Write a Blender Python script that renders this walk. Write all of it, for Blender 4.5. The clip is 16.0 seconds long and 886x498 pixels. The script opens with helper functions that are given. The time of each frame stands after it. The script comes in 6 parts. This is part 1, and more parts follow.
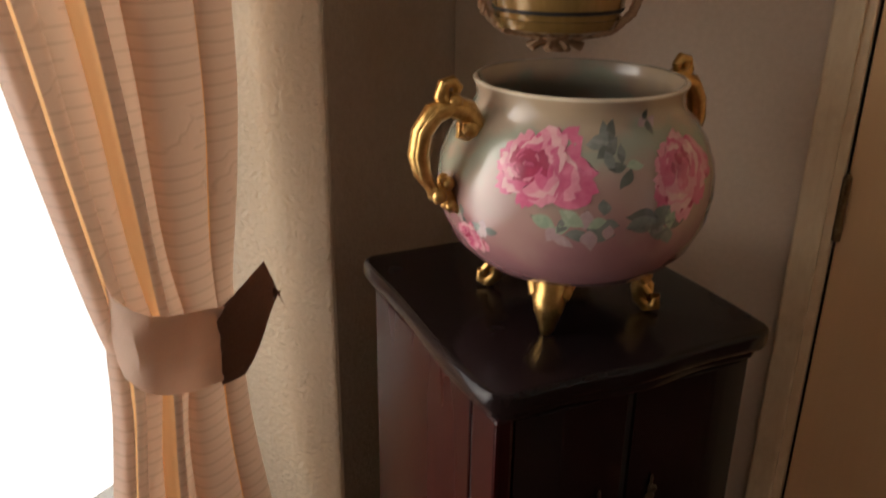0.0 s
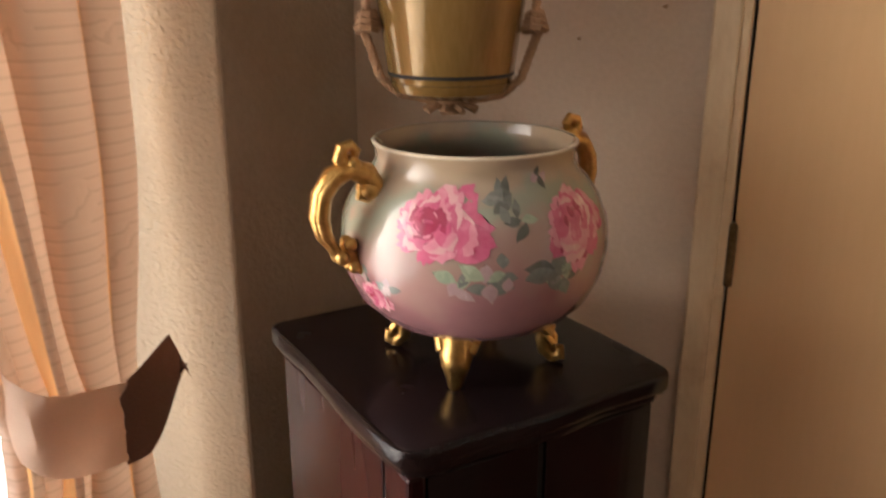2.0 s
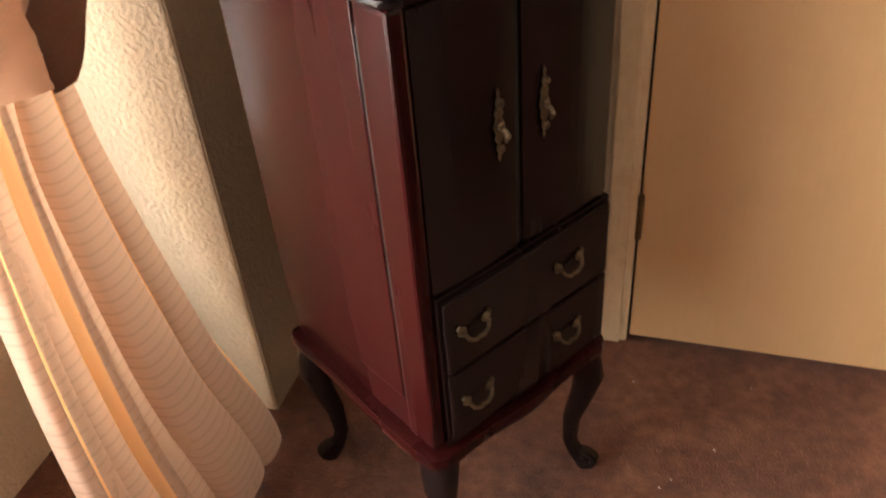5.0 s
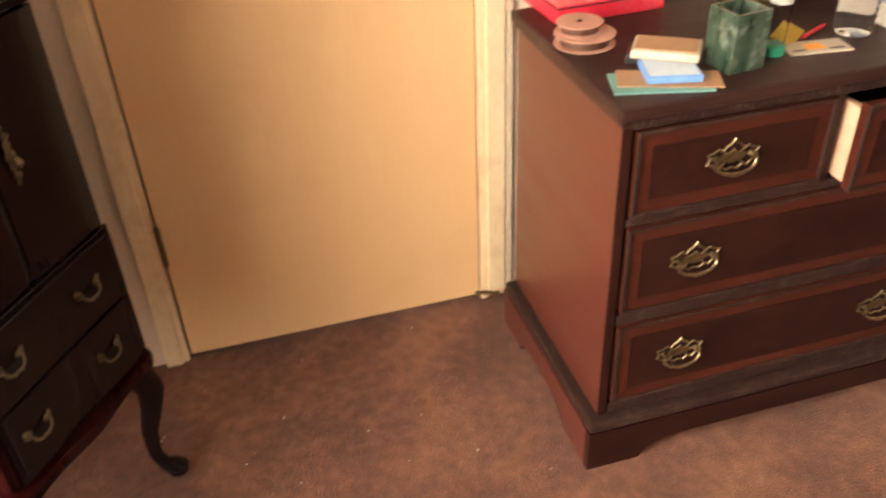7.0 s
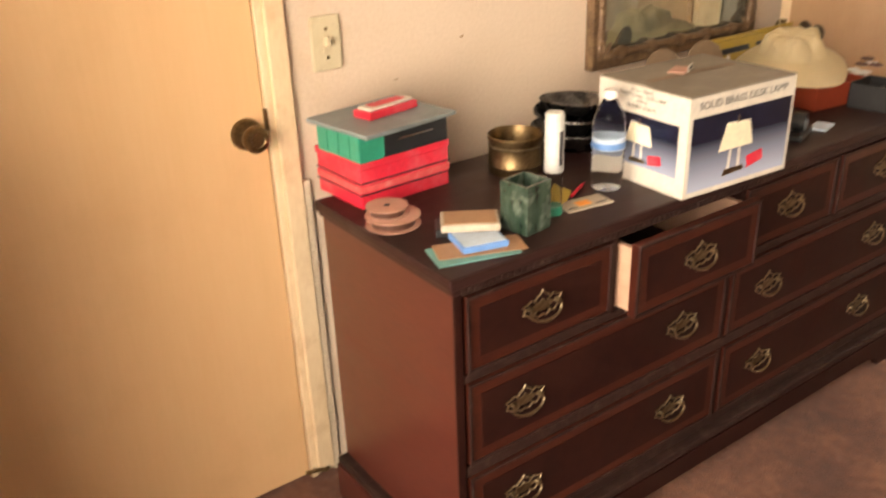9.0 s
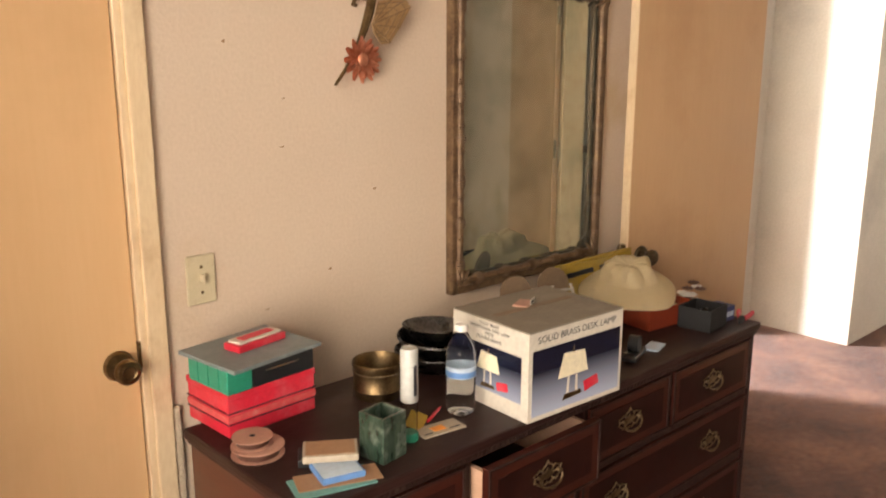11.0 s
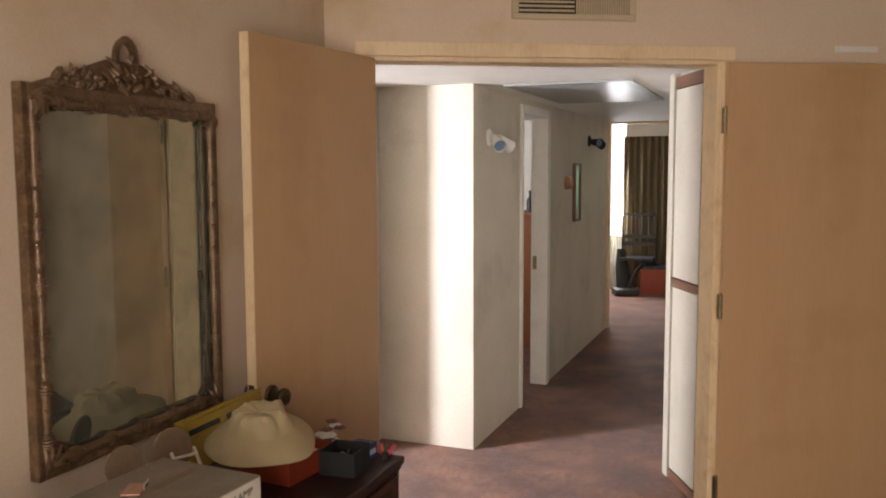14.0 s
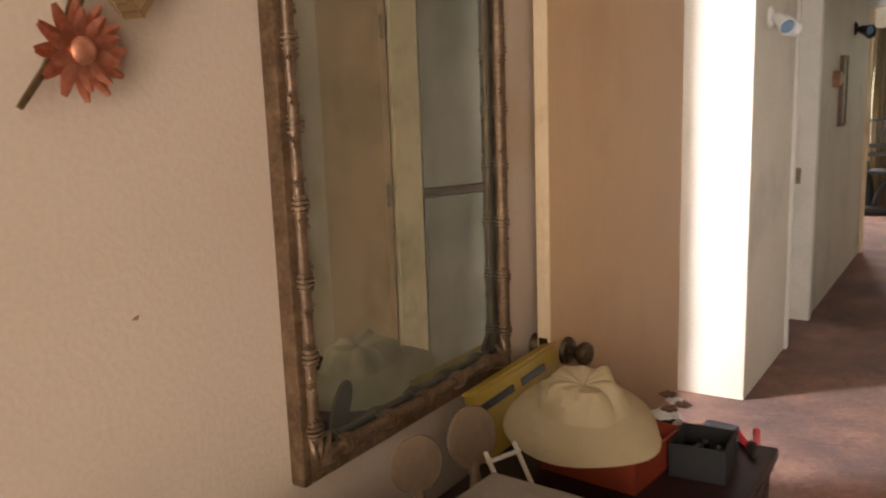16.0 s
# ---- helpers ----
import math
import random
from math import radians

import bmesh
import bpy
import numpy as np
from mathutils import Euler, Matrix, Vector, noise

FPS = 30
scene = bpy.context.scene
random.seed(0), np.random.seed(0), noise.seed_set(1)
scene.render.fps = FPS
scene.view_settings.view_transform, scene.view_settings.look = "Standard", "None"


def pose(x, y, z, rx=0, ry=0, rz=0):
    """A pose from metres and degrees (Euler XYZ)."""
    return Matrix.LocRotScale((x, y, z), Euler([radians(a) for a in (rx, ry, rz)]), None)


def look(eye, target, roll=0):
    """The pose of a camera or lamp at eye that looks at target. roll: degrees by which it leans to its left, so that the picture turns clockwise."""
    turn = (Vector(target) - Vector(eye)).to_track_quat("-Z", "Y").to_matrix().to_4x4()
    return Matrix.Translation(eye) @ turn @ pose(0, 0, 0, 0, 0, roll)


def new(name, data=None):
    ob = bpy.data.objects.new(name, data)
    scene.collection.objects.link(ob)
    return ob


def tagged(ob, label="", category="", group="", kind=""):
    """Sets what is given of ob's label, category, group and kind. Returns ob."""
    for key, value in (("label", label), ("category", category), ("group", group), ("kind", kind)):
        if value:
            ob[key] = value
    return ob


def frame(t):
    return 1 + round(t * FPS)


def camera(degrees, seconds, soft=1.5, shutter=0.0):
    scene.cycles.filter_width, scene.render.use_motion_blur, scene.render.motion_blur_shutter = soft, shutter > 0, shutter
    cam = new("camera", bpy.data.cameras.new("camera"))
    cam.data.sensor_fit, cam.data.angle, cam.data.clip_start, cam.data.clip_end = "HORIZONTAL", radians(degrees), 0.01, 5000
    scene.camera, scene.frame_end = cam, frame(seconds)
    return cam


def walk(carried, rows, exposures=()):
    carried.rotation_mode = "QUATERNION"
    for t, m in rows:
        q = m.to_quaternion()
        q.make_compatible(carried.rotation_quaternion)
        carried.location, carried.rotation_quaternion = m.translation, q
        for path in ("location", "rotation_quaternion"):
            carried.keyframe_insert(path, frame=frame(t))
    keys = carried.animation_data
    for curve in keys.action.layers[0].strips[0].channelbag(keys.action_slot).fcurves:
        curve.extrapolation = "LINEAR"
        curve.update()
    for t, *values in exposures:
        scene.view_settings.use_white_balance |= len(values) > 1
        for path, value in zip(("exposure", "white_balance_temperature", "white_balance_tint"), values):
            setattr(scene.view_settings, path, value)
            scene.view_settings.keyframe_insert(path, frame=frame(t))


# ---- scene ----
cam = camera(55.6, 16.0, soft=1.9, shutter=0.5)
PATH = [
    (0, (0.124, -1.305, 1.495), (-0.857, 0.261, 0.73), 0.6),
    (0.5, (0.145, -1.311, 1.518), (-0.848, 0.291, 0.849), 0.2),
    (1, (0.162, -1.326, 1.53), (-0.851, 0.291, 0.931), -0.1),
    (1.5, (0.173, -1.329, 1.524), (-0.835, 0.301, 0.953), -0.4),
    (2, (0.146, -1.311, 1.49), (-0.693, 0.398, 0.878), -0.0),
    (2.5, (0.087, -1.314, 1.449), (-0.632, 0.391, 0.692), -0.7),
    (3, (0.074, -1.331, 1.426), (-0.591, 0.336, 0.544), -2.2),
    (3.5, (0.086, -1.325, 1.389), (-0.564, 0.289, 0.402), -2.9),
    (5.8, (0.056, -1.434, 1.284), (-0.178, 0.091, 0.011), -5.1),
    (6, (0.095, -1.461, 1.292), (0.013, 0.08, 0.02), -4.4),
    (6.5, (0.173, -1.562, 1.326), (0.41, 0.013, 0.117), -2.6),
    (7, (0.215, -1.642, 1.352), (0.626, -0.051, 0.212), -2.8),
    (7.5, (0.189, -1.64, 1.378), (0.817, -0.056, 0.333), -2.8),
    (8, (0.098, -1.593, 1.393), (0.916, -0.058, 0.405), -3.55),
    (8.5, (0.037, -1.575, 1.409), (0.964, -0.069, 0.474), -3.6),
    (9, (0.047, -1.623, 1.438), (1.081, -0.134, 0.593), -2.2),
    (9.5, (0.046, -1.668, 1.475), (1.197, -0.193, 0.768), -1.2),
    (11.8, (0.028, -1.769, 1.638), (1.418, -0.369, 1.308), 0.7),
    (12, (0.031, -1.762, 1.649), (1.444, -0.377, 1.357), 0.9),
    (12.5, (0.045, -1.735, 1.68), (1.551, -0.435, 1.475), 1.7),
    (13, (0.074, -1.68, 1.683), (1.74, -0.585, 1.528), 2.1),
    (13.5, (0.117, -1.645, 1.661), (1.918, -0.789, 1.502), 1.2),
    (14, (0.259, -1.578, 1.613), (2.112, -0.848, 1.43), -0.2),
    (14.5, (0.404, -1.476, 1.589), (2.228, -0.692, 1.346), 0.2),
    (15, (0.517, -1.228, 1.525), (2.268, -0.305, 1.235), -0.3),
    (15.5, (0.579, -1.022, 1.523), (2.274, -0.013, 1.196), -0.4),
    (16, (0.737, -0.914, 1.52), (2.382, 0.163, 1.154), -2.0),
]
walk(cam, [(t, look(eye, target, roll)) for t, eye, target, roll in PATH],
     [(0, -1.93, 6350, 12), (0.5, -1.62, 6350, 12), (1.5, -1.5, 6400, 14), (2.5, -1.05, 6350, 13), (3.5, -0.9, 6100, 12), (6, -0.15, 6950, 12), (7, -0.15, 7150, 15), (8.5, -0.4, 7350, 17), (9.5, -0.7, 7150, 15),
      (12, -1.45, 6850, 16), (13, -1.9, 6850, 17), (13.5, -2.05, 6850, 17), (14, -2.05, 6800, 17), (15, -1.85, 6750, 16), (16, -1.75, 6800, 17)])


# -- world, sun and large lights --
world = bpy.data.worlds.new("sky")
scene.world = world
world.use_nodes = True
_n = world.node_tree.nodes
_sky = _n.new("ShaderNodeTexSky")
_sky.sky_type = "NISHITA"
_sky.sun_disc = False
_sky.sun_elevation, _sky.sun_rotation = radians(38), radians(250)
world.node_tree.links.new(_sky.outputs[0], _n["Background"].inputs[0])
_n["Background"].inputs[1].default_value = 0.12


def area_lamp(name, eye, target, sx, sy, watts, color, spread=180):
    d = bpy.data.lights.new(name, "AREA")
    d.shape, d.size, d.size_y, d.energy, d.color = "RECTANGLE", sx, sy, watts, color
    d.spread = radians(spread)
    ob = new(name, d)
    ob.matrix_world = look(eye, target)
    return ob


area_lamp("window_daylight", (-1.0, -1.85, 1.34), (2.0, -1.42, 1.0), 1.75, 1.95, 105, (1.0, 0.90, 0.77), 108)
area_lamp("passage_daylight", (2.42, 2.50, 1.15), (4.4, -0.1, 0.45), 0.42, 1.95, 1500, (0.86, 0.92, 1.0))
area_lamp("far_room_daylight", (11.9, 0.68, 1.3), (10.0, 0.3, 0.8), 0.5, 1.5, 560, (0.9, 0.96, 1.0))


# -- materials --
def principled(name):
    m = bpy.data.materials.new(name)
    m.use_nodes = True
    return m, m.node_tree, m.node_tree.nodes["Principled BSDF"]


def surface(name, c1, c2, rough=0.6, metal=0.0, scale=6.0, grain=60.0, bump=0.15, dist=0.002, spot=None, spot_amount=0.5,
            spot_scale=2.5, stretch=(1, 1, 1), coat=0.0, rough_var=0.12, trans=0.0, random_tint=0.0):
    """A surface of two mottled colours at two scales, with fine relief and uneven gloss."""
    m, t, b = principled(name)
    N, L = t.nodes, t.links
    co = N.new("ShaderNodeTexCoord")
    mp = N.new("ShaderNodeMapping")
    mp.inputs["Scale"].default_value = stretch
    L.new(co.outputs["Object"], mp.inputs["Vector"])
    big, fine = N.new("ShaderNodeTexNoise"), N.new("ShaderNodeTexNoise")
    big.inputs["Scale"].default_value, big.inputs["Detail"].default_value = scale, 5
    fine.inputs["Scale"].default_value, fine.inputs["Detail"].default_value = grain, 4
    L.new(mp.outputs[0], big.inputs["Vector"])
    L.new(mp.outputs[0], fine.inputs["Vector"])
    add = N.new("ShaderNodeMath")
    add.operation = "MULTIPLY_ADD"
    add.inputs[1].default_value = 0.45
    L.new(fine.outputs[0], add.inputs[0])
    sc = N.new("ShaderNodeMath")
    sc.operation = "MULTIPLY"
    sc.inputs[1].default_value = 0.55
    L.new(big.outputs[0], sc.inputs[0])
    L.new(sc.outputs[0], add.inputs[2])
    ramp = N.new("ShaderNodeValToRGB")
    ramp.color_ramp.elements[0].position, ramp.color_ramp.elements[1].position = 0.36, 0.64
    ramp.color_ramp.elements[0].color, ramp.color_ramp.elements[1].color = (*c1, 1), (*c2, 1)
    L.new(add.outputs[0], ramp.inputs[0])
    col = ramp.outputs[0]
    if spot:
        sn = N.new("ShaderNodeTexNoise")
        sn.inputs["Scale"].default_value, sn.inputs["Detail"].default_value, sn.inputs["Roughness"].default_value = spot_scale, 7, 0.62
        L.new(co.outputs["Object"], sn.inputs["Vector"])
        sr = N.new("ShaderNodeMapRange")
        sr.inputs[1].default_value, sr.inputs[2].default_value, sr.inputs[4].default_value = 0.52, 0.72, spot_amount
        L.new(sn.outputs[0], sr.inputs[0])
        mx = N.new("ShaderNodeMix")
        mx.data_type = "RGBA"
        L.new(sr.outputs[0], mx.inputs[0])
        L.new(col, mx.inputs[6])
        mx.inputs[7].default_value = (*spot, 1)
        col = mx.outputs[2]
    if random_tint:
        oi = N.new("ShaderNodeObjectInfo")
        hs = N.new("ShaderNodeHueSaturation")
        mr = N.new("ShaderNodeMapRange")
        mr.inputs[3].default_value, mr.inputs[4].default_value = 1 - random_tint, 1 + random_tint
        L.new(oi.outputs["Random"], mr.inputs[0])
        L.new(mr.outputs[0], hs.inputs["Value"])
        L.new(col, hs.inputs["Color"])
        col = hs.outputs[0]
    L.new(col, b.inputs["Base Color"])
    rr = N.new("ShaderNodeMapRange")
    rr.inputs[3].default_value, rr.inputs[4].default_value = max(rough - rough_var, 0.02), min(rough + rough_var, 1)
    L.new(big.outputs[0], rr.inputs[0])
    L.new(rr.outputs[0], b.inputs["Roughness"])
    b.inputs["Metallic"].default_value = metal
    b.inputs["Coat Weight"].default_value = coat
    b.inputs["Coat Roughness"].default_value = 0.12
    if bump:
        bp = N.new("ShaderNodeBump")
        bp.inputs["Strength"].default_value, bp.inputs["Distance"].default_value = bump, dist
        L.new(fine.outputs[0], bp.inputs["Height"])
        L.new(bp.outputs[0], b.inputs["Normal"])
    if trans:
        b.inputs["Transmission Weight"].default_value = trans
    return m


WALL = surface("aged_wall_paint", (0.655, 0.522, 0.388), (0.725, 0.59, 0.452), 0.75, scale=1.6, grain=110, bump=0.35, dist=0.003, spot=(0.55, 0.385, 0.185), spot_amount=0.95, spot_scale=1.2)
# Dark tan for unseen walls, chosen to lower the room's bounced light.
DIMWALL = surface("dim_unseen_wall", (0.24, 0.18, 0.13), (0.32, 0.25, 0.18), 0.7, scale=2, grain=60, bump=0.2, stretch=(4, 4, 0.5))
STUCCO = surface("textured_plaster", (0.60, 0.49, 0.345), (0.68, 0.565, 0.41), 0.85, scale=3, grain=105, bump=0.8, dist=0.007, spot=(0.5, 0.4, 0.26), spot_amount=0.3)
HALLWALL = surface("hall_wall_paint", (0.53, 0.475, 0.39), (0.63, 0.57, 0.48), 0.6, scale=2.2, grain=90, bump=0.3, dist=0.003, spot=(0.25, 0.23, 0.2), spot_amount=0.55, spot_scale=1.3)
CEIL = surface("ceiling_paint", (0.70, 0.68, 0.63), (0.78, 0.76, 0.71), 0.85, scale=3, grain=80, bump=0.5, dist=0.004)
DOOR = surface("varnished_birch_door", (0.765, 0.490, 0.250), (0.785, 0.510, 0.266), 0.42, scale=2.0, grain=16, bump=0.04, dist=0.001, stretch=(7, 7, 0.6), spot=(0.55, 0.33, 0.16), spot_amount=0.35, spot_scale=1.6)
# Birch of the closet door made darker, for leaves that get less light.
DIMBIRCH = surface("dimmed_birch_door", (0.545, 0.342, 0.18), (0.575, 0.367, 0.196), 0.42, scale=2.0, grain=16, bump=0.04, dist=0.001, stretch=(7, 7, 0.6), spot=(0.40, 0.21, 0.095), spot_amount=0.55, spot_scale=1.3)
CASING = surface("cream_door_casing", (0.74, 0.56, 0.34), (0.84, 0.67, 0.44), 0.5, scale=4, grain=60, bump=0.15, spot=(0.5, 0.3, 0.14), spot_amount=0.5, spot_scale=9, stretch=(2, 2, 0.5))
WHITE = surface("white_paint", (0.70, 0.68, 0.62), (0.80, 0.78, 0.72), 0.5, scale=4, grain=70, bump=0.1, spot=(0.5, 0.45, 0.35), spot_amount=0.3, spot_scale=5)


def carpet_material():
    """Matted cut pile: broad wear, hand-sized clumps, and tufts."""
    m, t, b = principled("matted_brown_carpet")
    N, L = t.nodes, t.links
    co = N.new("ShaderNodeTexCoord")

    def tex(scale, detail, rough=0.55):
        n = N.new("ShaderNodeTexNoise")
        n.inputs["Scale"].default_value, n.inputs["Detail"].default_value, n.inputs["Roughness"].default_value = scale, detail, rough
        L.new(co.outputs["Object"], n.inputs["Vector"])
        return n.outputs[0]

    def blend(a, ka, c, kc):
        p, q = N.new("ShaderNodeMath"), N.new("ShaderNodeMath")
        p.operation, q.operation = "MULTIPLY", "MULTIPLY_ADD"
        p.inputs[1].default_value, q.inputs[1].default_value = ka, kc
        L.new(a, p.inputs[0])
        L.new(c, q.inputs[0])
        L.new(p.outputs[0], q.inputs[2])
        return q.outputs[0]

    wear, clump, tuft = tex(2.6, 6, 0.62), tex(34, 4), tex(230, 3)
    mixed = blend(blend(wear, 0.56, clump, 0.26), 1.0, tuft, 0.18)
    ramp = N.new("ShaderNodeValToRGB")
    e = ramp.color_ramp.elements
    e[0].position, e[0].color = 0.38, (0.050, 0.0155, 0.008, 1)
    e[1].position, e[1].color = 0.63, (0.25, 0.105, 0.053, 1)
    k = e.new(0.50)
    k.color = (0.130, 0.045, 0.022, 1)
    L.new(mixed, ramp.inputs[0])
    L.new(ramp.outputs[0], b.inputs["Base Color"])
    b.inputs["Roughness"].default_value = 1.0
    b.inputs["Sheen Weight"].default_value = 0.15
    bp = N.new("ShaderNodeBump")
    bp.inputs["Strength"].default_value, bp.inputs["Distance"].default_value = 0.9, 0.012
    L.new(blend(clump, 0.5, tuft, 0.5), bp.inputs["Height"])
    L.new(bp.outputs[0], b.inputs["Normal"])
    return m


CARPET = carpet_material()
MAHOGANY = surface("red_mahogany", (0.014, 0.0018, 0.0020), (0.024, 0.0034, 0.0033), 0.26, scale=3, grain=26, bump=0.06, dist=0.001, stretch=(3, 3, 0.35), coat=0.03)
EBONY = surface("dark_cherry_lacquer", (0.006, 0.004, 0.0045), (0.011, 0.0062, 0.006), 0.24, scale=3, grain=30, bump=0.05, dist=0.001, stretch=(3, 3, 0.4), coat=0.15)
DRESSER = surface("dresser_side_mahogany", (0.050, 0.0112, 0.0078), (0.082, 0.020, 0.0125), 0.34, scale=3, grain=30, bump=0.1, dist=0.001, stretch=(6, 0.8, 6), coat=0.25, spot=(0.055, 0.014, 0.009), spot_amount=0.4)
DRESSTOP = surface("dusty_dark_mahogany", (0.016, 0.006, 0.005), (0.030, 0.0115, 0.009), 0.46, scale=4, grain=40, bump=0.12, dist=0.001, stretch=(0.6, 5, 5), spot=(0.075, 0.052, 0.042), spot_amount=0.4, spot_scale=6)
BURL = surface("dark_burl_veneer", (0.011, 0.003, 0.0024), (0.023, 0.0065, 0.0045), 0.40, scale=9, grain=40, bump=0.08, dist=0.001)
BANDING = surface("red_banding_veneer", (0.031, 0.0062, 0.0034), (0.052, 0.0112, 0.0055), 0.34, scale=10, grain=50, bump=0.06, dist=0.001, coat=0.2, stretch=(1, 1, 3))
WORNBEAD = surface("dusty_worn_dark_edge", (0.013, 0.006, 0.005), (0.032, 0.015, 0.012), 0.5, scale=14, grain=70, bump=0.2, dist=0.001, spot=(0.085, 0.058, 0.045), spot_amount=0.45, spot_scale=34)
BRASS = surface("antique_brass", (0.17, 0.128, 0.072), (0.36, 0.29, 0.18), 0.36, 1.0, scale=30, grain=160, bump=0.2, dist=0.001)
DARKBRASS = surface("tarnished_brass", (0.13, 0.085, 0.04), (0.26, 0.18, 0.09), 0.4, 1.0, scale=30, grain=160, bump=0.2, dist=0.001)
OLDBRASS = surface("dull_blackened_brass", (0.07, 0.052, 0.032), (0.17, 0.13, 0.08), 0.45, 0.9, scale=40, grain=160, bump=0.3, dist=0.001)
BARE = surface("bare_drawer_wood", (0.40, 0.24, 0.155), (0.50, 0.31, 0.205), 0.7, scale=4, grain=60, stretch=(1, 1, 6))
for _m, _s in ((EBONY, 0.15), (MAHOGANY, 0.11), (BURL, 0.2), (BANDING, 0.3), (DRESSTOP, 0.25), (WORNBEAD, 0.25)):
    _m.node_tree.nodes["Principled BSDF"].inputs["Specular IOR Level"].default_value = _s
BLACK = surface("black_shadow_gap", (0.008, 0.007, 0.006), (0.014, 0.012, 0.011), 0.7)


# -- mesh helpers --
def box(bm, x0, x1, y0, y1, z0, z1, bevel=0.0, m=None, seg=2):
    r = bmesh.ops.create_cube(bm, size=1.0)["verts"]
    bmesh.ops.scale(bm, vec=(x1 - x0, y1 - y0, z1 - z0), verts=r)
    bmesh.ops.translate(bm, vec=((x0 + x1) / 2, (y0 + y1) / 2, (z0 + z1) / 2), verts=r)
    if bevel:
        es = list({e for v in r for e in v.link_edges})
        g = bmesh.ops.bevel(bm, geom=es, offset=bevel, segments=seg, affect="EDGES", profile=0.6)
        r = list(set([v for v in r if v.is_valid]) | set(g["verts"]))
    if m is not None:
        bmesh.ops.transform(bm, matrix=m, verts=r)
    return r


def boxes(*specs, bevel=0.0):
    bm = bmesh.new()
    for s in specs:
        box(bm, *s, bevel=bevel)
    return bm


def prism(poly, z0, z1, bevel=0.0, seg=2, bm=None):
    bm = bm or bmesh.new()
    lo = [bm.verts.new((x, y, z0)) for x, y in poly]
    hi = [bm.verts.new((x, y, z1)) for x, y in poly]
    fs = [bm.faces.new(hi), bm.faces.new(lo[::-1])]
    n = len(poly)
    for i in range(n):
        j = (i + 1) % n
        fs.append(bm.faces.new((lo[i], lo[j], hi[j], hi[i])))
    bmesh.ops.recalc_face_normals(bm, faces=fs)
    if bevel:
        es = list({e for f in fs[:2] for e in f.edges})
        bmesh.ops.bevel(bm, geom=es, offset=bevel, segments=seg, affect="EDGES", profile=0.6)
    return bm


def lathe(profile, n=32, bm=None, m=None):
    bm = bm or bmesh.new()
    rings, made = [], []
    for r, z in profile:
        ring = [bm.verts.new((r * math.cos(2 * math.pi * i / n), r * math.sin(2 * math.pi * i / n), z)) for i in range(n)] if r > 1e-6 else [bm.verts.new((0, 0, z))]
        rings.append(ring)
        made += ring
    for a, b in zip(rings, rings[1:]):
        for i in range(n):
            j = (i + 1) % n
            if len(a) > 1 and len(b) > 1:
                bm.faces.new((a[i], a[j], b[j], b[i]))
            elif len(b) > 1:
                bm.faces.new((a[0], b[j], b[i]))
            elif len(a) > 1:
                bm.faces.new((a[i], a[j], b[0]))
    if m is not None:
        bmesh.ops.transform(bm, matrix=m, verts=made)
    return bm


def tube(points, radius, n=8, bm=None, closed=False):
    """A round bar along points; radius is a number or a list with one for each point."""
    bm = bm or bmesh.new()
    pts = [Vector(p) for p in points]
    rad = radius if isinstance(radius, (list, tuple)) else [radius] * len(pts)
    rings, last = [], None
    for i, p in enumerate(pts):
        a = pts[i - 1] if (i or closed) else pts[0]
        b = pts[(i + 1) % len(pts)] if (i < len(pts) - 1 or closed) else pts[-1]
        d = (b - a).normalized() if (b - a).length > 1e-9 else Vector((0, 0, 1))
        if last is None:
            u = d.orthogonal().normalized()
        else:
            u = (last - d * last.dot(d))
            u = u.normalized() if u.length > 1e-6 else d.orthogonal().normalized()
        last = u
        w = d.cross(u)
        rings.append([bm.verts.new(p + (u * math.cos(2 * math.pi * k / n) + w * math.sin(2 * math.pi * k / n)) * rad[i]) for k in range(n)])
    pairs = list(zip(rings, rings[1:])) + ([(rings[-1], rings[0])] if closed else [])
    for a, b in pairs:
        for k in range(n):
            bm.faces.new((a[k], a[(k + 1) % n], b[(k + 1) % n], b[k]))
    if not closed:
        bm.faces.new(rings[0][::-1])
        bm.faces.new(rings[-1])
    return bm


def arc(cx, cy, r, a0, a1, n):
    return [(cx + r * math.cos(radians(a0 + (a1 - a0) * i / n)), cy + r * math.sin(radians(a0 + (a1 - a0) * i / n))) for i in range(n + 1)]


def mesh_of(name, bm, mat, smooth=False):
    bmesh.ops.recalc_face_normals(bm, faces=bm.faces[:])
    me = bpy.data.meshes.new(name)
    bm.to_mesh(me)
    bm.free()
    for m in (mat if isinstance(mat, (list, tuple)) else [mat]):
        me.materials.append(m)
    if smooth:
        for p in me.polygons:
            p.use_smooth = True
        me.set_sharp_from_angle(angle=radians(38))
    return me


def part(name, bm, mat, parent, label="", smooth=False, at=None):
    ob = new(name, mesh_of(name, bm, mat, smooth))
    ob.parent = parent
    if at is not None:
        ob.matrix_local = at
    if label:
        tagged(ob, label)
    return ob


def setting(name, bm, mat, label, category="", smooth=False):
    return tagged(new(name, mesh_of(name, bm, mat, smooth)), label, category or name.split("_")[0], kind="structure")


def thing(name, label, category, m, group=""):
    ob = new(name)
    ob.empty_display_size = 0.1
    ob.matrix_world = m
    return tagged(ob, label, category, group)


def solo(name, bm, mat, label, category, m=None, group="", smooth=False):
    ob = new(name, mesh_of(name, bm, mat, smooth))
    if m is not None:
        ob.matrix_world = m
    return tagged(ob, label, category, group)


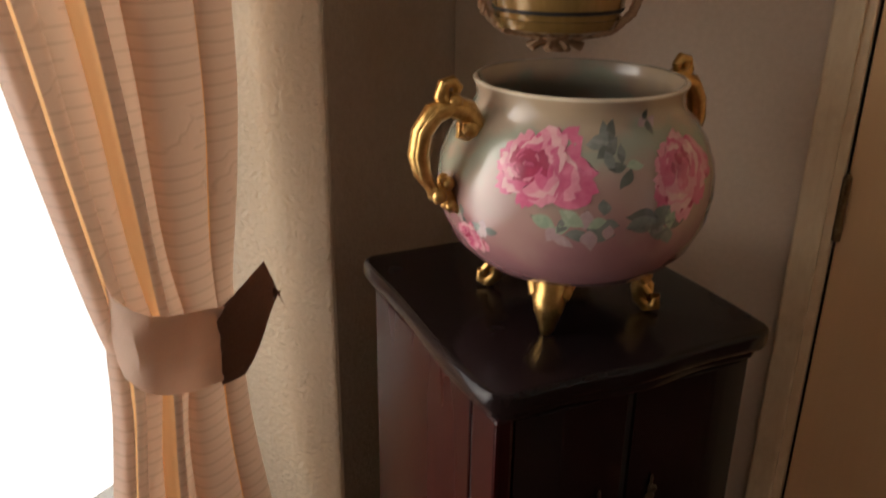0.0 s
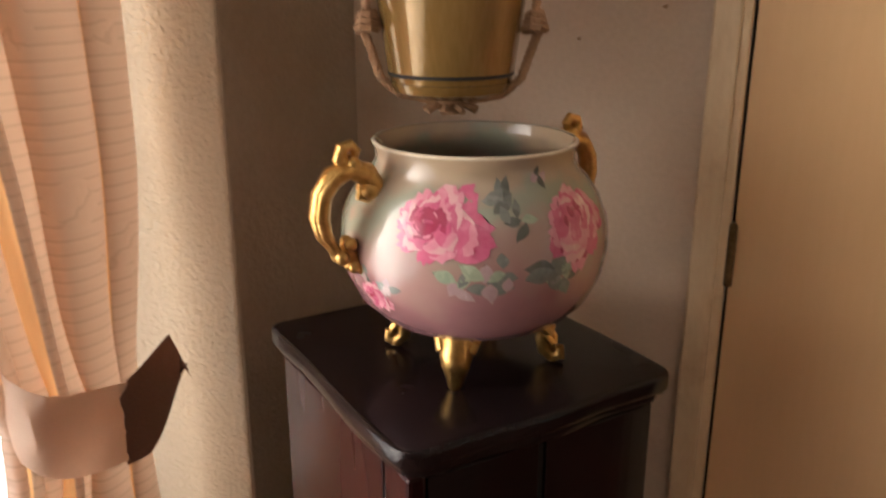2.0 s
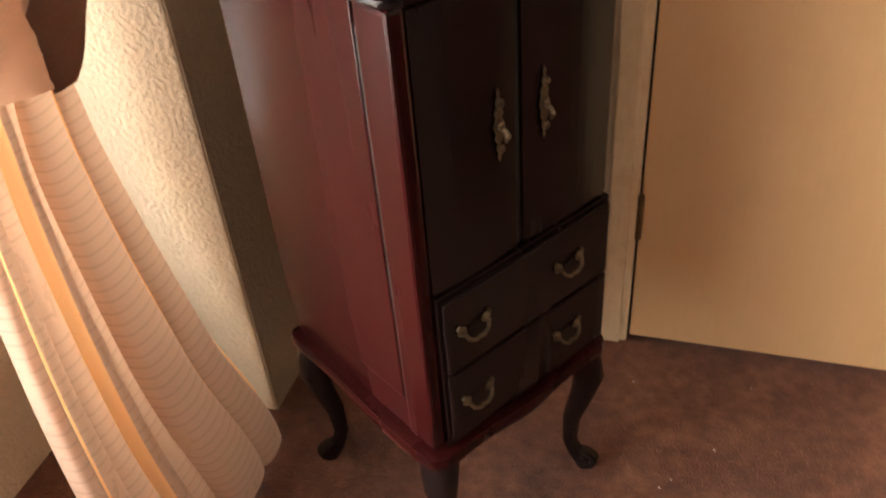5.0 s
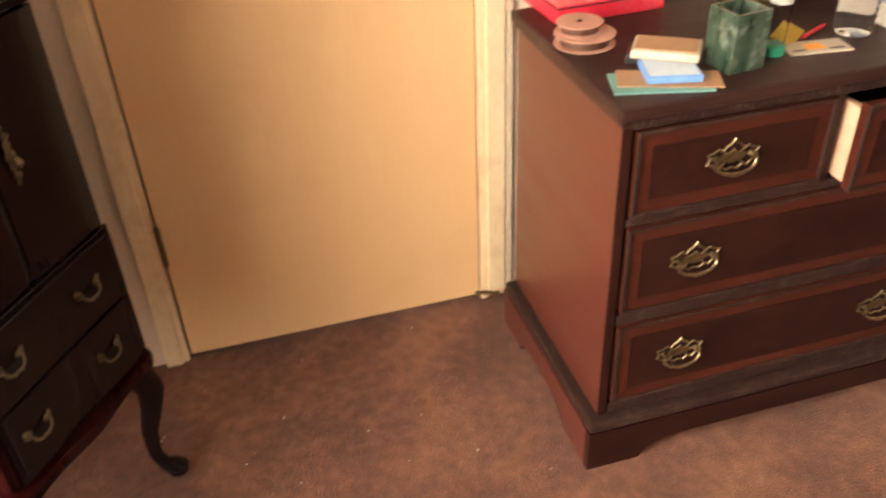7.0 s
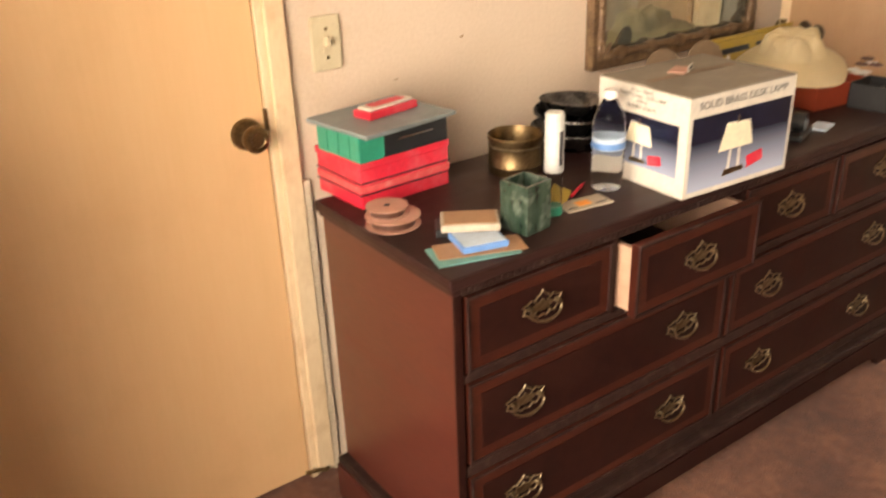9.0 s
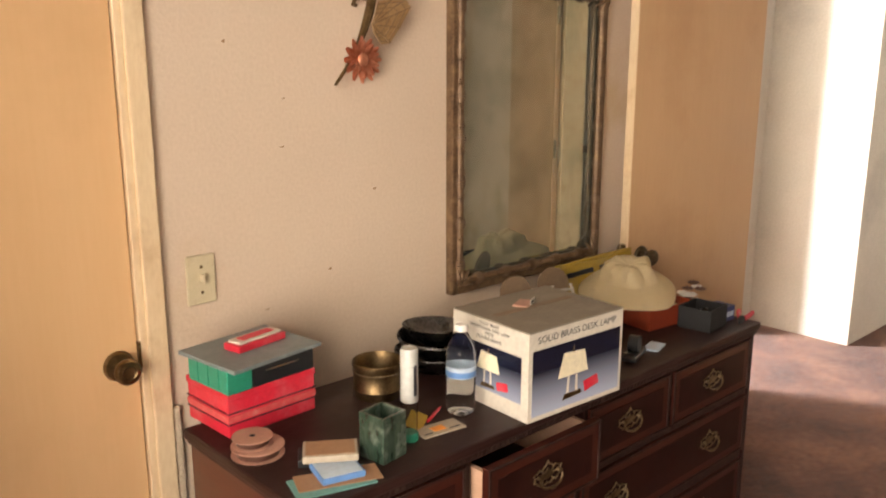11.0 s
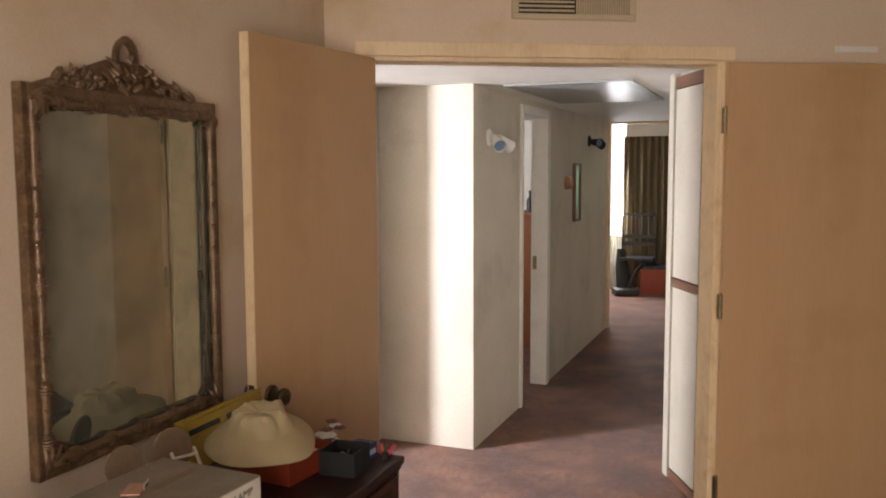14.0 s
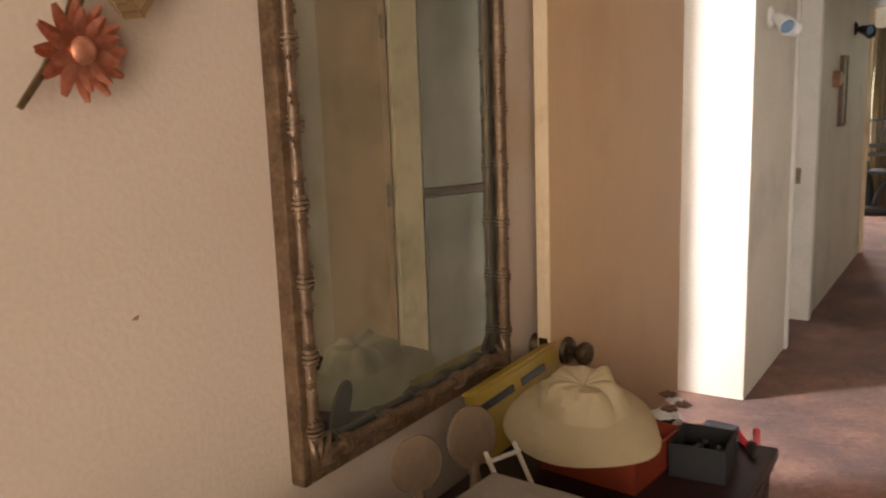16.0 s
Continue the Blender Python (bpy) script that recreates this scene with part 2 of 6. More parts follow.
# -- plan --
XL, CX = -0.675, 3.068
DIAG = Matrix.Translation((CX, 0, 0)) @ Matrix.Rotation(math.atan2(-0.880, 0.475), 4, "Z")
BED_H, HALL_H, TH = 2.56, 2.105, 0.12


def wall_box(name, a, b, z0, z1, th, mat, label, side=1):
    """A straight wall from a to b, its face on the line and its thickness to the left (side 1) or right (-1) of it."""
    a, b = Vector((*a, 0)), Vector((*b, 0))
    d = b - a
    m = Matrix.Translation(a) @ Matrix.Rotation(math.atan2(d.y, d.x), 4, "Z")
    bm = bmesh.new()
    y0, y1 = (0, th) if side > 0 else (-th, 0)
    box(bm, 0, d.length, y0, y1, z0, z1, m=m)
    return setting(name, bm, mat, label, "wall")


# carpet over all rooms
setting("floor", boxes((-1.45, 13.0, -4.2, 3.2, -0.08, 0.0)), CARPET, "worn brown wall-to-wall carpet, matted and littered", "floor")
# wall with the closet door
setting("wall_north", boxes((-1.42, -0.012, 0, TH, 0, BED_H), (-0.012, 0.742, 0, TH, 2.045, BED_H), (0.742, CX, 0, TH, 0, BED_H)), WALL, "off-white painted wall with brown smoke stains", "wall")
# window side: pier, reveal and wall under and over the window
setting("wall_pier", boxes((-1.18, XL, -0.362, -0.001, 0, BED_H), bevel=0.006), STUCCO, "cream textured plaster pier beside the window", "wall")
# Thin sheet over the pier's side; its brown puts the shade into colour.
PIERSHADE = surface("shaded_plaster_brown", (0.40, 0.31, 0.22), (0.46, 0.36, 0.26), 0.8, scale=3, grain=105, bump=0.6, dist=0.005, spot=(0.32, 0.23, 0.14), spot_amount=0.4)
setting("wall_pier_face", boxes((XL + 0.0005, XL + 0.003, -0.358, -0.001, 0, BED_H)), PIERSHADE, "brown sheet on the pier side, coloured as its shade", "wall")
setting("wall_west", boxes((-1.18, -1.08, -4.0, -0.363, 0, 0.385), (-1.18, -1.08, -4.0, -0.363, 2.36, BED_H), (-1.18, -1.08, -4.0, -3.0, 0.385, 2.36)), STUCCO, "cream plaster wall round the window", "wall")
# South and east walls are unseen; their dark tan keeps bounce light down.
setting("wall_south", boxes((-1.42, 5.3, -4.1, -3.98, 0, BED_H)), DIMWALL, "unseen back wall, dark tan to weaken bounced light", "wall")
wall_box("wall_east", (5.0, -4.1), (5.0, -1.3), 0, BED_H, 0.1, DIMWALL, "unseen side wall, dark tan to weaken bounced light", -1)
# angled wall with the double doors
bm = bmesh.new()
for s in ((0.0, 0.17, 0, TH, 0, BED_H), (0.17, 1.555, 0, TH, 2.045, BED_H), (1.555, 4.5, 0, TH, 0, BED_H)):
    box(bm, *s, m=DIAG)
setting("wall_angled", bm, WALL, "off-white painted wall with double doorway", "wall")
setting("ceiling", boxes((-1.45, 5.1, -4.1, 0.12, BED_H, BED_H + 0.1)), CEIL, "white painted bedroom ceiling", "ceiling")

# hall, passage and far room
bm = prism([(3.19, 0.05), (3.945, -1.35), (4.46, -2.3), (8.95, -2.3), (8.95, 3.1), (1.6, 3.1), (1.6, 2.2), (3.15, 0.125)], HALL_H, HALL_H + 0.1)
setting("ceiling_hall", bm, CEIL, "white painted low hall ceiling", "ceiling")
setting("wall_hall_face", boxes((4.754, 5.685, 0.006, 0.9, 0, HALL_H), bevel=0.004), HALLWALL, "white hall wall end with grey scuffs", "wall")
setting("wall_hall_far", boxes((6.44, 8.9, 0.006, 0.126, 0, HALL_H), (5.685, 6.44, 0.006, 0.126, 2.05, HALL_H)), HALLWALL, "grey-white hall wall with dark smudges", "wall")
# Unseen walls off the hall, placed to block and shape the passage lamp's beam.
wall_box("wall_passage_left", (3.6, 0.35), (2.0, 2.42), 0, HALL_H, 0.1, HALLWALL, "unseen white passage wall shaping the hall light", 1)
wall_box("wall_passage_right", (4.42, 0.57), (2.82, 2.64), 0, HALL_H, 0.1, HALLWALL, "unseen white passage wall shaping the hall light", -1)
wall_box("wall_passage_end", (2.0, 2.42), (2.85, 2.80), 0, HALL_H, 0.1, HALLWALL, "unseen white passage end wall behind the lamp", 1)
wall_box("wall_passage_stub", (3.22, 0.12), (3.6, 0.35), 0, HALL_H, 0.1, HALLWALL, "unseen white passage wall shaping the hall light", 1)
setting("wall_nook", boxes((4.42, 4.754, 0.60, 0.70, 0, HALL_H)), HALLWALL, "unseen white nook wall blocking the passage lamp", "wall")
setting("wall_hall_right", boxes((4.80, 8.9, -1.24, -1.10, 0, HALL_H)), HALLWALL, "grey-white hall wall", "wall")
setting("wall_far", boxes((12.0, 12.12, -3.2, -1.22, 0, 2.6), (12.0, 12.12, -1.22, -0.47, 0, 1.02), (12.0, 12.12, -1.22, -0.47, 2.08, 2.6), (12.0, 12.12, -0.47, 0.335, 0, 2.6), (12.0, 12.12, 0.335, 0.57, 0, 0.3), (12.0, 12.12, 0.335, 0.57, 2.3, 2.6), (12.0, 12.12, 0.57, 2.6, 0, 2.6)), HALLWALL, "dim far room wall with two windows", "wall")
setting("wall_far_left", boxes((8.9, 12.0, 2.0, 2.12, 0, 2.6)), HALLWALL, "plain far room side wall", "wall")
setting("wall_far_right", boxes((8.9, 12.0, -3.2, -3.08, 0, 2.6)), HALLWALL, "plain far room side wall", "wall")
setting("wall_far_front", boxes((8.78, 8.9, 0.126, 2.0, 0, 2.6), (8.78, 8.9, -3.08, -1.24, 0, 2.6), (8.79, 8.9, -1.24, 0.126, 2.14, 2.6)), HALLWALL, "plain far room front wall", "wall")
setting("ceiling_far", boxes((8.95, 12.1, -3.2, 2.1, 2.45, 2.55)), CEIL, "white painted far room ceiling", "ceiling")
# side room behind the hall doorway
setting("wall_side_room", boxes((5.55, 8.2, 1.9, 2.0, 0, HALL_H), (8.2, 8.3, 0.126, 2.0, 0, HALL_H), (5.55, 5.65, 0.9, 1.95, 0, HALL_H)), WHITE, "white bathroom wall", "wall")

# daylight seen outside the windows
GLOW = bpy.data.materials.new("bright_daylight_haze")
GLOW.use_nodes = True
_t = GLOW.node_tree
_t.nodes.remove(_t.nodes["Principled BSDF"])
_e = _t.nodes.new("ShaderNodeEmission")
_e.inputs[0].default_value, _e.inputs[1].default_value = (1.0, 0.95, 0.88, 1), 9.0
_t.links.new(_e.outputs[0], _t.nodes["Material Output"].inputs[0])
setting("backdrop_garden", boxes((-3.2, -3.15, -9.0, 5.0, -4.0, 6.0)), GLOW, "overexposed bright daylight outside the window", "backdrop")
GREENGLOW = GLOW.copy()
GREENGLOW.name = "sunlit_garden_haze"
GREENGLOW.node_tree.nodes["Emission"].inputs[0].default_value = (0.55, 1.0, 0.62, 1)
GREENGLOW.node_tree.nodes["Emission"].inputs[1].default_value = 5.0
setting("backdrop_yard", boxes((12.6, 12.65, -2.5, 0.15, 0, 3)), GREENGLOW, "sunlit green foliage haze outside the far window", "backdrop")
setting("backdrop_yard_bright", boxes((12.6, 12.65, 0.17, 1.6, 0, 3)), GLOW, "bright daylight outside the far window", "backdrop")


# -- doors and trim --
def casing_strip(name, specs, m, label, mat=None):
    bm = bmesh.new()
    for s in specs:
        box(bm, *s, bevel=0.0035, m=m)
    return setting(name, bm, mat or CASING, label, "trim")


I4 = Matrix.Identity(4)
casing_strip("trim_closet_left", [(-0.058, -0.018, -0.016, -0.001, 0.0, 2.10), (-0.020, -0.004, -0.008, 0.10, 0, 2.04)], I4, "worn cream casing and jamb with nail marks")
casing_strip("trim_closet_right", [(0.751, 0.795, -0.016, -0.001, 0.012, 2.10), (0.734, 0.752, -0.008, 0.10, 0, 2.04)], I4, "worn cream casing and jamb")
casing_strip("trim_closet_head", [(-0.018, 0.751, -0.0155, -0.001, 2.047, 2.10)], I4, "worn cream door head casing")
casing_strip("trim_plinth_block", [(0.7965, 0.815, -0.012, -0.001, 0.0, 0.80)], I4, "narrow white painted filler strip", STUCCO)
casing_strip("trim_angled_left", [(0.112, 0.170, -0.015, -0.001, 0, 2.0475), (0.168, 0.186, -0.006, 0.125, 0, 2.045)], DIAG, "cream double door casing")
casing_strip("trim_angled_right", [(1.556, 1.605, -0.008, -0.001, 0, 2.0475), (1.537, 1.557, -0.006, 0.125, 0, 2.045)], DIAG, "cream double door casing")
casing_strip("trim_angled_head", [(0.112, 1.605, -0.0165, -0.001, 2.048, 2.101), (0.186, 1.537, -0.007, 0.125, 2.030, 2.047)], DIAG, "cream double door head casing")
casing_strip("trim_hall_doorway", [(5.686, 5.735, -0.009, 0.136, 0, 2.06), (6.362, 6.445, -0.012, 0.116, 0, 2.06), (5.735, 6.362, -0.010, 0.136, 2.0, 2.06)], I4, "off-white hall door casing", WHITE)
casing_strip("trim_passage_corner", [(8.84, 8.92, -0.019, 0.141, 0, 2.14), (8.84, 8.92, -1.1, -0.019, 2.085, 2.14)], I4, "cream trim round hall opening")


def hinge_bm(x, y, z0, z1, m=None):
    bm = bmesh.new()
    tube([(x, y, z0), (x, y, z1)], 0.0065, 10, bm)
    for i in range(1, 5):
        z = z0 + (z1 - z0) * i / 5
        tube([(x, y, z - 0.0008), (x, y, z + 0.0008)], 0.0072, 10, bm)
    tube([(x, y, z1), (x, y, z1 + 0.006)], [0.0065, 0.003], 8, bm)
    box(bm, x - 0.012, x + 0.003, y + 0.002, y + 0.007, z0, z1)
    if m is not None:
        bmesh.ops.transform(bm, matrix=m, verts=bm.verts[:])
    return bm


def knob_bm():
    """A round knob with its rosette; the axis runs along -y from the origin."""
    r = Matrix.Rotation(radians(90), 4, "X")
    return lathe([(0, 0), (0.034, 0), (0.034, 0.004), (0.030, 0.010), (0.014, 0.013), (0.012, 0.026), (0.020, 0.034), (0.0285, 0.046), (0.0285, 0.056), (0.024, 0.062), (0.016, 0.064), (0.013, 0.061), (0, 0.061)], 28, m=r)


d = thing("door_1", "closed flat birch-veneer closet door in cream casing", "door", I4.copy())
d["kind"] = "structure"
part("leaf", boxes((0.0012, 0.7305, 0.002, 0.037, 0.012, 2.036), bevel=0.002), DOOR, d)
part("shadow_gap", boxes((-0.0035, 0.0008, 0.012, 0.014, 0.012, 2.036), (0.7310, 0.7338, 0.012, 0.014, 0.012, 2.036)), BLACK, d)
for z0, z1 in ((0.279, 0.379), (1.033, 1.130), (1.76, 1.86)):
    part("hinge", hinge_bm(0.001, -0.006, z0, z1), DARKBRASS, d, "tarnished dark steel butt hinge", True)
part("knob", knob_bm(), DARKBRASS, d, "round tarnished brass knob", True, pose(0.686, 0.002, 0.928))
part("latch_plate", boxes((0.729, 0.735, -0.010, 0.004, 0.915, 0.975), bevel=0.002), DARKBRASS, d, "dark latch strike plate")
part("door_stop", tube([(0.715, -0.012, 0.028), (0.745, -0.022, 0.03), (0.765, -0.022, 0.022), (0.772, -0.03, 0.03)], 0.005, 8), DARKBRASS, d, "small tarnished hook latch", True)

LEAF_W, LEAF_H = 0.708, 2.040
M2 = Matrix.Translation((3.158, -0.168, 0)) @ Matrix.Rotation(radians(180 - 6.9), 4, "Z")
d = thing("door_2", "open flat birch-veneer door leaf beside the dresser, coloured as dimly lit", "door", M2)
d["kind"] = "structure"
part("leaf", boxes((0.004, LEAF_W, -0.036, 0.0, 0.012, LEAF_H), bevel=0.002), DIMBIRCH, d)
part("edge_strip", boxes((LEAF_W + 0.0005, LEAF_W + 0.004, -0.035, -0.001, 0.013, LEAF_H - 0.001)), CASING, d, "pale lipping strip")
part("latch_plate", boxes((LEAF_W + 0.003, LEAF_W + 0.0065, -0.030, -0.008, 0.885, 0.945), bevel=0.001), DARKBRASS, d)
part("knob", knob_bm(), OLDBRASS, d, "dark tarnished knob", True, pose(LEAF_W - 0.065, 0.001, 0.90, 0, 0, 180))
part("knob", knob_bm(), OLDBRASS, d, "dark tarnished knob", True, pose(LEAF_W - 0.065, -0.037, 0.90, 0, 0, 0))
M3 = DIAG @ Matrix.Translation((1.560, -0.05, 0)) @ Matrix.Rotation(radians(-0.8), 4, "Z")
d = thing("door_3", "flat birch-veneer door leaf folded back against the angled wall", "door", M3)
d["kind"] = "structure"
part("leaf", boxes((0.004, 0.74, 0.0, 0.034, 0.012, 2.035), bevel=0.002), DIMBIRCH, d)
for z in (0.27, 1.02, 1.76):
    part("hinge", hinge_bm(-0.004, 0.006, z, z + 0.1), BRASS, d, "brass butt hinge", True)

# wall fittings
SW_IVORY = surface("ivory_plastic", (0.574, 0.492, 0.312), (0.640, 0.558, 0.377), 0.4, scale=20, bump=0.05, spot=(0.287, 0.205, 0.098), spot_amount=0.4, spot_scale=30)
sw = thing("light_switch", "yellowed ivory plastic light switch plate on wall", "switch", pose(0.889, 0, 1.088))
part("plate", boxes((-0.036, 0.036, -0.007, -0.0005, -0.058, 0.058), bevel=0.004), SW_IVORY, sw)
part("toggle", boxes((-0.005, 0.005, -0.020, -0.006, -0.004, 0.014), bevel=0.002), SW_IVORY, sw)
for z in (-0.030, 0.030):
    part("screw", lathe([(0, 0.0075), (0.004, 0.0075), (0.004, 0.0085), (0, 0.0095)], 10, m=Matrix.Translation((0, 0, z)) @ Matrix.Rotation(radians(90), 4, "X")), DARKBRASS, sw)
part("toggle_slot", boxes((-0.008, 0.008, -0.0082, -0.0068, -0.016, 0.018), bevel=0.001), SW_IVORY, sw)

vent = thing("wall_vent", "beige metal air return grille over double doorway", "vent", DIAG @ Matrix.Translation((0.952, -0.001, 2.292)))
VENT = surface("beige_enamel", (0.50, 0.41, 0.26), (0.58, 0.48, 0.32), 0.5, bump=0.05)
bm = bmesh.new()
for s in ((-0.245, 0.245, -0.014, 0, 0.078, 0.10), (-0.245, 0.245, -0.014, 0, -0.10, -0.078), (-0.245, -0.218, -0.0138, 0, -0.078, 0.078), (0.218, 0.245, -0.0138, 0, -0.078, 0.078)):
    box(bm, *s, bevel=0.003)
part("frame", bm, VENT, vent)
part("backing", boxes((-0.218, 0.218, -0.002, -0.0005, -0.078, 0.078)), BLACK, vent, "dark duct behind slats")
for i in range(9):
    z = -0.066 + i * 0.0165
    part("slat", boxes((-0.217, 0.0, -0.010, -0.0085, z - 0.004, z + 0.004)), VENT, vent)
for i in range(22):
    x = 0.008 + i * 0.0096
    part("slat", boxes((x, x + 0.0062, -0.011, -0.004, -0.078, 0.078)), VENT, vent)
solo("wall_strip", boxes((-0.09, 0.09, -0.012, -0.001, -0.012, 0.012), bevel=0.003), WHITE, "narrow white plastic strip fixed over door leaf", "strip", DIAG @ Matrix.Translation((2.118, 0, 2.098)))

# hall linen cupboard beside the double doorway
PAN = Matrix.Translation((4.730, -1.088, 0)) @ Matrix.Rotation(radians(206.5), 4, "Z")
BROWN = surface("brown_stained_wood", (0.10, 0.045, 0.025), (0.17, 0.085, 0.05), 0.5, grain=40, stretch=(1, 4, 4))
CREAMPAINT = surface("aged_cream_paint", (0.40, 0.365, 0.30), (0.48, 0.44, 0.365), 0.5, scale=4, grain=70, bump=0.1, spot=(0.30, 0.25, 0.18), spot_amount=0.4, spot_scale=5)
lc = thing("linen_cupboard", "white painted built-in hall cupboard with brown finger rails", "cupboard", PAN)
part("carcass", boxes((0.0, 0.80, 0.02, 0.10, 0.06, HALL_H - 0.005)), CREAMPAINT, lc)
part("end_post", boxes((-0.035, 0.03, -0.012, 0.10, 0.004, HALL_H - 0.004), bevel=0.004), CREAMPAINT, lc)
part("header", boxes((0.032, 0.80, -0.004, 0.019, 2.025, 2.085), bevel=0.002), BROWN, lc, "brown stained rail")
part("middle_rail", boxes((0.032, 0.80, -0.010, 0.019, 1.025, 1.065), bevel=0.004), BROWN, lc, "brown stained finger rail")
part("kick_rail", boxes((0.032, 0.80, -0.002, 0.06, 0.004, 0.055), bevel=0.002), BROWN, lc, "brown stained kick rail")
part("shadow_gap", boxes((0.3705, 0.3795, 0.002, 0.0195, 0.06, 2.02)), BLACK, lc, "dark gap between the doors")
for x0, x1 in ((0.034, 0.370), (0.380, 0.72)):
    for z0, z1 in ((0.06, 1.02), (1.07, 2.02)):
        part("cupboard_door", boxes((x0, x1, -0.002, 0.018, z0, z1), bevel=0.003), CREAMPAINT, lc)

# -- curtain --
def curtain_material(name, thin):
    """Embroidered fabric; thin is the share of light that comes through."""
    m, t, b = principled(name)
    N, L = t.nodes, t.links
    co = N.new("ShaderNodeTexCoord")
    rib = N.new("ShaderNodeTexWave")
    rib.bands_direction = "Z"
    rib.inputs["Scale"].default_value, rib.inputs["Distortion"].default_value, rib.inputs["Detail"].default_value = 16, 0.5, 1
    rib.inputs["Detail Scale"].default_value = 1.5
    swirl = N.new("ShaderNodeTexWave")
    swirl.wave_type = "RINGS"
    swirl.inputs["Scale"].default_value, swirl.inputs["Distortion"].default_value = 9, 9
    swirl.inputs["Detail Scale"].default_value = 2.2
    cell = N.new("ShaderNodeTexVoronoi")
    cell.inputs["Scale"].default_value = 9
    weave = N.new("ShaderNodeTexNoise")
    weave.inputs["Scale"].default_value, weave.inputs["Detail"].default_value = 260, 3
    for n in (rib, swirl, cell, weave):
        L.new(co.outputs["Object"], n.inputs["Vector"])
    mk = N.new("ShaderNodeMapRange")
    mk.inputs[1].default_value, mk.inputs[2].default_value, mk.inputs[3].default_value, mk.inputs[4].default_value = 0.26, 0.34, 1.0, 0.0
    L.new(cell.outputs["Distance"], mk.inputs[0])
    sel = N.new("ShaderNodeMix")
    L.new(mk.outputs[0], sel.inputs[0])
    L.new(rib.outputs["Fac"], sel.inputs[2])
    L.new(swirl.outputs["Fac"], sel.inputs[3])
    ramp = N.new("ShaderNodeValToRGB")
    ramp.color_ramp.elements[0].color, ramp.color_ramp.elements[1].color = (0.45, 0.31, 0.225, 1), (0.56, 0.395, 0.295, 1)
    ramp.color_ramp.elements[0].position, ramp.color_ramp.elements[1].position = 0.0, 0.22
    L.new(sel.outputs[0], ramp.inputs[0])
    L.new(ramp.outputs[0], b.inputs["Base Color"])
    b.inputs["Roughness"].default_value = 0.55
    b.inputs["Sheen Weight"].default_value = 0.2
    bp = N.new("ShaderNodeBump")
    bp.inputs["Strength"].default_value, bp.inputs["Distance"].default_value = 0.34, 0.003
    L.new(sel.outputs[0], bp.inputs["Height"])
    bp2 = N.new("ShaderNodeBump")
    bp2.inputs["Strength"].default_value, bp2.inputs["Distance"].default_value = 0.2, 0.0008
    L.new(weave.outputs[0], bp2.inputs["Height"])
    L.new(bp.outputs[0], bp2.inputs["Normal"])
    L.new(bp2.outputs[0], b.inputs["Normal"])
    tr = N.new("ShaderNodeBsdfTranslucent")
    tr.inputs[0].default_value = (1.0, 0.64, 0.30, 1) if thin > 0.5 else (0.95, 0.61, 0.38, 1)
    mix = N.new("ShaderNodeMixShader")
    mix.inputs[0].default_value = thin
    L.new(b.outputs[0], mix.inputs[1])
    L.new(tr.outputs[0], mix.inputs[2])
    L.new(mix.outputs[0], N["Material Output"].inputs[0])
    return m


CURTAIN = curtain_material("tan_embroidered_curtain", 0.22)
CURTAIN_THIN = curtain_material("tan_unlined_curtain", 0.97)


TIEFABRIC = surface("pinkish_tan_tieback_cloth", (0.76, 0.57, 0.44), (0.82, 0.63, 0.50), 0.8, scale=9, grain=260, bump=0.4, dist=0.0015, stretch=(1, 1, 3))


def smooth01(a, b, x):
    t = min(max((x - a) / (b - a), 0), 1)
    return t * t * (3 - 2 * t)


def curtain_edges(z):
    """Left and right edge (along y) of the tied-back curtain at a height, and how tightly it is gathered."""
    tie = 0.90
    if z > tie:
        k = min((z - tie) / 1.4, 1)
        left = -0.676 - 0.245 * k ** 0.87
        right = -0.446 + 0.043 * smooth01(0, 0.30, k)
    else:
        k = (tie - z) / 0.89
        left = -0.680 - 0.14 * smooth01(0, 0.9, k)
        right = -0.446 + 0.015 * smooth01(0, 0.4, k) + 0.05 * smooth01(0.65, 1, k)
    return left, right, math.exp(-((z - tie) / 0.10) ** 2)


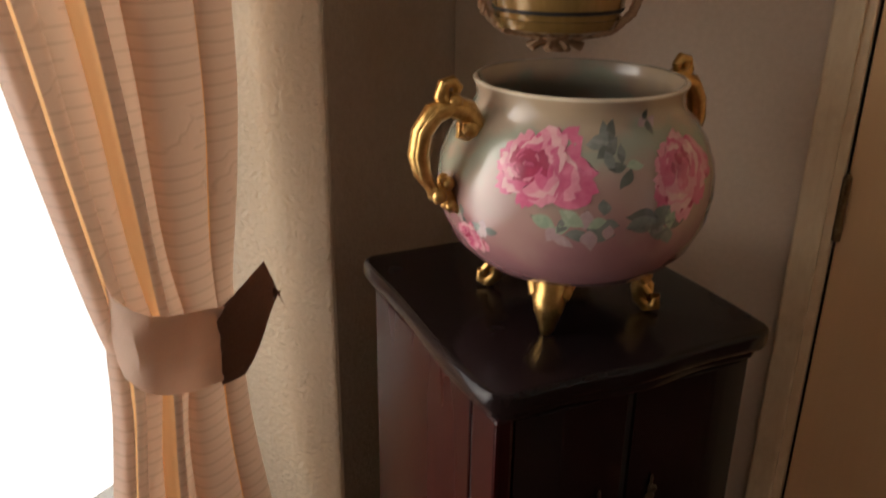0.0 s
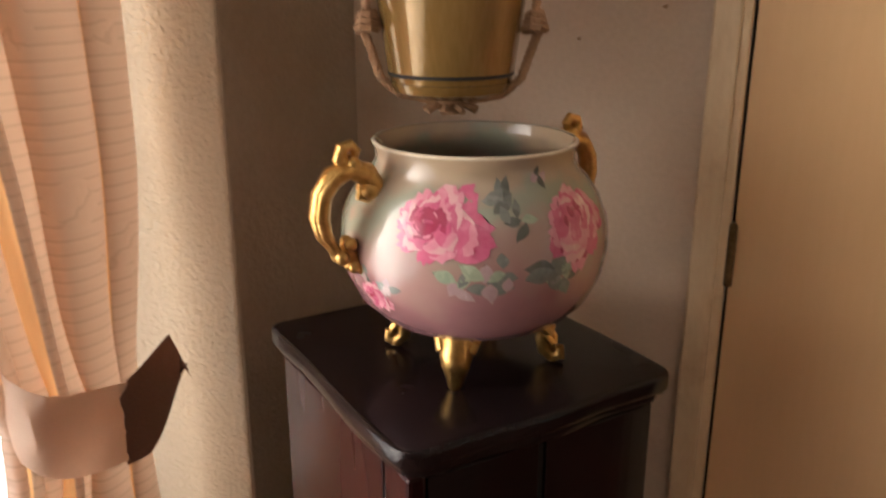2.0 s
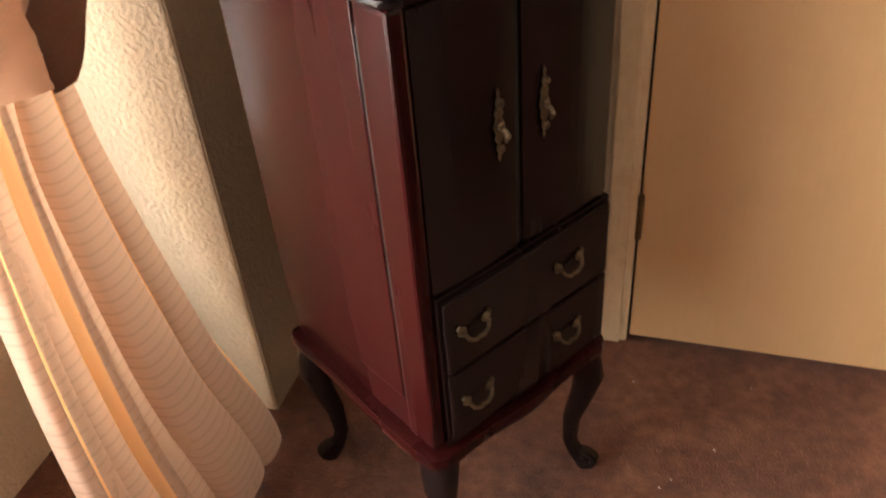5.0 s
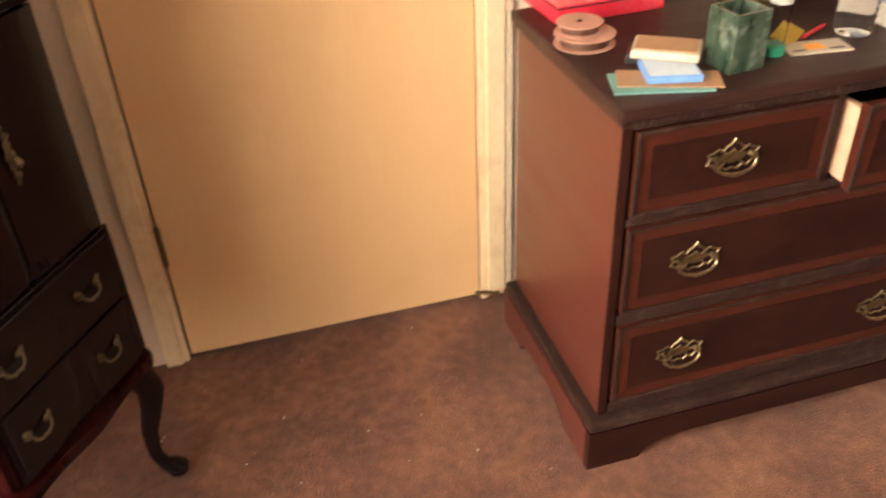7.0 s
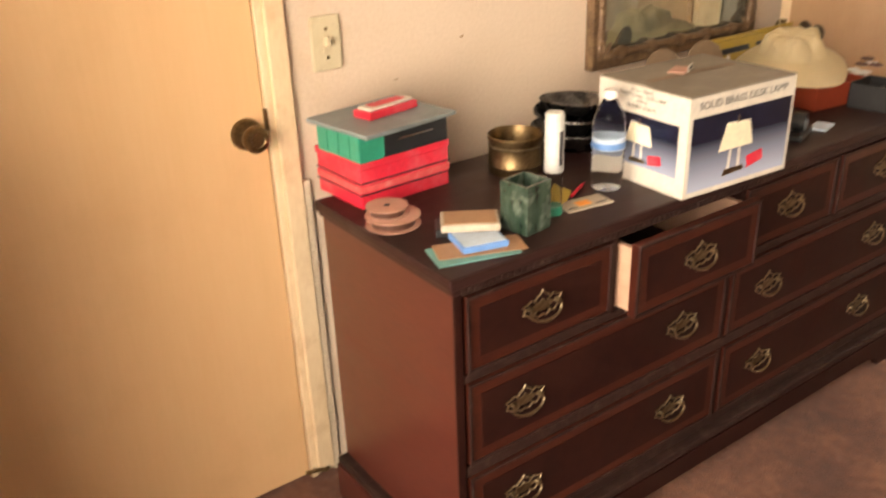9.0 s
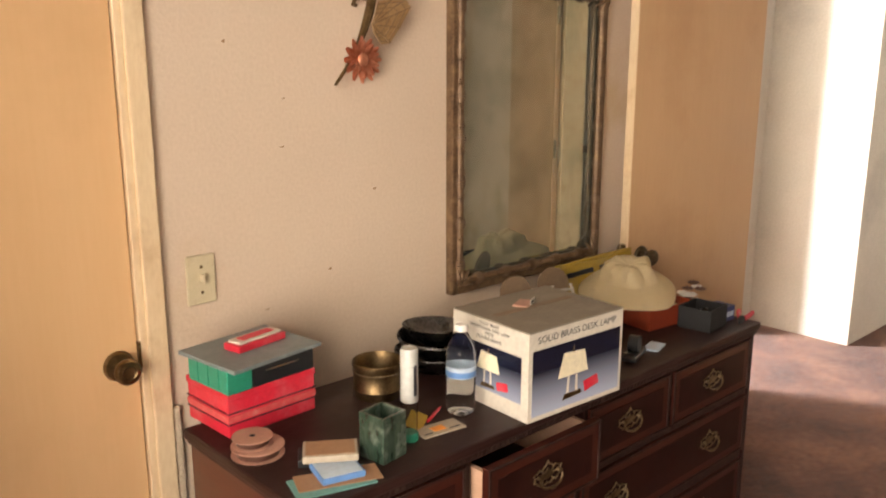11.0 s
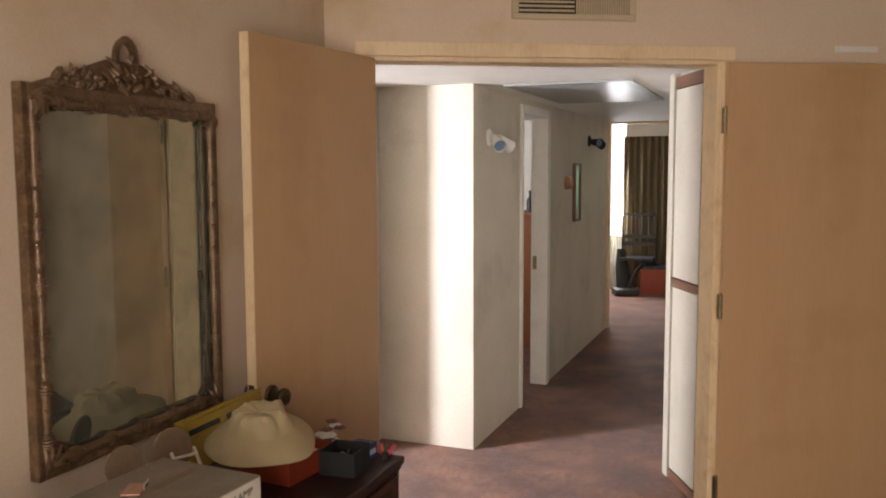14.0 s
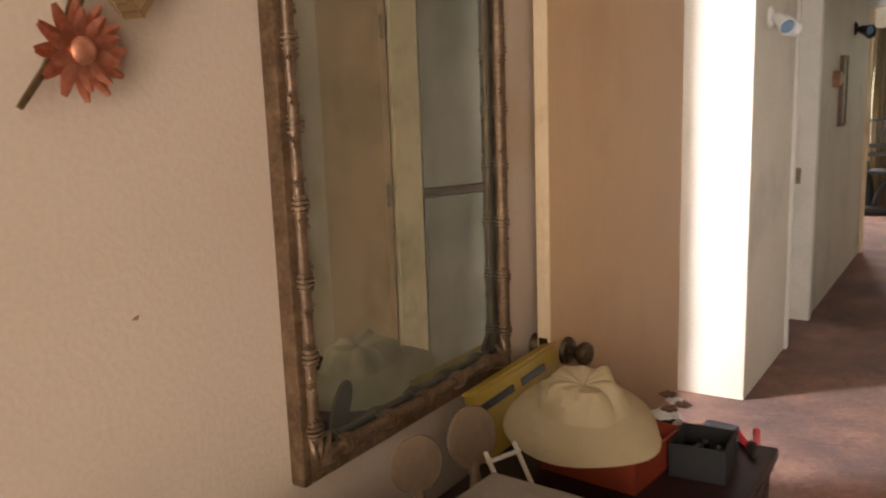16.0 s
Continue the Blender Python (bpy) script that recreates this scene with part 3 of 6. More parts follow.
def curtain_bm(folds=8, per=26, nz=120):
    """The drape: rounded pleats of uneven width with narrow creases between them, gathered at the tie and spreading above and below it."""
    bm = bmesh.new()
    rng = random.Random(9)
    width = (0.55, 0.7, 0.95, 0.6, 1.1, 1.9, 1.5, 0.8)
    start = [sum(width[:k]) / sum(width) for k in range(folds)]
    push = [rng.uniform(-0.016, 0.022) for _ in range(folds)]
    lean = [rng.uniform(-0.35, 0.35) for _ in range(folds)]
    grid = []
    for j in range(nz + 1):
        z = 0.015 + (2.34 - 0.015) * j / nz
        left, right, tight = curtain_edges(z)
        row = []
        for i in range(folds * per + 1):
            k = min(i // per, folds - 1)
            g = (i - k * per) / per
            w = width[k] / sum(width)
            span = right - left
            round_ = math.sqrt(max(1 - (2 * g - 1) ** 2, 0)) ** 0.85
            tilt = lean[k] * math.sin(1.7 * z + 2 * k) * math.sin(math.pi * g) * 0.012
            deep = max(0.62 * w * span, 0.030) * (1 - 0.35 * tight)
            x = -0.825 + deep * round_ + push[k] * (1 - 0.7 * tight) * smooth01(0, 0.3, round_) + 0.035 * math.sin(math.pi * (start[k] + w * g)) * (0.4 + 0.6 * tight)
            x += 0.13 * (1 - smooth01(0.0, 0.75, z))
            y = left + span * (start[k] + w * (0.5 - 0.56 * math.cos(math.pi * g))) + tilt
            row.append(bm.verts.new((x + 0.003 * noise.noise((y * 12, z * 5, k)), y, z)))
        grid.append(row)
    for a, b in zip(grid, grid[1:]):
        for i in range(folds * per):
            f = bm.faces.new((a[i], a[i + 1], b[i + 1], b[i]))
            k, g = i // per, (i % per) / per
            f.material_index = 1 if (k in (1, 3, 4) and g < 0.26) or (k == 6 and g < 0.10) or (k == 7 and g > 0.55) else 0
    return bm


cur = thing("curtain", "tan embroidered curtain gathered by a matching tieback", "curtain", pose(0, 0, 0))
part("drape", curtain_bm(), [CURTAIN, CURTAIN_THIN], cur, smooth=True)


def tie_band():
    """The wide fabric band across the front of the gathered drape."""
    bm = bmesh.new()
    path = [(-0.800, -0.682), (-0.772, -0.692), (-0.742, -0.690), (-0.728, -0.676), (-0.722, -0.648), (-0.720, -0.610), (-0.722, -0.570), (-0.730, -0.537)]
    rows = []
    for i, (x, y) in enumerate(path):
        k = i / (len(path) - 1)
        mid = 0.958 - 0.074 * k
        rows.append([bm.verts.new((x + 0.003 * math.sin(9 * k + 4 * q), y, mid + 0.061 * q)) for q in (-1, -0.6, -0.2, 0.2, 0.6, 1)])
    for a, b in zip(rows, rows[1:]):
        for q in range(5):
            bm.faces.new((a[q], a[q + 1], b[q + 1], b[q]))
    bmesh.ops.solidify(bm, geom=bm.faces[:], thickness=0.005)
    return bm


def tie_end():
    """The pointed end of the band, turned back towards the pier."""
    bm = bmesh.new()
    rows = []
    for i in range(9):
        u = i / 8
        y = -0.563 + 0.163 * u
        x = -0.728 - 0.015 * u + 0.006 * math.sin(5 * u)
        lo = 0.823 + 0.088 * max(u - 0.25, 0) / 0.75
        hi = 0.944 + 0.034 * min(u / 0.76, 1) - 0.096 * max((u - 0.76) / 0.24, 0)
        rows.append([bm.verts.new((x + 0.006 * math.sin(3 * q + 4 * u), y, lo + (hi - lo) * q)) for q in (0, 0.25, 0.5, 0.75, 1)])
    for a, b in zip(rows, rows[1:]):
        for q in range(4):
            bm.faces.new((a[q], a[q + 1], b[q + 1], b[q]))
    bmesh.ops.solidify(bm, geom=bm.faces[:], thickness=0.005)
    return bm


# Shade on the turned-back end is put into this darker brown cloth.
ENDSHADE = surface("shaded_tieback_cloth", (0.26, 0.15, 0.105), (0.33, 0.20, 0.145), 0.85, scale=9, grain=260, bump=0.3, dist=0.001)
part("tieback_end", tie_end(), ENDSHADE, cur, "pointed tieback end, its shade put into dark brown", True)
part("tieback", tie_band(), TIEFABRIC, cur, "wide folded fabric tieback", True)
part("rod", tube([(-0.80, -3.05, 2.36), (-0.80, -0.364, 2.36)], 0.011, 10), BRASS, cur, smooth=True)

# window
wn = thing("window_1", "large white-framed window with overexposed daylight", "window", pose(0, 0, 0))
wn["kind"] = "structure"
part("window_frame", boxes((-1.16, -1.085, -3.0, -2.95, 0.385, 2.36), (-1.16, -1.085, -2.95, -0.364, 2.31, 2.36), (-1.16, -1.085, -2.95, -0.364, 0.385, 0.41)), WHITE, wn)
part("window_sill", boxes((-1.079, -1.03, -3.05, -0.365, 0.360, 0.389), bevel=0.005), WHITE, wn)
GLASS, _t, _b = principled("window_glass")
_b.inputs["Transmission Weight"].default_value, _b.inputs["Roughness"].default_value, _b.inputs["IOR"].default_value = 1.0, 0.0, 1.1
pane = part("pane", boxes((-1.124, -1.120, -2.95, -0.364, 0.41, 2.31)), GLASS, wn)
pane.visible_shadow = False

# -- jewelry armoire --
CAB = Matrix.Translation((-0.217, -0.662, 0)) @ Matrix.Rotation(radians(57.0), 4, "Z")
CW, CD = 0.382, 0.405


def shaped_outline(w, dep, r, wob, n=14):
    """Top outline: rounded front corners and gently serpentine front and side edges."""
    pts = []
    for i in range(n + 1):
        u = i / n
        pts.append((r + (w - 2 * r) * u, wob * math.sin(math.pi * u) ** 2 * -1.0 + wob * 0.9 * math.cos(4 * math.pi * u) * -0.4))
    pts += arc(w - r, r, r, -80, -10, 5)
    for i in range(1, n + 1):
        u = i / n
        pts.append((w + wob * 0.5 * math.sin(2 * math.pi * u) - (0.0 if u < 1 else 0.0), r + (dep - 2 * r) * u))
    pts += arc(w - r, dep - r, r, 10, 80, 4)
    pts += arc(r, dep - r, r, 100, 170, 4)
    for i in range(1, n):
        u = 1 - i / n
        pts.append((-wob * 0.5 * math.sin(2 * math.pi * u) - 0.002, r + (dep - 2 * r) * u))
    pts += arc(r, r, r, 190, 260, 5)
    return pts


arm = thing("jewelry_armoire", "dark cherry jewelry armoire with red sides on cabriole legs", "armoire", CAB)
part("top", prism(shaped_outline(CW, CD, 0.022, 0.005), 1.004, 1.030, 0.008, 3), EBONY, arm, "glossy dark shaped top", True)
part("under_moulding", prism(shaped_outline(CW - 0.018, CD - 0.018, 0.02, 0.008), 0.992, 1.006, 0.004), EBONY, arm, smooth=True)
bpy.data.objects[arm.children[-1].name].location = (0.009, 0.009, 0)
part("body", boxes((0.022, CW - 0.022, 0.030, CD - 0.018, 0.322, 0.995), bevel=0.004), MAHOGANY, arm, "red mahogany carcass")
part("side_wing", boxes((0.014, 0.0215, 0.078, CD - 0.024, 0.40, 0.988), bevel=0.003), MAHOGANY, arm, "red hinged side panel")
part("corner_post", boxes((0.0135, 0.036, 0.016, 0.074, 0.335, 0.990), bevel=0.005), MAHOGANY, arm, "red corner stile")
part("side_wing", boxes((CW - 0.0215, CW - 0.014, 0.078, CD - 0.024, 0.40, 0.988), bevel=0.003), MAHOGANY, arm)
part("wing_gap", boxes((0.0165, 0.0225, 0.0735, 0.0785, 0.40, 0.96)), BLACK, arm, "dark shadow gap")


def bowed_panel(x0, x1, y0, bow, z0, z1, th):
    n, pts = 10, []
    for i in range(n + 1):
        u = i / n
        pts.append((x0 + (x1 - x0) * u, y0 - bow * math.sin(math.pi * u)))
    pts += [(x1, y0 + th), (x0, y0 + th)]
    return prism(pts, z0, z1, 0.002, 1)


def ornate_plate(h, w):
    """A pierced-looking leaf-shaped escutcheon outline, symmetrical, in x and z."""
    prof = [(0.0, 1.0), (0.28, 0.86), (0.16, 0.74), (0.52, 0.62), (0.30, 0.48), (0.78, 0.34), (0.55, 0.20), (1.0, 0.0)]
    right = [(w / 2 * a, h / 2 * b) for a, b in prof]
    pts = right + [(x, -z) for x, z in right[-2::-1]]
    pts += [(-x, z) for x, z in pts[-2:0:-1]]
    bm = prism(pts, 0, 0.003, 0.0008, 1)
    bmesh.ops.transform(bm, matrix=Matrix.Rotation(radians(90), 4, "X"), verts=bm.verts[:])
    return bm


def armoire_handle():
    bm = ornate_plate(0.098, 0.018)
    for z in (-0.03, 0.0, 0.03):
        lathe([(0, 0), (0.006, 0.002), (0.004, 0.005), (0, 0.006)], 8, bm, Matrix.Translation((0, -0.003, z)) @ Matrix.Rotation(radians(90), 4, "X"))
    tube([(0.002, -0.004, -0.004), (0.003, -0.010, -0.006), (0.003, -0.013, -0.012), (0.003, -0.010, -0.020)], [0.003, 0.003, 0.0045, 0.002], 8, bm)
    return bm


def armoire_pull():
    """A small swan-neck drawer pull with two leaf rosettes."""
    bm = bmesh.new()
    for s in (-1, 1):
        lathe([(0, 0), (0.010, 0.001), (0.008, 0.004), (0.003, 0.008), (0, 0.009)], 10, bm, Matrix.Translation((0.026 * s, -0.001, 0.006)) @ Matrix.Rotation(radians(90), 4, "X"))
        tube([(0.026 * s, -0.003, 0.008), (0.034 * s, -0.003, 0.016), (0.029 * s, -0.003, 0.022)], [0.005, 0.004, 0.001], 6, bm)
    tube([(-0.026, -0.010, 0.006), (-0.020, -0.015, -0.006), (-0.008, -0.017, -0.012), (0, -0.017, -0.009), (0.008, -0.017, -0.012), (0.020, -0.015, -0.006), (0.026, -0.010, 0.006)], 0.0035, 8, bm)
    return bm


XM = CW / 2
for x0, x1, hx in ((0.038, XM - 0.006, XM - 0.038), (XM + 0.006, CW - 0.022, XM + 0.038)):
    dr = part("front_door", bowed_panel(x0, x1, 0.017, 0.004, 0.614, 0.986, 0.014), EBONY, arm, "dark lacquered door")
    part("handle", armoire_handle(), OLDBRASS, dr, "ornate antique brass handle", True, pose(hx, 0.013, 0.811))
part("centre_gap", boxes((XM - 0.0055, XM + 0.0055, 0.022, 0.031, 0.614, 0.986)), BLACK, arm)
part("drawer_housing", boxes((0.0365, CW - 0.016, 0.012, 0.0295, 0.328, 0.610), bevel=0.003), EBONY, arm)
for z0, z1 in ((0.479, 0.604), (0.348, 0.473)):
    dr = part("drawer", boxes((0.042, CW - 0.024, 0.003, 0.0115, z0, z1), bevel=0.004), EBONY, arm, "dark lacquered drawer front")
    for hx in (0.088, CW - 0.112):
        part("pull", armoire_pull(), OLDBRASS, dr, "antique brass pull", True, pose(hx, 0.003, (z0 + z1) / 2) @ Matrix.Scale(0.82, 4))
bm = bmesh.new()
prism([(x - 0.002, y - 0.002) for x, y in shaped_outline(CW - 0.006, CD - 0.008, 0.02, 0.007)], 0.296, 0.324, 0.008, 2, bm)
bmesh.ops.translate(bm, vec=(0.005, 0.006, 0), verts=bm.verts[:])
part("base_rail", bm, MAHOGANY, arm, "moulded base rail", True)
for sx, sy in ((0, 0), (1, 0), (0, 1), (1, 1)):
    bx, by = (0.040 if not sx else CW - 0.040), (0.042 if not sy else CD - 0.045)
    ox, oy = (-1 if not sx else 1), (-1 if not sy else 1)
    prof = [(0.300, 0.000, 0.030), (0.270, 0.010, 0.030), (0.235, 0.016, 0.0265), (0.19, 0.010, 0.021), (0.13, -0.002, 0.0165), (0.07, -0.004, 0.0135), (0.035, 0.004, 0.0145), (0.020, 0.014, 0.020), (0.008, 0.020, 0.023), (0.0, 0.020, 0.018)]
    part("leg", tube([(bx + ox * o, by + oy * o, z) for z, o, r in prof], [r for z, o, r in prof], 14), EBONY, arm, "dark cabriole leg", True)

# -- painted urn --
URN_AT = (-0.257, -0.404)
URN = [(0.050, 1.080), (0.086, 1.085), (0.118, 1.100), (0.143, 1.124), (0.157, 1.154), (0.1625, 1.188), (0.160, 1.218), (0.150, 1.246), (0.135, 1.268), (0.1235, 1.279), (0.1185, 1.289), (0.1190, 1.299), (0.1220, 1.308)]


def urn_radius(z):
    for (r0, z0), (r1, z1) in zip(URN, URN[1:]):
        if z <= z1:
            return r0 + (r1 - r0) * max(0, (z - z0) / (z1 - z0))
    return URN[-1][0]


PORCELAIN, _t, _b = principled("painted_porcelain")
_co = _t.nodes.new("ShaderNodeTexCoord")
_sep = _t.nodes.new("ShaderNodeSeparateXYZ")
_nz = _t.nodes.new("ShaderNodeTexNoise")
_nz.inputs["Scale"].default_value, _nz.inputs["Detail"].default_value = 11, 3
_ma = _t.nodes.new("ShaderNodeMath")
_ma.operation = "MULTIPLY_ADD"
_ma.inputs[1].default_value = 0.22
_rp = _t.nodes.new("ShaderNodeValToRGB")
_mr = _t.nodes.new("ShaderNodeMapRange")
_mr.inputs[1].default_value, _mr.inputs[2].default_value = 1.185, 1.425
_t.links.new(_co.outputs["Object"], _sep.inputs[0])
_t.links.new(_co.outputs["Object"], _nz.inputs["Vector"])
_t.links.new(_nz.outputs[0], _ma.inputs[0])
_t.links.new(_sep.outputs["Z"], _ma.inputs[2])
_t.links.new(_ma.outputs[0], _mr.inputs[0])
_t.links.new(_mr.outputs[0], _rp.inputs[0])
_els = _rp.color_ramp.elements
_els[0].position, _els[0].color = 0.0, (0.22, 0.105, 0.115, 1)
_els[1].position, _els[1].color = 1.0, (0.42, 0.32, 0.21, 1)
for p, c in ((0.28, (0.30, 0.15, 0.155, 1)), (0.46, (0.36, 0.215, 0.195, 1)), (0.60, (0.35, 0.24, 0.20, 1)), (0.71, (0.28, 0.28, 0.215, 1)), (0.80, (0.28, 0.295, 0.225, 1)), (0.88, (0.37, 0.285, 0.21, 1))):
    e = _els.new(p)
    e.color = c
_t.links.new(_rp.outputs[0], _b.inputs["Base Color"])
_b.inputs["Roughness"].default_value = 0.22
_b.inputs["Coat Weight"].default_value = 0.6
_b.inputs["Coat Roughness"].default_value = 0.08
GOLD = surface("worn_gilding", (0.50, 0.29, 0.085), (0.74, 0.47, 0.17), 0.32, 1.0, scale=25, grain=140, bump=0.25, dist=0.0015, spot=(0.30, 0.15, 0.04), spot_amount=0.7, spot_scale=40)


def paint(name, c1, c2):
    return surface(name, c1, c2, 0.25, scale=40, grain=150, bump=0.0, coat=0.5)


ROSE = [paint("rose_paint_deep", (0.30, 0.025, 0.07), (0.40, 0.05, 0.11)), paint("rose_paint_mid", (0.52, 0.08, 0.18), (0.62, 0.16, 0.26)), paint("rose_paint_light", (0.62, 0.20, 0.28), (0.70, 0.30, 0.37)), paint("rose_paint_pale", (0.66, 0.32, 0.36), (0.72, 0.42, 0.44))]
LEAF = [paint("leaf_paint_dark", (0.075, 0.085, 0.068), (0.13, 0.135, 0.115)), paint("leaf_paint_grey", (0.13, 0.15, 0.13), (0.22, 0.22, 0.20)), paint("leaf_paint_mauve", (0.36, 0.24, 0.25), (0.46, 0.33, 0.32)), paint("leaf_paint_green", (0.25, 0.32, 0.23), (0.38, 0.42, 0.30))]
urn = thing("urn", "hand-painted porcelain jardiniere with pink roses and gilt feet", "urn", pose(URN_AT[0], URN_AT[1], 0))
inner = [(r - 0.006, z) for r, z in URN[::-1]]
part("bowl", lathe([(0, 1.086)] + URN + [(0.1210, 1.3105), (0.1175, 1.3105)] + inner[1:] + [(0, 1.094)], 64), PORCELAIN, urn, "porcelain bowl shading from pale green to mauve", True)
part("rim_line", lathe([(0.1223, 1.3075), (0.1229, 1.3095), (0.1215, 1.3112), (0.1193, 1.3112)], 64), paint("cream_rim_glaze", (0.60, 0.52, 0.38), (0.68, 0.60, 0.46)), urn, "worn cream rim", True)
VIEW = math.degrees(math.atan2(-1.31 + 0.404, 0.14 + 0.257))


def surf(a, z, off):
    r = urn_radius(z) + off
    return (r * math.cos(radians(a)), r * math.sin(radians(a)), z)


def petal(bm, a, z, length, width, turn, off, mi, curl=0.0, n=9, edge=None, tip=False):
    """A painted petal: a rounded patch lying on the bowl, a in degrees round it, sizes in metres."""
    k = math.degrees(1 / 0.158)
    rows = []
    for i in range(n):
        u = i / (n - 1)
        w = width * math.sin(math.pi * min(0.10 + 0.84 * u, 1)) ** 0.45 * (0.6 + 0.4 * u)
        if tip:
            w = width * math.sin(math.pi * (0.05 + 0.95 * u)) ** 0.9
        row = []
        for j in range(5):
            v = (j - 2) / 2
            lx, ly = u * length, v * w / 2 + curl * u * u * length
            lx += 0.12 * length * (abs(v) ** 2) * (0.5 - u) + (0 if tip else 0.07 * length * u * math.sin(5.3 * v + 40 * turn))
            x = lx * math.cos(turn) - ly * math.sin(turn)
            y = lx * math.sin(turn) + ly * math.cos(turn)
            row.append(bm.verts.new(surf(a + x * k, z + y, off)))
        rows.append(row)
    for i, (p, q) in enumerate(zip(rows, rows[1:])):
        for j in range(4):
            f = bm.faces.new((p[j], p[j + 1], q[j + 1], q[j]))
            f.material_index = edge if edge is not None and i >= n - 3 else mi


def rose(a, z, size, rng):
    """A full-blown rose: ragged outer petals, broad pale ones rolled open on one side, and a dark cupped heart off the middle."""
    k = math.degrees(1 / 0.158)
    ground = bmesh.new()
    petal(ground, a - 0.4 * size * k, z, 0.8 * size, 0.75 * size, 0.0, 0.0003, 1)
    whole = part("painted_rose", ground, ROSE, urn, "pink painted rose", True)
    layer = 0.0004
    hx, hy = -0.20 * size, 0.14 * size
    for ring, (cnt, ln, wd, mis, rims) in enumerate(((8, 1.0, 0.80, (0, 1, 1), (1, 2, 1)), (7, 0.86, 0.86, (1, 1, 2), (2, 3, 2)), (6, 0.66, 0.78, (1, 2), (3, 2)), (6, 0.50, 0.50, (0, 1), (2, 1, 3)), (5, 0.34, 0.36, (0, 1), (2, 1)), (4, 0.20, 0.24, (0, 0, 1), (1, 2)))):
        c = min(ring / 3, 1)
        for i in range(cnt):
            t = 2 * math.pi * (i + 0.5 * ring) / cnt + rng.uniform(-0.3, 0.3)
            s = size * rng.uniform(0.8, 1.1) * (1 + 0.16 * math.cos(t + 0.5))
            bm = bmesh.new()
            petal(bm, a + (hx * c + 0.16 * size * math.cos(t)) * k, z + hy * c + 0.03 * size * math.sin(t), s * ln * (1 - 0.14 * abs(math.sin(t))), s * wd * rng.uniform(0.8, 1.15), t, layer, rng.choice(mis), rng.uniform(-0.3, 0.3), edge=rng.choice(rims))
            part("petal", bm, ROSE, whole, smooth=True)
            layer += 0.00008


rng = random.Random(11)
for a, z, s in ((-15, 1.240, 0.050), (47, 1.236, 0.048), (-45, 1.150, 0.022), (105, 1.2, 0.05), (170, 1.19, 0.05), (-110, 1.2, 0.05)):
    rose(VIEW + a, z, s, rng)
for a, z, n, s in ((13, 1.262, 6, 0.026), (20, 1.248, 4, 0.022), (5, 1.184, 7, 0.030), (-6, 1.182, 5, 0.026), (12, 1.196, 4, 0.024), (31, 1.192, 5, 0.034), (38, 1.180, 4, 0.030), (34, 1.282, 4, 0.020), (-36, 1.166, 5, 0.020), (-50, 1.172, 4, 0.018), (75, 1.18, 7, 0.026), (140, 1.2, 7, 0.026), (-80, 1.2, 7, 0.026)):
    bm = bmesh.new()
    for i in range(n):
        t = 2 * math.pi * i / n + rng.uniform(-0.4, 0.4)
        petal(bm, VIEW + a + rng.uniform(-2, 2), z + rng.uniform(-0.006, 0.006), s * rng.uniform(0.7, 1.15), s * rng.uniform(0.42, 0.62), t, 0.0003 + 0.00003 * i, rng.choice((0, 1, 2, 3, 1)), rng.uniform(-0.35, 0.35), tip=True)
    part("painted_leaves", bm, LEAF, urn, "grey-green painted leaves", True)


def gilt_foot(front):
    """A scrolled gilt foot that flares from the bowl, stands out in +x and rests on z = 1.030."""
    bm = bmesh.new()
    if front:
        sect = [(1.100, 0.090, 0.026), (1.088, 0.100, 0.030), (1.078, 0.106, 0.024), (1.070, 0.110, 0.025), (1.058, 0.112, 0.021), (1.045, 0.114, 0.015), (1.034, 0.116, 0.011), (1.0305, 0.116, 0.008)]
        tube([(o, 0, z) for z, o, r in sect], [r * 0.8 for z, o, r in sect], 14, bm)
    else:
        tube([(0.086, 0, 1.100), (0.100, 0, 1.090), (0.108, 0, 1.076), (0.104, 0, 1.060), (0.106, 0, 1.046), (0.116, 0, 1.037), (0.126, 0, 1.040), (0.126, 0, 1.050), (0.119, 0, 1.050)], [0.016, 0.015, 0.012, 0.010, 0.009, 0.0075, 0.0075, 0.006, 0.004], 12, bm)
    for s in (-1, 1):
        tube([(0.096, 0.012 * s, 1.096), (0.106, 0.022 * s, 1.088), (0.112, 0.019 * s, 1.078), (0.108, 0.012 * s, 1.075)], [0.006, 0.007, 0.006, 0.003], 8, bm)
        tube([(0.108, 0.010 * s, 1.07), (0.117, 0.012 * s, 1.060), (0.119, 0.006 * s, 1.048)], [0.005, 0.005, 0.003], 8, bm)
    lathe([(0, -0.006), (0.008, -0.003), (0.008, 0.003), (0, 0.006)], 10, bm, Matrix.Translation((0.116, 0, 1.0365)))
    return bm


FOOT0 = math.degrees(math.atan2(-0.51 + 0.407, -0.238 + 0.261))
for i in range(4):
    part("foot", gilt_foot(i == 0), GOLD, urn, "gilt scroll foot", True, pose(0, 0, 0, 0, 0, FOOT0 + 90 * i) @ Matrix.Translation((-0.014, 0, 0)))


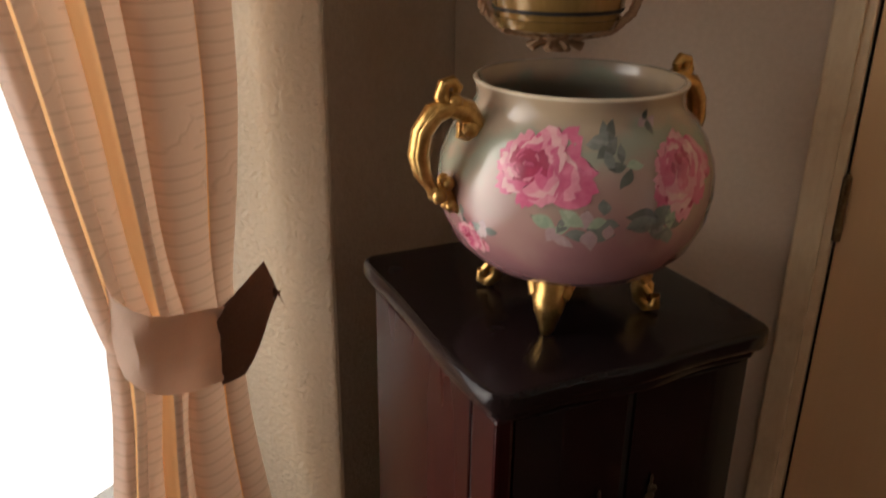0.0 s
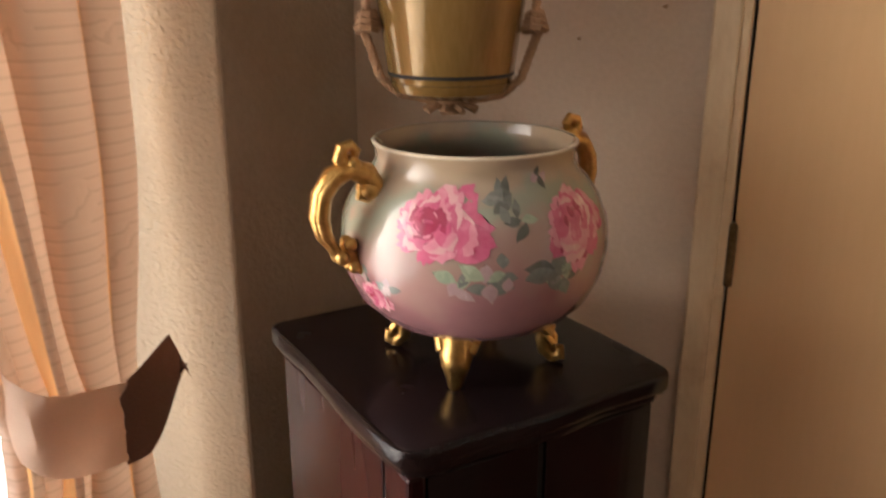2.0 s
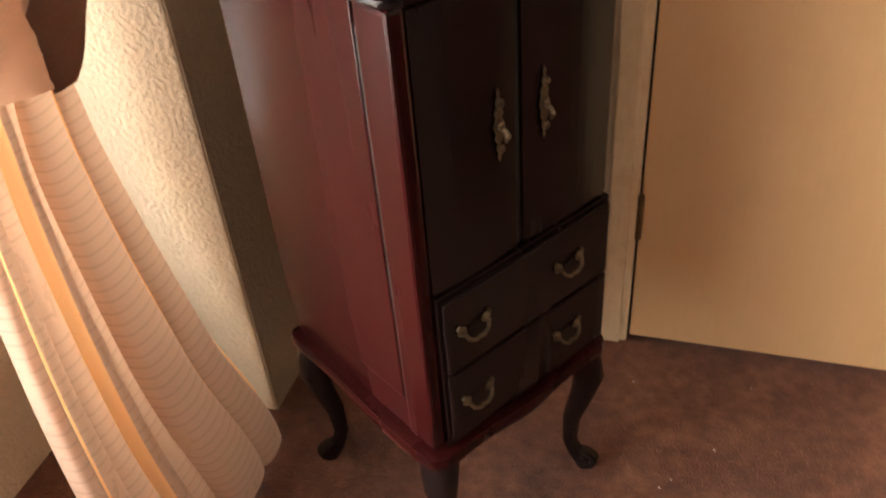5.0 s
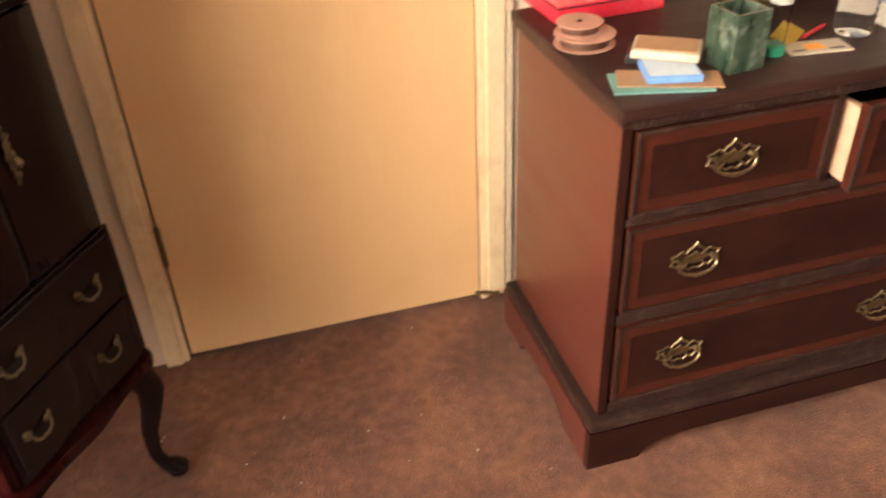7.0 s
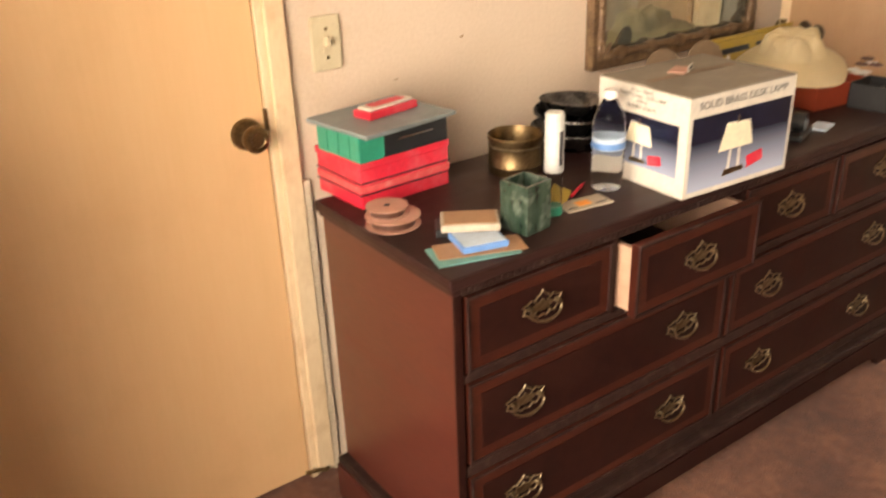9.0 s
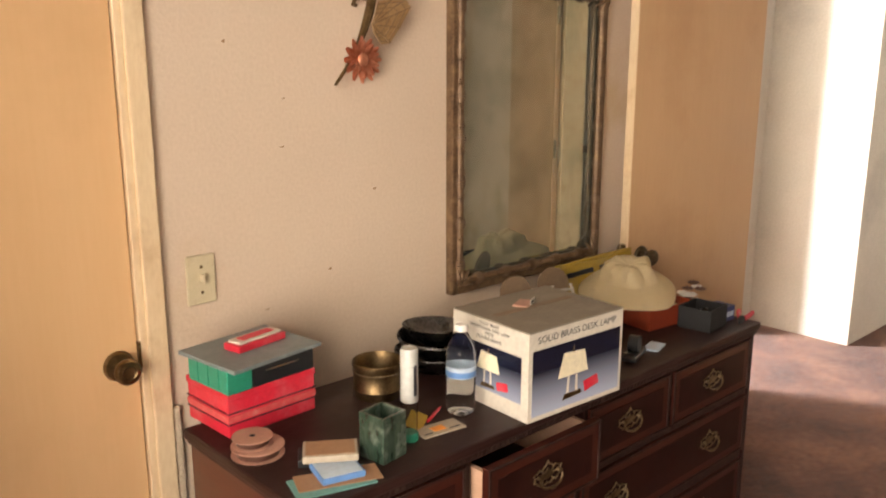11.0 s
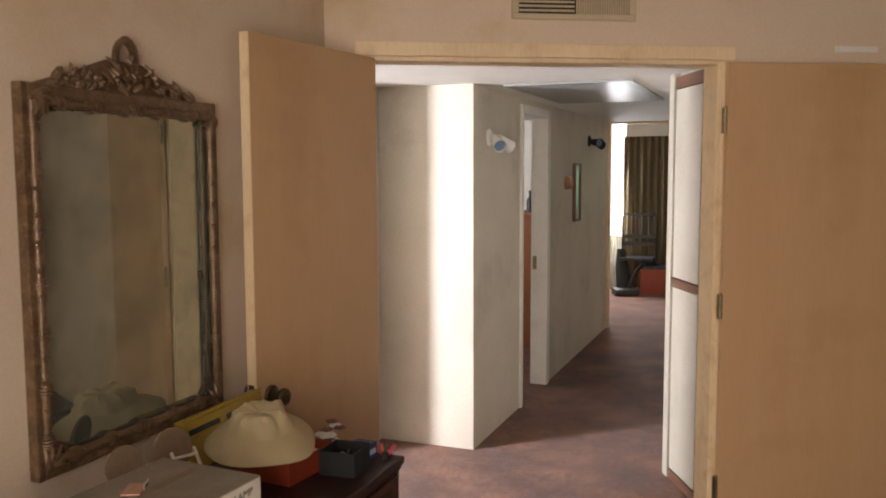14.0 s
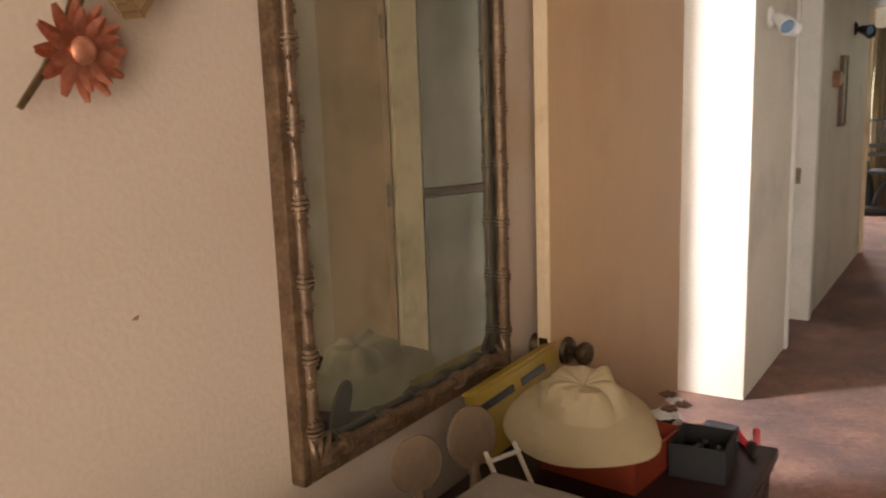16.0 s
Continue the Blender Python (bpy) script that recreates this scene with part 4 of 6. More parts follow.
def gilt_handle():
    """A rococo handle standing out in +x from the shoulder."""
    bm = bmesh.new()
    for off, r in ((0, 1.0), (-0.006, 0.7), (0.006, 0.7)):
        tube([(0.116, off, 1.262), (0.128, off, 1.280), (0.148, off, 1.288), (0.168, off, 1.281), (0.182, off, 1.262), (0.186, off, 1.238), (0.181, off, 1.216), (0.172, off, 1.202)], [0.012 * r, 0.014 * r, 0.0125 * r, 0.013 * r, 0.012 * r, 0.012 * r, 0.010 * r, 0.007 * r], 10, bm)
    tube([(0.150, 0, 1.286), (0.159, 0, 1.300), (0.156, 0, 1.311), (0.146, 0, 1.314), (0.139, 0, 1.307), (0.142, 0, 1.299), (0.148, 0, 1.300)], [0.010, 0.009, 0.008, 0.007, 0.006, 0.005, 0.004], 12, bm)
    tube([(0.120, 0, 1.276), (0.116, 0, 1.262), (0.124, 0, 1.252), (0.134, 0, 1.256), (0.133, 0, 1.266)], [0.009, 0.010, 0.009, 0.008, 0.005], 10, bm)
    tube([(0.174, 0, 1.205), (0.166, 0, 1.192), (0.156, 0, 1.198), (0.150, 0, 1.186), (0.142, 0, 1.180), (0.134, 0, 1.190)], [0.007, 0.009, 0.008, 0.010, 0.010, 0.011], 10, bm)
    for x, z, r in ((0.163, 1.189, 0.009), (0.148, 1.176, 0.008), (0.138, 1.174, 0.009), (0.152, 1.203, 0.008), (0.126, 1.262, 0.011), (0.145, 1.293, 0.009)):
        for s in (-1, 1):
            lathe([(0, -r), (r * 0.5, -r * 0.87), (r * 0.87, -r * 0.5), (r, 0), (r * 0.87, r * 0.5), (r * 0.5, r * 0.87), (0, r)], 12, bm, Matrix.Translation((x, 0.006 * s, z)))
    return bm


for a in (58 + 180, 65):
    part("handle", gilt_handle(), GOLD, urn, "gilt rococo scroll handle", True, pose(0, 0, 0, 0, 0, a) @ Matrix.Translation((0.018, 0, 0.004)))

# -- hanging planter over the urn --
PX, PY = -0.341, -0.295
OCHRE = surface("ochre_glazed_metal", (0.27, 0.16, 0.045), (0.33, 0.20, 0.065), 0.22, 0.35, scale=4, grain=60, bump=0.03, coat=0.5, stretch=(4, 4, 0.5))
ROPE = surface("natural_jute_rope", (0.34, 0.20, 0.11), (0.50, 0.31, 0.18), 0.9, scale=30, grain=300, bump=0.8, dist=0.002)
pl = thing("hanging_planter", "ochre glazed plant pot in a jute rope hanger", "planter", pose(PX, PY, -0.016) @ Matrix.Diagonal((1.15, 1.15, 1, 1)))
part("pot", lathe([(0, 1.372), (0.060, 1.372), (0.068, 1.376), (0.0705, 1.386), (0.072, 1.39), (0.098, 1.60), (0.104, 1.605), (0.104, 1.63), (0.098, 1.632), (0.094, 1.6), (0.068, 1.40), (0, 1.40)], 48), OCHRE, pl, "ochre glazed tapered pot", True)
part("black_line", lathe([(0.0716, 1.3865), (0.0724, 1.388), (0.0726, 1.390), (0.0720, 1.3915)], 48), BLACK, pl, "thin black band", True)
part("saucer", lathe([(0, 1.358), (0.046, 1.358), (0.066, 1.366), (0.0715, 1.3785), (0.0695, 1.379), (0.064, 1.371), (0, 1.368)], 48), OCHRE, pl, smooth=True)


def rope(points, r, turns_per_m=70, strands=3):
    """A twisted rope along points."""
    pts = [Vector(p) for p in points]
    fine = []
    for p, q in zip(pts, pts[1:]):
        n = max(int((q - p).length / 0.006), 2)
        fine += [p.lerp(q, i / n) for i in range(n)]
    fine.append(pts[-1])
    bm = bmesh.new()
    for s in range(strands):
        line, run = [], 0.0
        for i, p in enumerate(fine):
            d = (fine[min(i + 1, len(fine) - 1)] - fine[max(i - 1, 0)]).normalized()
            u = d.orthogonal().normalized()
            w = d.cross(u)
            if i:
                run += (p - fine[i - 1]).length
            a = run * turns_per_m * 2 * math.pi / 2 + s * 2 * math.pi / strands
            line.append(p + (u * math.cos(a) + w * math.sin(a)) * r * 0.5)
        tube(line, r * 0.62, 5, bm)
    return bm


CAMDIR = math.degrees(math.atan2(-1.31 - PY, 0.19 - PX))
for k, a in enumerate((CAMDIR - 78, CAMDIR + 74, CAMDIR + 160, CAMDIR - 155)):
    c, s = math.cos(radians(a)), math.sin(radians(a))
    part("rope", rope([(0.02 * c, 0.02 * s, 1.352), (0.060 * c, 0.060 * s, 1.362), (0.082 * c, 0.082 * s, 1.385), (0.098 * c, 0.098 * s, 1.44), (0.095 * c, 0.095 * s, 1.458)], 0.0055), ROPE, pl, smooth=True)
    for e in (-1, 1):
        ca, sa = math.cos(radians(a + 9 * e)), math.sin(radians(a + 9 * e))
        part("rope", rope([(0.095 * c, 0.095 * s, 1.452), (0.100 * ca, 0.100 * sa, 1.53), (0.116 * ca, 0.116 * sa, 1.64), (0.02 * c, 0.02 * s, 2.15)], 0.0045), ROPE, pl, smooth=True)
    kb = bmesh.new()
    for q in range(3):
        tube([(0.095 * c + 0.011 * math.cos(t * 0.7854) * (1 - 0.2 * q), 0.095 * s + 0.011 * math.sin(t * 0.7854) * (1 - 0.2 * q), 1.446 + 0.008 * q + 0.003 * math.sin(t * 1.3)) for t in range(8)], 0.006, 6, kb, closed=True)
    part("knot", kb, ROPE, pl, "wrapped rope knot", True)
part("bottom_knot", lathe([(0, 1.332), (0.012, 1.334), (0.016, 1.343), (0.013, 1.354), (0, 1.357)], 12), ROPE, pl, "gathered rope knot", True)
for q in range(9):
    a = q * 0.7
    part("rope_end", tube([(0.006 * math.cos(a), 0.006 * math.sin(a), 1.345), (0.020 * math.cos(a), 0.020 * math.sin(a), 1.346), (0.032 * math.cos(a), 0.032 * math.sin(a), 1.340)], 0.004, 5), ROPE, pl, smooth=True)
part("top_rope", rope([(0, 0, 2.12), (0, 0, 2.545)], 0.009), ROPE, pl, smooth=True)
part("hook", tube([(0, 0, BED_H + 0.016), (0, 0, 2.56), (0.012, 0, 2.546), (0, 0, 2.53), (-0.012, 0, 2.54)], 0.003, 8), DARKBRASS, pl, "small brass ceiling hook", True)

# -- dresser --
dz = thing("dresser", "dusty dark mahogany dresser with brass pulls, one drawer open", "dresser", pose(1.615, -0.32, 0))
DX, DY = 1.615, -0.32


def world_part(name, bm, mat, parent, label="", smooth=False):
    """A part given in room coordinates under a thing that stands upright and unturned."""
    o = parent.matrix_basis.translation
    bmesh.ops.translate(bm, vec=-o, verts=bm.verts[:])
    return part(name, bm, mat, parent, label, smooth)


world_part("top", boxes((0.772, 2.4367, -0.598, -0.105, 0.7663, 0.7901), bevel=0.006), DRESSTOP, dz, "dusty scratched dark top")
world_part("top_moulding", boxes((0.7799, 2.4288, -0.5914, -0.1066, 0.7534, 0.7658), bevel=0.004), DRESSTOP, dz)
world_part("side_panel", boxes((0.7878, 0.8055, -0.5783, -0.1099, 0.1195, 0.7529), bevel=0.002), DRESSER, dz, "reddish mahogany side")
world_part("side_panel", boxes((2.4032, 2.4209, -0.5783, -0.1099, 0.1195, 0.7529), bevel=0.002), DRESSER, dz, "reddish mahogany side")
world_part("back_panel", boxes((0.806, 2.4027, -0.1198, -0.1099, 0.1217, 0.7523)), DRESSTOP, dz)
world_part("corner_stile", boxes((0.7858, 0.804, -0.5853, -0.5787, 0.1217, 0.7525), bevel=0.003), BURL, dz, "dark fluted stile")
world_part("corner_stile", boxes((2.4051, 2.4229, -0.5853, -0.5787, 0.1217, 0.7525), bevel=0.003), BURL, dz, "dark fluted stile")
for z0, z1 in ((0.7437, 0.7518), (0.5615, 0.5788), (0.3448, 0.3707), (0.1217, 0.1497)):
    world_part("rail", boxes((0.8063, 2.4024, -0.5824, -0.1239, z0, z1), bevel=0.002), WORNBEAD, dz)
for x, z0, z1 in ((1.1847, 0.5793, 0.7432), (1.5915, 0.5793, 0.7432), (1.9678, 0.5793, 0.7432), (1.5699, 0.3713, 0.561), (1.5699, 0.1503, 0.3443)):
    world_part("divider", boxes((x - 0.009, x + 0.009, -0.5816, -0.1239, z0, z1), bevel=0.002), BURL, dz)


def dentils():
    """The worn carved moulding under the front edge of the top."""
    bm = boxes((0.7897, 2.4189, -0.5898, -0.5828, 0.7529, 0.7658))
    for i in range(108):
        x = 0.797 + i * 0.015
        box(bm, x, x + 0.009, -0.5935, -0.589, 0.7539 + 0.001 * math.sin(i * 2.1), 0.7647)
    return bm


world_part("carved_moulding", dentils(), WORNBEAD, dz, "dusty carved dark moulding")


def batwing(w=0.084, h=0.054):
    """A pierced batwing backplate with bail handle, in x and z, standing out along -y."""
    half = [(0.0, -0.34), (0.12, -0.40), (0.22, -0.28), (0.34, -0.34), (0.44, -0.18), (0.55, -0.12), (0.50, 0.06), (0.57, 0.22), (0.43, 0.26), (0.33, 0.36), (0.23, 0.28), (0.15, 0.42), (0.07, 0.47), (0.0, 0.64)]
    pts = [(w * a, h * b) for a, b in half] + [(-w * a, h * b) for a, b in half[-2:0:-1]]
    bm = prism([(0.52 * x, 0.50 * z) for x, z in pts], 0, 0.0022, 0.0006, 1)
    bmesh.ops.transform(bm, matrix=Matrix.Rotation(radians(90), 4, "X"), verts=bm.verts[:])
    tube([(x, -0.0018, z) for x, z in pts], 0.0022, 6, bm, closed=True)
    for k in (3, 6, 9, len(pts) - 3, len(pts) - 6, len(pts) - 9):
        tube([(0.48 * pts[k][0], -0.0016, 0.46 * pts[k][1]), (pts[k][0], -0.0016, pts[k][1])], 0.0018, 6, bm)
    for s in (-1, 1):
        lathe([(0, 0), (0.006, 0.001), (0.005, 0.006), (0.0055, 0.012), (0, 0.014)], 10, bm, Matrix.Translation((0.033 * s, -0.002, 0.004)) @ Matrix.Rotation(radians(90), 4, "X"))
    bail = [(-0.033, -0.011, 0.004), (-0.038, -0.013, -0.002), (-0.036, -0.015, -0.011), (-0.026, -0.018, -0.018), (-0.012, -0.019, -0.022), (0, -0.019, -0.024), (0.012, -0.019, -0.022), (0.026, -0.018, -0.018), (0.036, -0.015, -0.011), (0.038, -0.013, -0.002), (0.033, -0.011, 0.004)]
    tube(bail, [0.0022, 0.0028, 0.003, 0.0028, 0.0032, 0.004, 0.0032, 0.0028, 0.003, 0.0028, 0.0022], 8, bm)
    return bm


PULL = mesh_of("pull", batwing(), BRASS, True)


def drawer(x0, x1, z0, z1, pulls, out=0.0):
    """A drawer with banded veneer front, raised edge and real box behind."""
    y = -0.585 - out
    b = world_part("drawer", boxes((x0, x1, y, y + 0.018, z0, z1), bevel=0.002), BANDING, dz, "banded mahogany drawer front pulled open" if out else "banded mahogany drawer front")
    o = dz.matrix_basis.translation

    def sub(name, bm, mat, label="", smooth=False):
        bmesh.ops.translate(bm, vec=-o, verts=bm.verts[:])
        return part(name, bm, mat, b, label, smooth)

    e = 0.0075
    sub("edge_bead", boxes((x0, x1, y - 0.005, y - 0.0003, z1 - e, z1), (x0, x1, y - 0.005, y - 0.0003, z0, z0 + e), (x0, x0 + e, y - 0.0048, y - 0.0003, z0 + e, z1 - e), (x1 - e, x1, y - 0.0048, y - 0.0003, z0 + e, z1 - e), bevel=0.0018), WORNBEAD, "dark raised edge bead, dusty")
    i = 0.030
    sub("veneer_field", boxes((x0 + i, x1 - i, y - 0.0014, y - 0.0002, z0 + i, z1 - i)), BURL, "dark burl veneer field")
    if out:
        for a0 in (x0 + 0.008, x1 - 0.020):
            sub("drawer_side", boxes((a0, a0 + 0.012, y + 0.0185, -0.15, z0 + 0.004, z1 - 0.016)), BARE, "bare pale wood drawer side")
        # Dark veneer on the bottom paints the shade inside the open drawer.
        sub("drawer_bottom", boxes((x0 + 0.0205, x1 - 0.0205, y + 0.0185, -0.15, z0 + 0.004, z0 + 0.012)), BURL, "drawer bottom coloured dark for the shade inside")
    for px in pulls:
        p = new("pull", PULL)
        p.parent = b
        p.matrix_local = pose(px - o.x, y - 0.0016 - o.y, (z0 + z1) / 2 + 0.004)
        tagged(p, "antique brass batwing pull")


drawer(0.8114, 1.1739, 0.582, 0.7421, (0.9887,))
drawer(1.1955, 1.5807, 0.582, 0.7421, (1.3857,), 0.048)
drawer(1.6024, 1.957, 0.582, 0.7421, (1.7698,))
drawer(1.9786, 2.3992, 0.582, 0.7421, (2.1815,))
drawer(0.8114, 1.559, 0.374, 0.5588, (0.9473, 1.4083,))
drawer(1.5807, 2.3992, 0.374, 0.5588, (1.7235, 2.1884,))
drawer(0.8114, 1.559, 0.153, 0.3422, (0.9454, 1.3925,))
drawer(1.5807, 2.3992, 0.153, 0.3422, (1.7255, 2.1815,))


def plinth_front(x0, x1, y0, y1):
    """A base board on bracket feet with ogee-cut ends, drawn in x and z and given thickness along y."""
    w = x1 - x0
    cut = [(0.115, 0.0), (0.122, 0.018), (0.140, 0.028), (0.150, 0.034), (0.175, 0.040), (0.21, 0.043)]
    low = [(x0 + a, z) for a, z in cut] + [(x1 - a, z) for a, z in cut[::-1]]
    pts = [(x0, 0.0)] + low + [(x1, 0.0), (x1, 0.098), (x0, 0.098)]
    bm = prism(pts, 0, y1 - y0)
    bmesh.ops.transform(bm, matrix=Matrix.Translation((0, y1, 0)) @ Matrix.Rotation(radians(90), 4, "X"), verts=bm.verts[:])
    return bm


world_part("bracket_base", plinth_front(0.760, 2.4485, -0.608, -0.590), BURL, dz, "scuffed dark bracket base")
bm = plinth_front(-0.5895, -0.105, 0, 0.02)
bmesh.ops.transform(bm, matrix=Matrix.Translation((0.760, 0, 0)) @ Matrix(((0, 1, 0, 0), (1, 0, 0, 0), (0, 0, 1, 0), (0, 0, 0, 1))), verts=bm.verts[:])
world_part("bracket_base", bm, DRESSER, dz, "scuffed bracket base side")
bm = plinth_front(-0.5895, -0.105, 0, 0.02)
bmesh.ops.transform(bm, matrix=Matrix.Translation((2.4288, 0, 0)) @ Matrix(((0, 1, 0, 0), (1, 0, 0, 0), (0, 0, 1, 0), (0, 0, 0, 1))), verts=bm.verts[:])
world_part("bracket_base", bm, DRESSER, dz, "scuffed bracket base side")
world_part("base_moulding", boxes((0.7621, 2.4465, -0.6062, -0.1066, 0.098, 0.1212), bevel=0.008), WORNBEAD, dz, "scuffed base moulding")
lb = bmesh.new()
lathe([(0, 0.0), (0.016, 0.0), (0.018, 0.006), (0.016, 0.016), (0.009, 0.022), (0.009, 0.03), (0, 0.03)], 12, lb, Matrix.Translation((0.80, -0.20, 0)))
world_part("caster", lb, BLACK, dz, "small dark caster", True)

# -- mirror --
GILTWOOD = surface("aged_brown_giltwood", (0.095, 0.056, 0.031), (0.22, 0.135, 0.072), 0.42, 0.35, scale=22, grain=140, bump=0.35, dist=0.002, spot=(0.35, 0.24, 0.12), spot_amount=0.5, spot_scale=30)
MIRROR, _t, _b = principled("foxed_mirror_glass")
_co = _t.nodes.new("ShaderNodeTexCoord")
_n1 = _t.nodes.new("ShaderNodeTexNoise")
_n1.inputs["Scale"].default_value, _n1.inputs["Detail"].default_value, _n1.inputs["Roughness"].default_value = 4.5, 6, 0.6
_t.links.new(_co.outputs["Object"], _n1.inputs["Vector"])
_rp = _t.nodes.new("ShaderNodeValToRGB")
_rp.color_ramp.elements[0].position, _rp.color_ramp.elements[0].color = 0.34, (0.30, 0.33, 0.28, 1)
_rp.color_ramp.elements[1].position, _rp.color_ramp.elements[1].color = 0.56, (0.44, 0.46, 0.395, 1)
_t.links.new(_n1.outputs[0], _rp.inputs[0])
_t.links.new(_rp.outputs[0], _b.inputs["Base Color"])
_mr = _t.nodes.new("ShaderNodeMapRange")
_mr.inputs[1].default_value, _mr.inputs[2].default_value, _mr.inputs[3].default_value, _mr.inputs[4].default_value = 0.28, 0.50, 0.04, 0.008
_t.links.new(_n1.outputs[0], _mr.inputs[0])
_t.links.new(_mr.outputs[0], _b.inputs["Roughness"])
_b.inputs["Metallic"].default_value = 0.86

MX0, MX1, MZ0, MZ1 = 1.658, 2.353, 0.903, 1.816
mi = thing("wall_mirror", "foxed wall mirror in ornate brown giltwood frame", "mirror", pose((MX0 + MX1) / 2, 0, MZ0))
world_part("glass", boxes((MX0 + 0.035, MX1 - 0.035, -0.016, -0.008, MZ0 + 0.040, MZ1 - 0.050)), MIRROR, mi, "foxed greenish mirror glass")
world_part("backing", boxes((MX0 + 0.012, MX1 - 0.012, -0.0075, -0.001, MZ0 + 0.012, MZ1 - 0.012)), GILTWOOD, mi)
for x0, x1 in ((MX0, MX0 + 0.020), (MX1 - 0.020, MX1)):
    world_part("side_rail", boxes((x0, x1, -0.032, -0.0012, MZ0, MZ1), bevel=0.005), GILTWOOD, mi)
for z0, z1 in ((MZ0, MZ0 + 0.030), (MZ1 - 0.034, MZ1)):
    world_part("cross_rail", boxes((MX0 + 0.0202, MX1 - 0.0202, -0.031, -0.0012, z0, z1), bevel=0.005), GILTWOOD, mi)


def reeded_rod(p, q, bands):
    """A half-hidden reeded rod with crossed ribbon bands."""
    p, q = Vector(p), Vector(q)
    bm = tube([p.lerp(q, i / 20) for i in range(21)], 0.0115, 10)
    d = (q - p).normalized()
    for i in range(bands):
        c = p.lerp(q, (i + 0.5) / bands)
        for s in (-0.012, -0.004, 0.004, 0.012):
            tube([c + d * (s - 0.002), c + d * (s + 0.002)], 0.0185 if abs(s) < 0.01 else 0.0160, 10, bm)
    for i in range(bands * 2):
        c = p.lerp(q, i / (bands * 2 - 1) * 0.98 + 0.01)
        for k in range(3):
            a = k * 1.2 + i
            r = 0.006
            lathe([(0, -r), (r, 0), (0, r)], 6, bm, Matrix.Translation(c + Vector((0.009 * math.cos(a), -0.008, 0.009 * math.sin(a)))))
    return bm


YR = -0.030
world_part("reeded_rod", reeded_rod((MX0 + 0.029, YR, MZ0 + 0.03), (MX0 + 0.029, YR, MZ1 - 0.03), 7), GILTWOOD, mi, smooth=True)
world_part("reeded_rod", reeded_rod((MX1 - 0.029, YR, MZ0 + 0.03), (MX1 - 0.029, YR, MZ1 - 0.03), 7), GILTWOOD, mi, smooth=True)
world_part("reeded_rod", reeded_rod((MX0 + 0.05, YR, MZ0 + 0.038), (MX1 - 0.05, YR, MZ0 + 0.038), 5), GILTWOOD, mi, smooth=True)
world_part("reeded_rod", reeded_rod((MX0 + 0.05, YR, MZ1 - 0.042), (MX1 - 0.05, YR, MZ1 - 0.042), 5), GILTWOOD, mi, smooth=True)


def acanthus(bm, x, y, z, a, ln, w):
    """One curling carved leaf from a point, a in degrees in the wall's plane."""
    c, s = math.cos(radians(a)), math.sin(radians(a))
    pts = [(x + ln * u * c - w * 0.5 * math.sin(3.0 * u) * s, y - 0.012 * math.sin(math.pi * u), z + ln * u * s + w * 0.5 * math.sin(3.0 * u) * c) for u in (0, 0.25, 0.5, 0.75, 1.0)]
    tube(pts, [w * 0.35, w * 0.5, w * 0.42, w * 0.3, w * 0.16], 7, bm)


XC = 1.998
rng = random.Random(7)
cb = bmesh.new()
for i in range(90):
    u = rng.uniform(-1, 1)
    top = 0.088 * (1 - abs(u)) ** 0.8
    z = MZ1 - 0.004 + rng.uniform(0.0, 1.0) * top
    acanthus(cb, XC + u * 0.27, -0.018, z, rng.uniform(20, 160) if abs(u) < 0.3 else (150 if u > 0 else 30) + rng.uniform(-45, 45), rng.uniform(0.022, 0.042), rng.uniform(0.010, 0.018))
prism([(-0.30, 0), (0.30, 0), (0.16, 0.045), (0.06, 0.082), (-0.06, 0.082), (-0.16, 0.045)], 0, 0.016, 0.003, 1, cb)
# the backing slab of the crest stands upright against the wall
slab = [v for v in cb.verts if abs(v.co.z) < 0.02]
bmesh.ops.transform(cb, matrix=Matrix.Translation((XC, -0.002, MZ1 - 0.002)) @ Matrix.Rotation(radians(90), 4, "X"), verts=slab)
world_part("crest", cb, GILTWOOD, mi, "carved acanthus crest", True)
ring = [(XC + 0.033 * math.cos(radians(a)), -0.018, MZ1 + 0.088 + 0.044 * math.sin(radians(a))) for a in range(0, 360, 12)]
rb = tube(ring, 0.0095, 8, closed=True)
for i, p in enumerate(ring):
    lathe([(0, -0.009), (0.006, 0), (0, 0.009)], 6, rb, Matrix.Translation((p[0] * 1.0 + 0.006 * math.cos(radians(i * 12)), p[1] - 0.006, p[2] + 0.006 * math.sin(radians(i * 12)))))
world_part("wreath_ring", rb, GILTWOOD, mi, "carved oval wreath ring", True)
for sx, x in ((1, MX0 + 0.03), (-1, MX1 - 0.03)):
    for sz, z in ((1, MZ0 + 0.03), (-1, MZ1 - 0.03)):
        kb = bmesh.new()
        for a in (15, 45, 75, 100, -10):
            acanthus(kb, x, -0.030, z, (a if sx > 0 else 180 - a) * sz, 0.055, 0.018)
        world_part("corner_leaf", kb, GILTWOOD, mi, "carved corner leaf", True)

# -- butterfly and flower wall ornament --
GILT_WIRE = surface("pale_gilt_metal", (0.46, 0.30, 0.145), (0.62, 0.43, 0.215), 0.5, 0.25, scale=30, grain=140, bump=0.3)
GILT_RIB = surface("dull_gilt_metal", (0.24, 0.15, 0.07), (0.36, 0.24, 0.12), 0.5, 0.3, scale=30, grain=140, bump=0.3)
COPPER = surface("bright_copper", (0.66, 0.26, 0.15), (0.84, 0.42, 0.27), 0.42, 0.85, scale=30, grain=120, bump=0.25)
bf = thing("butterfly_ornament", "gilt metal butterflies and copper flower on a twig", "wall ornament", pose(1.37, 0, 1.62))
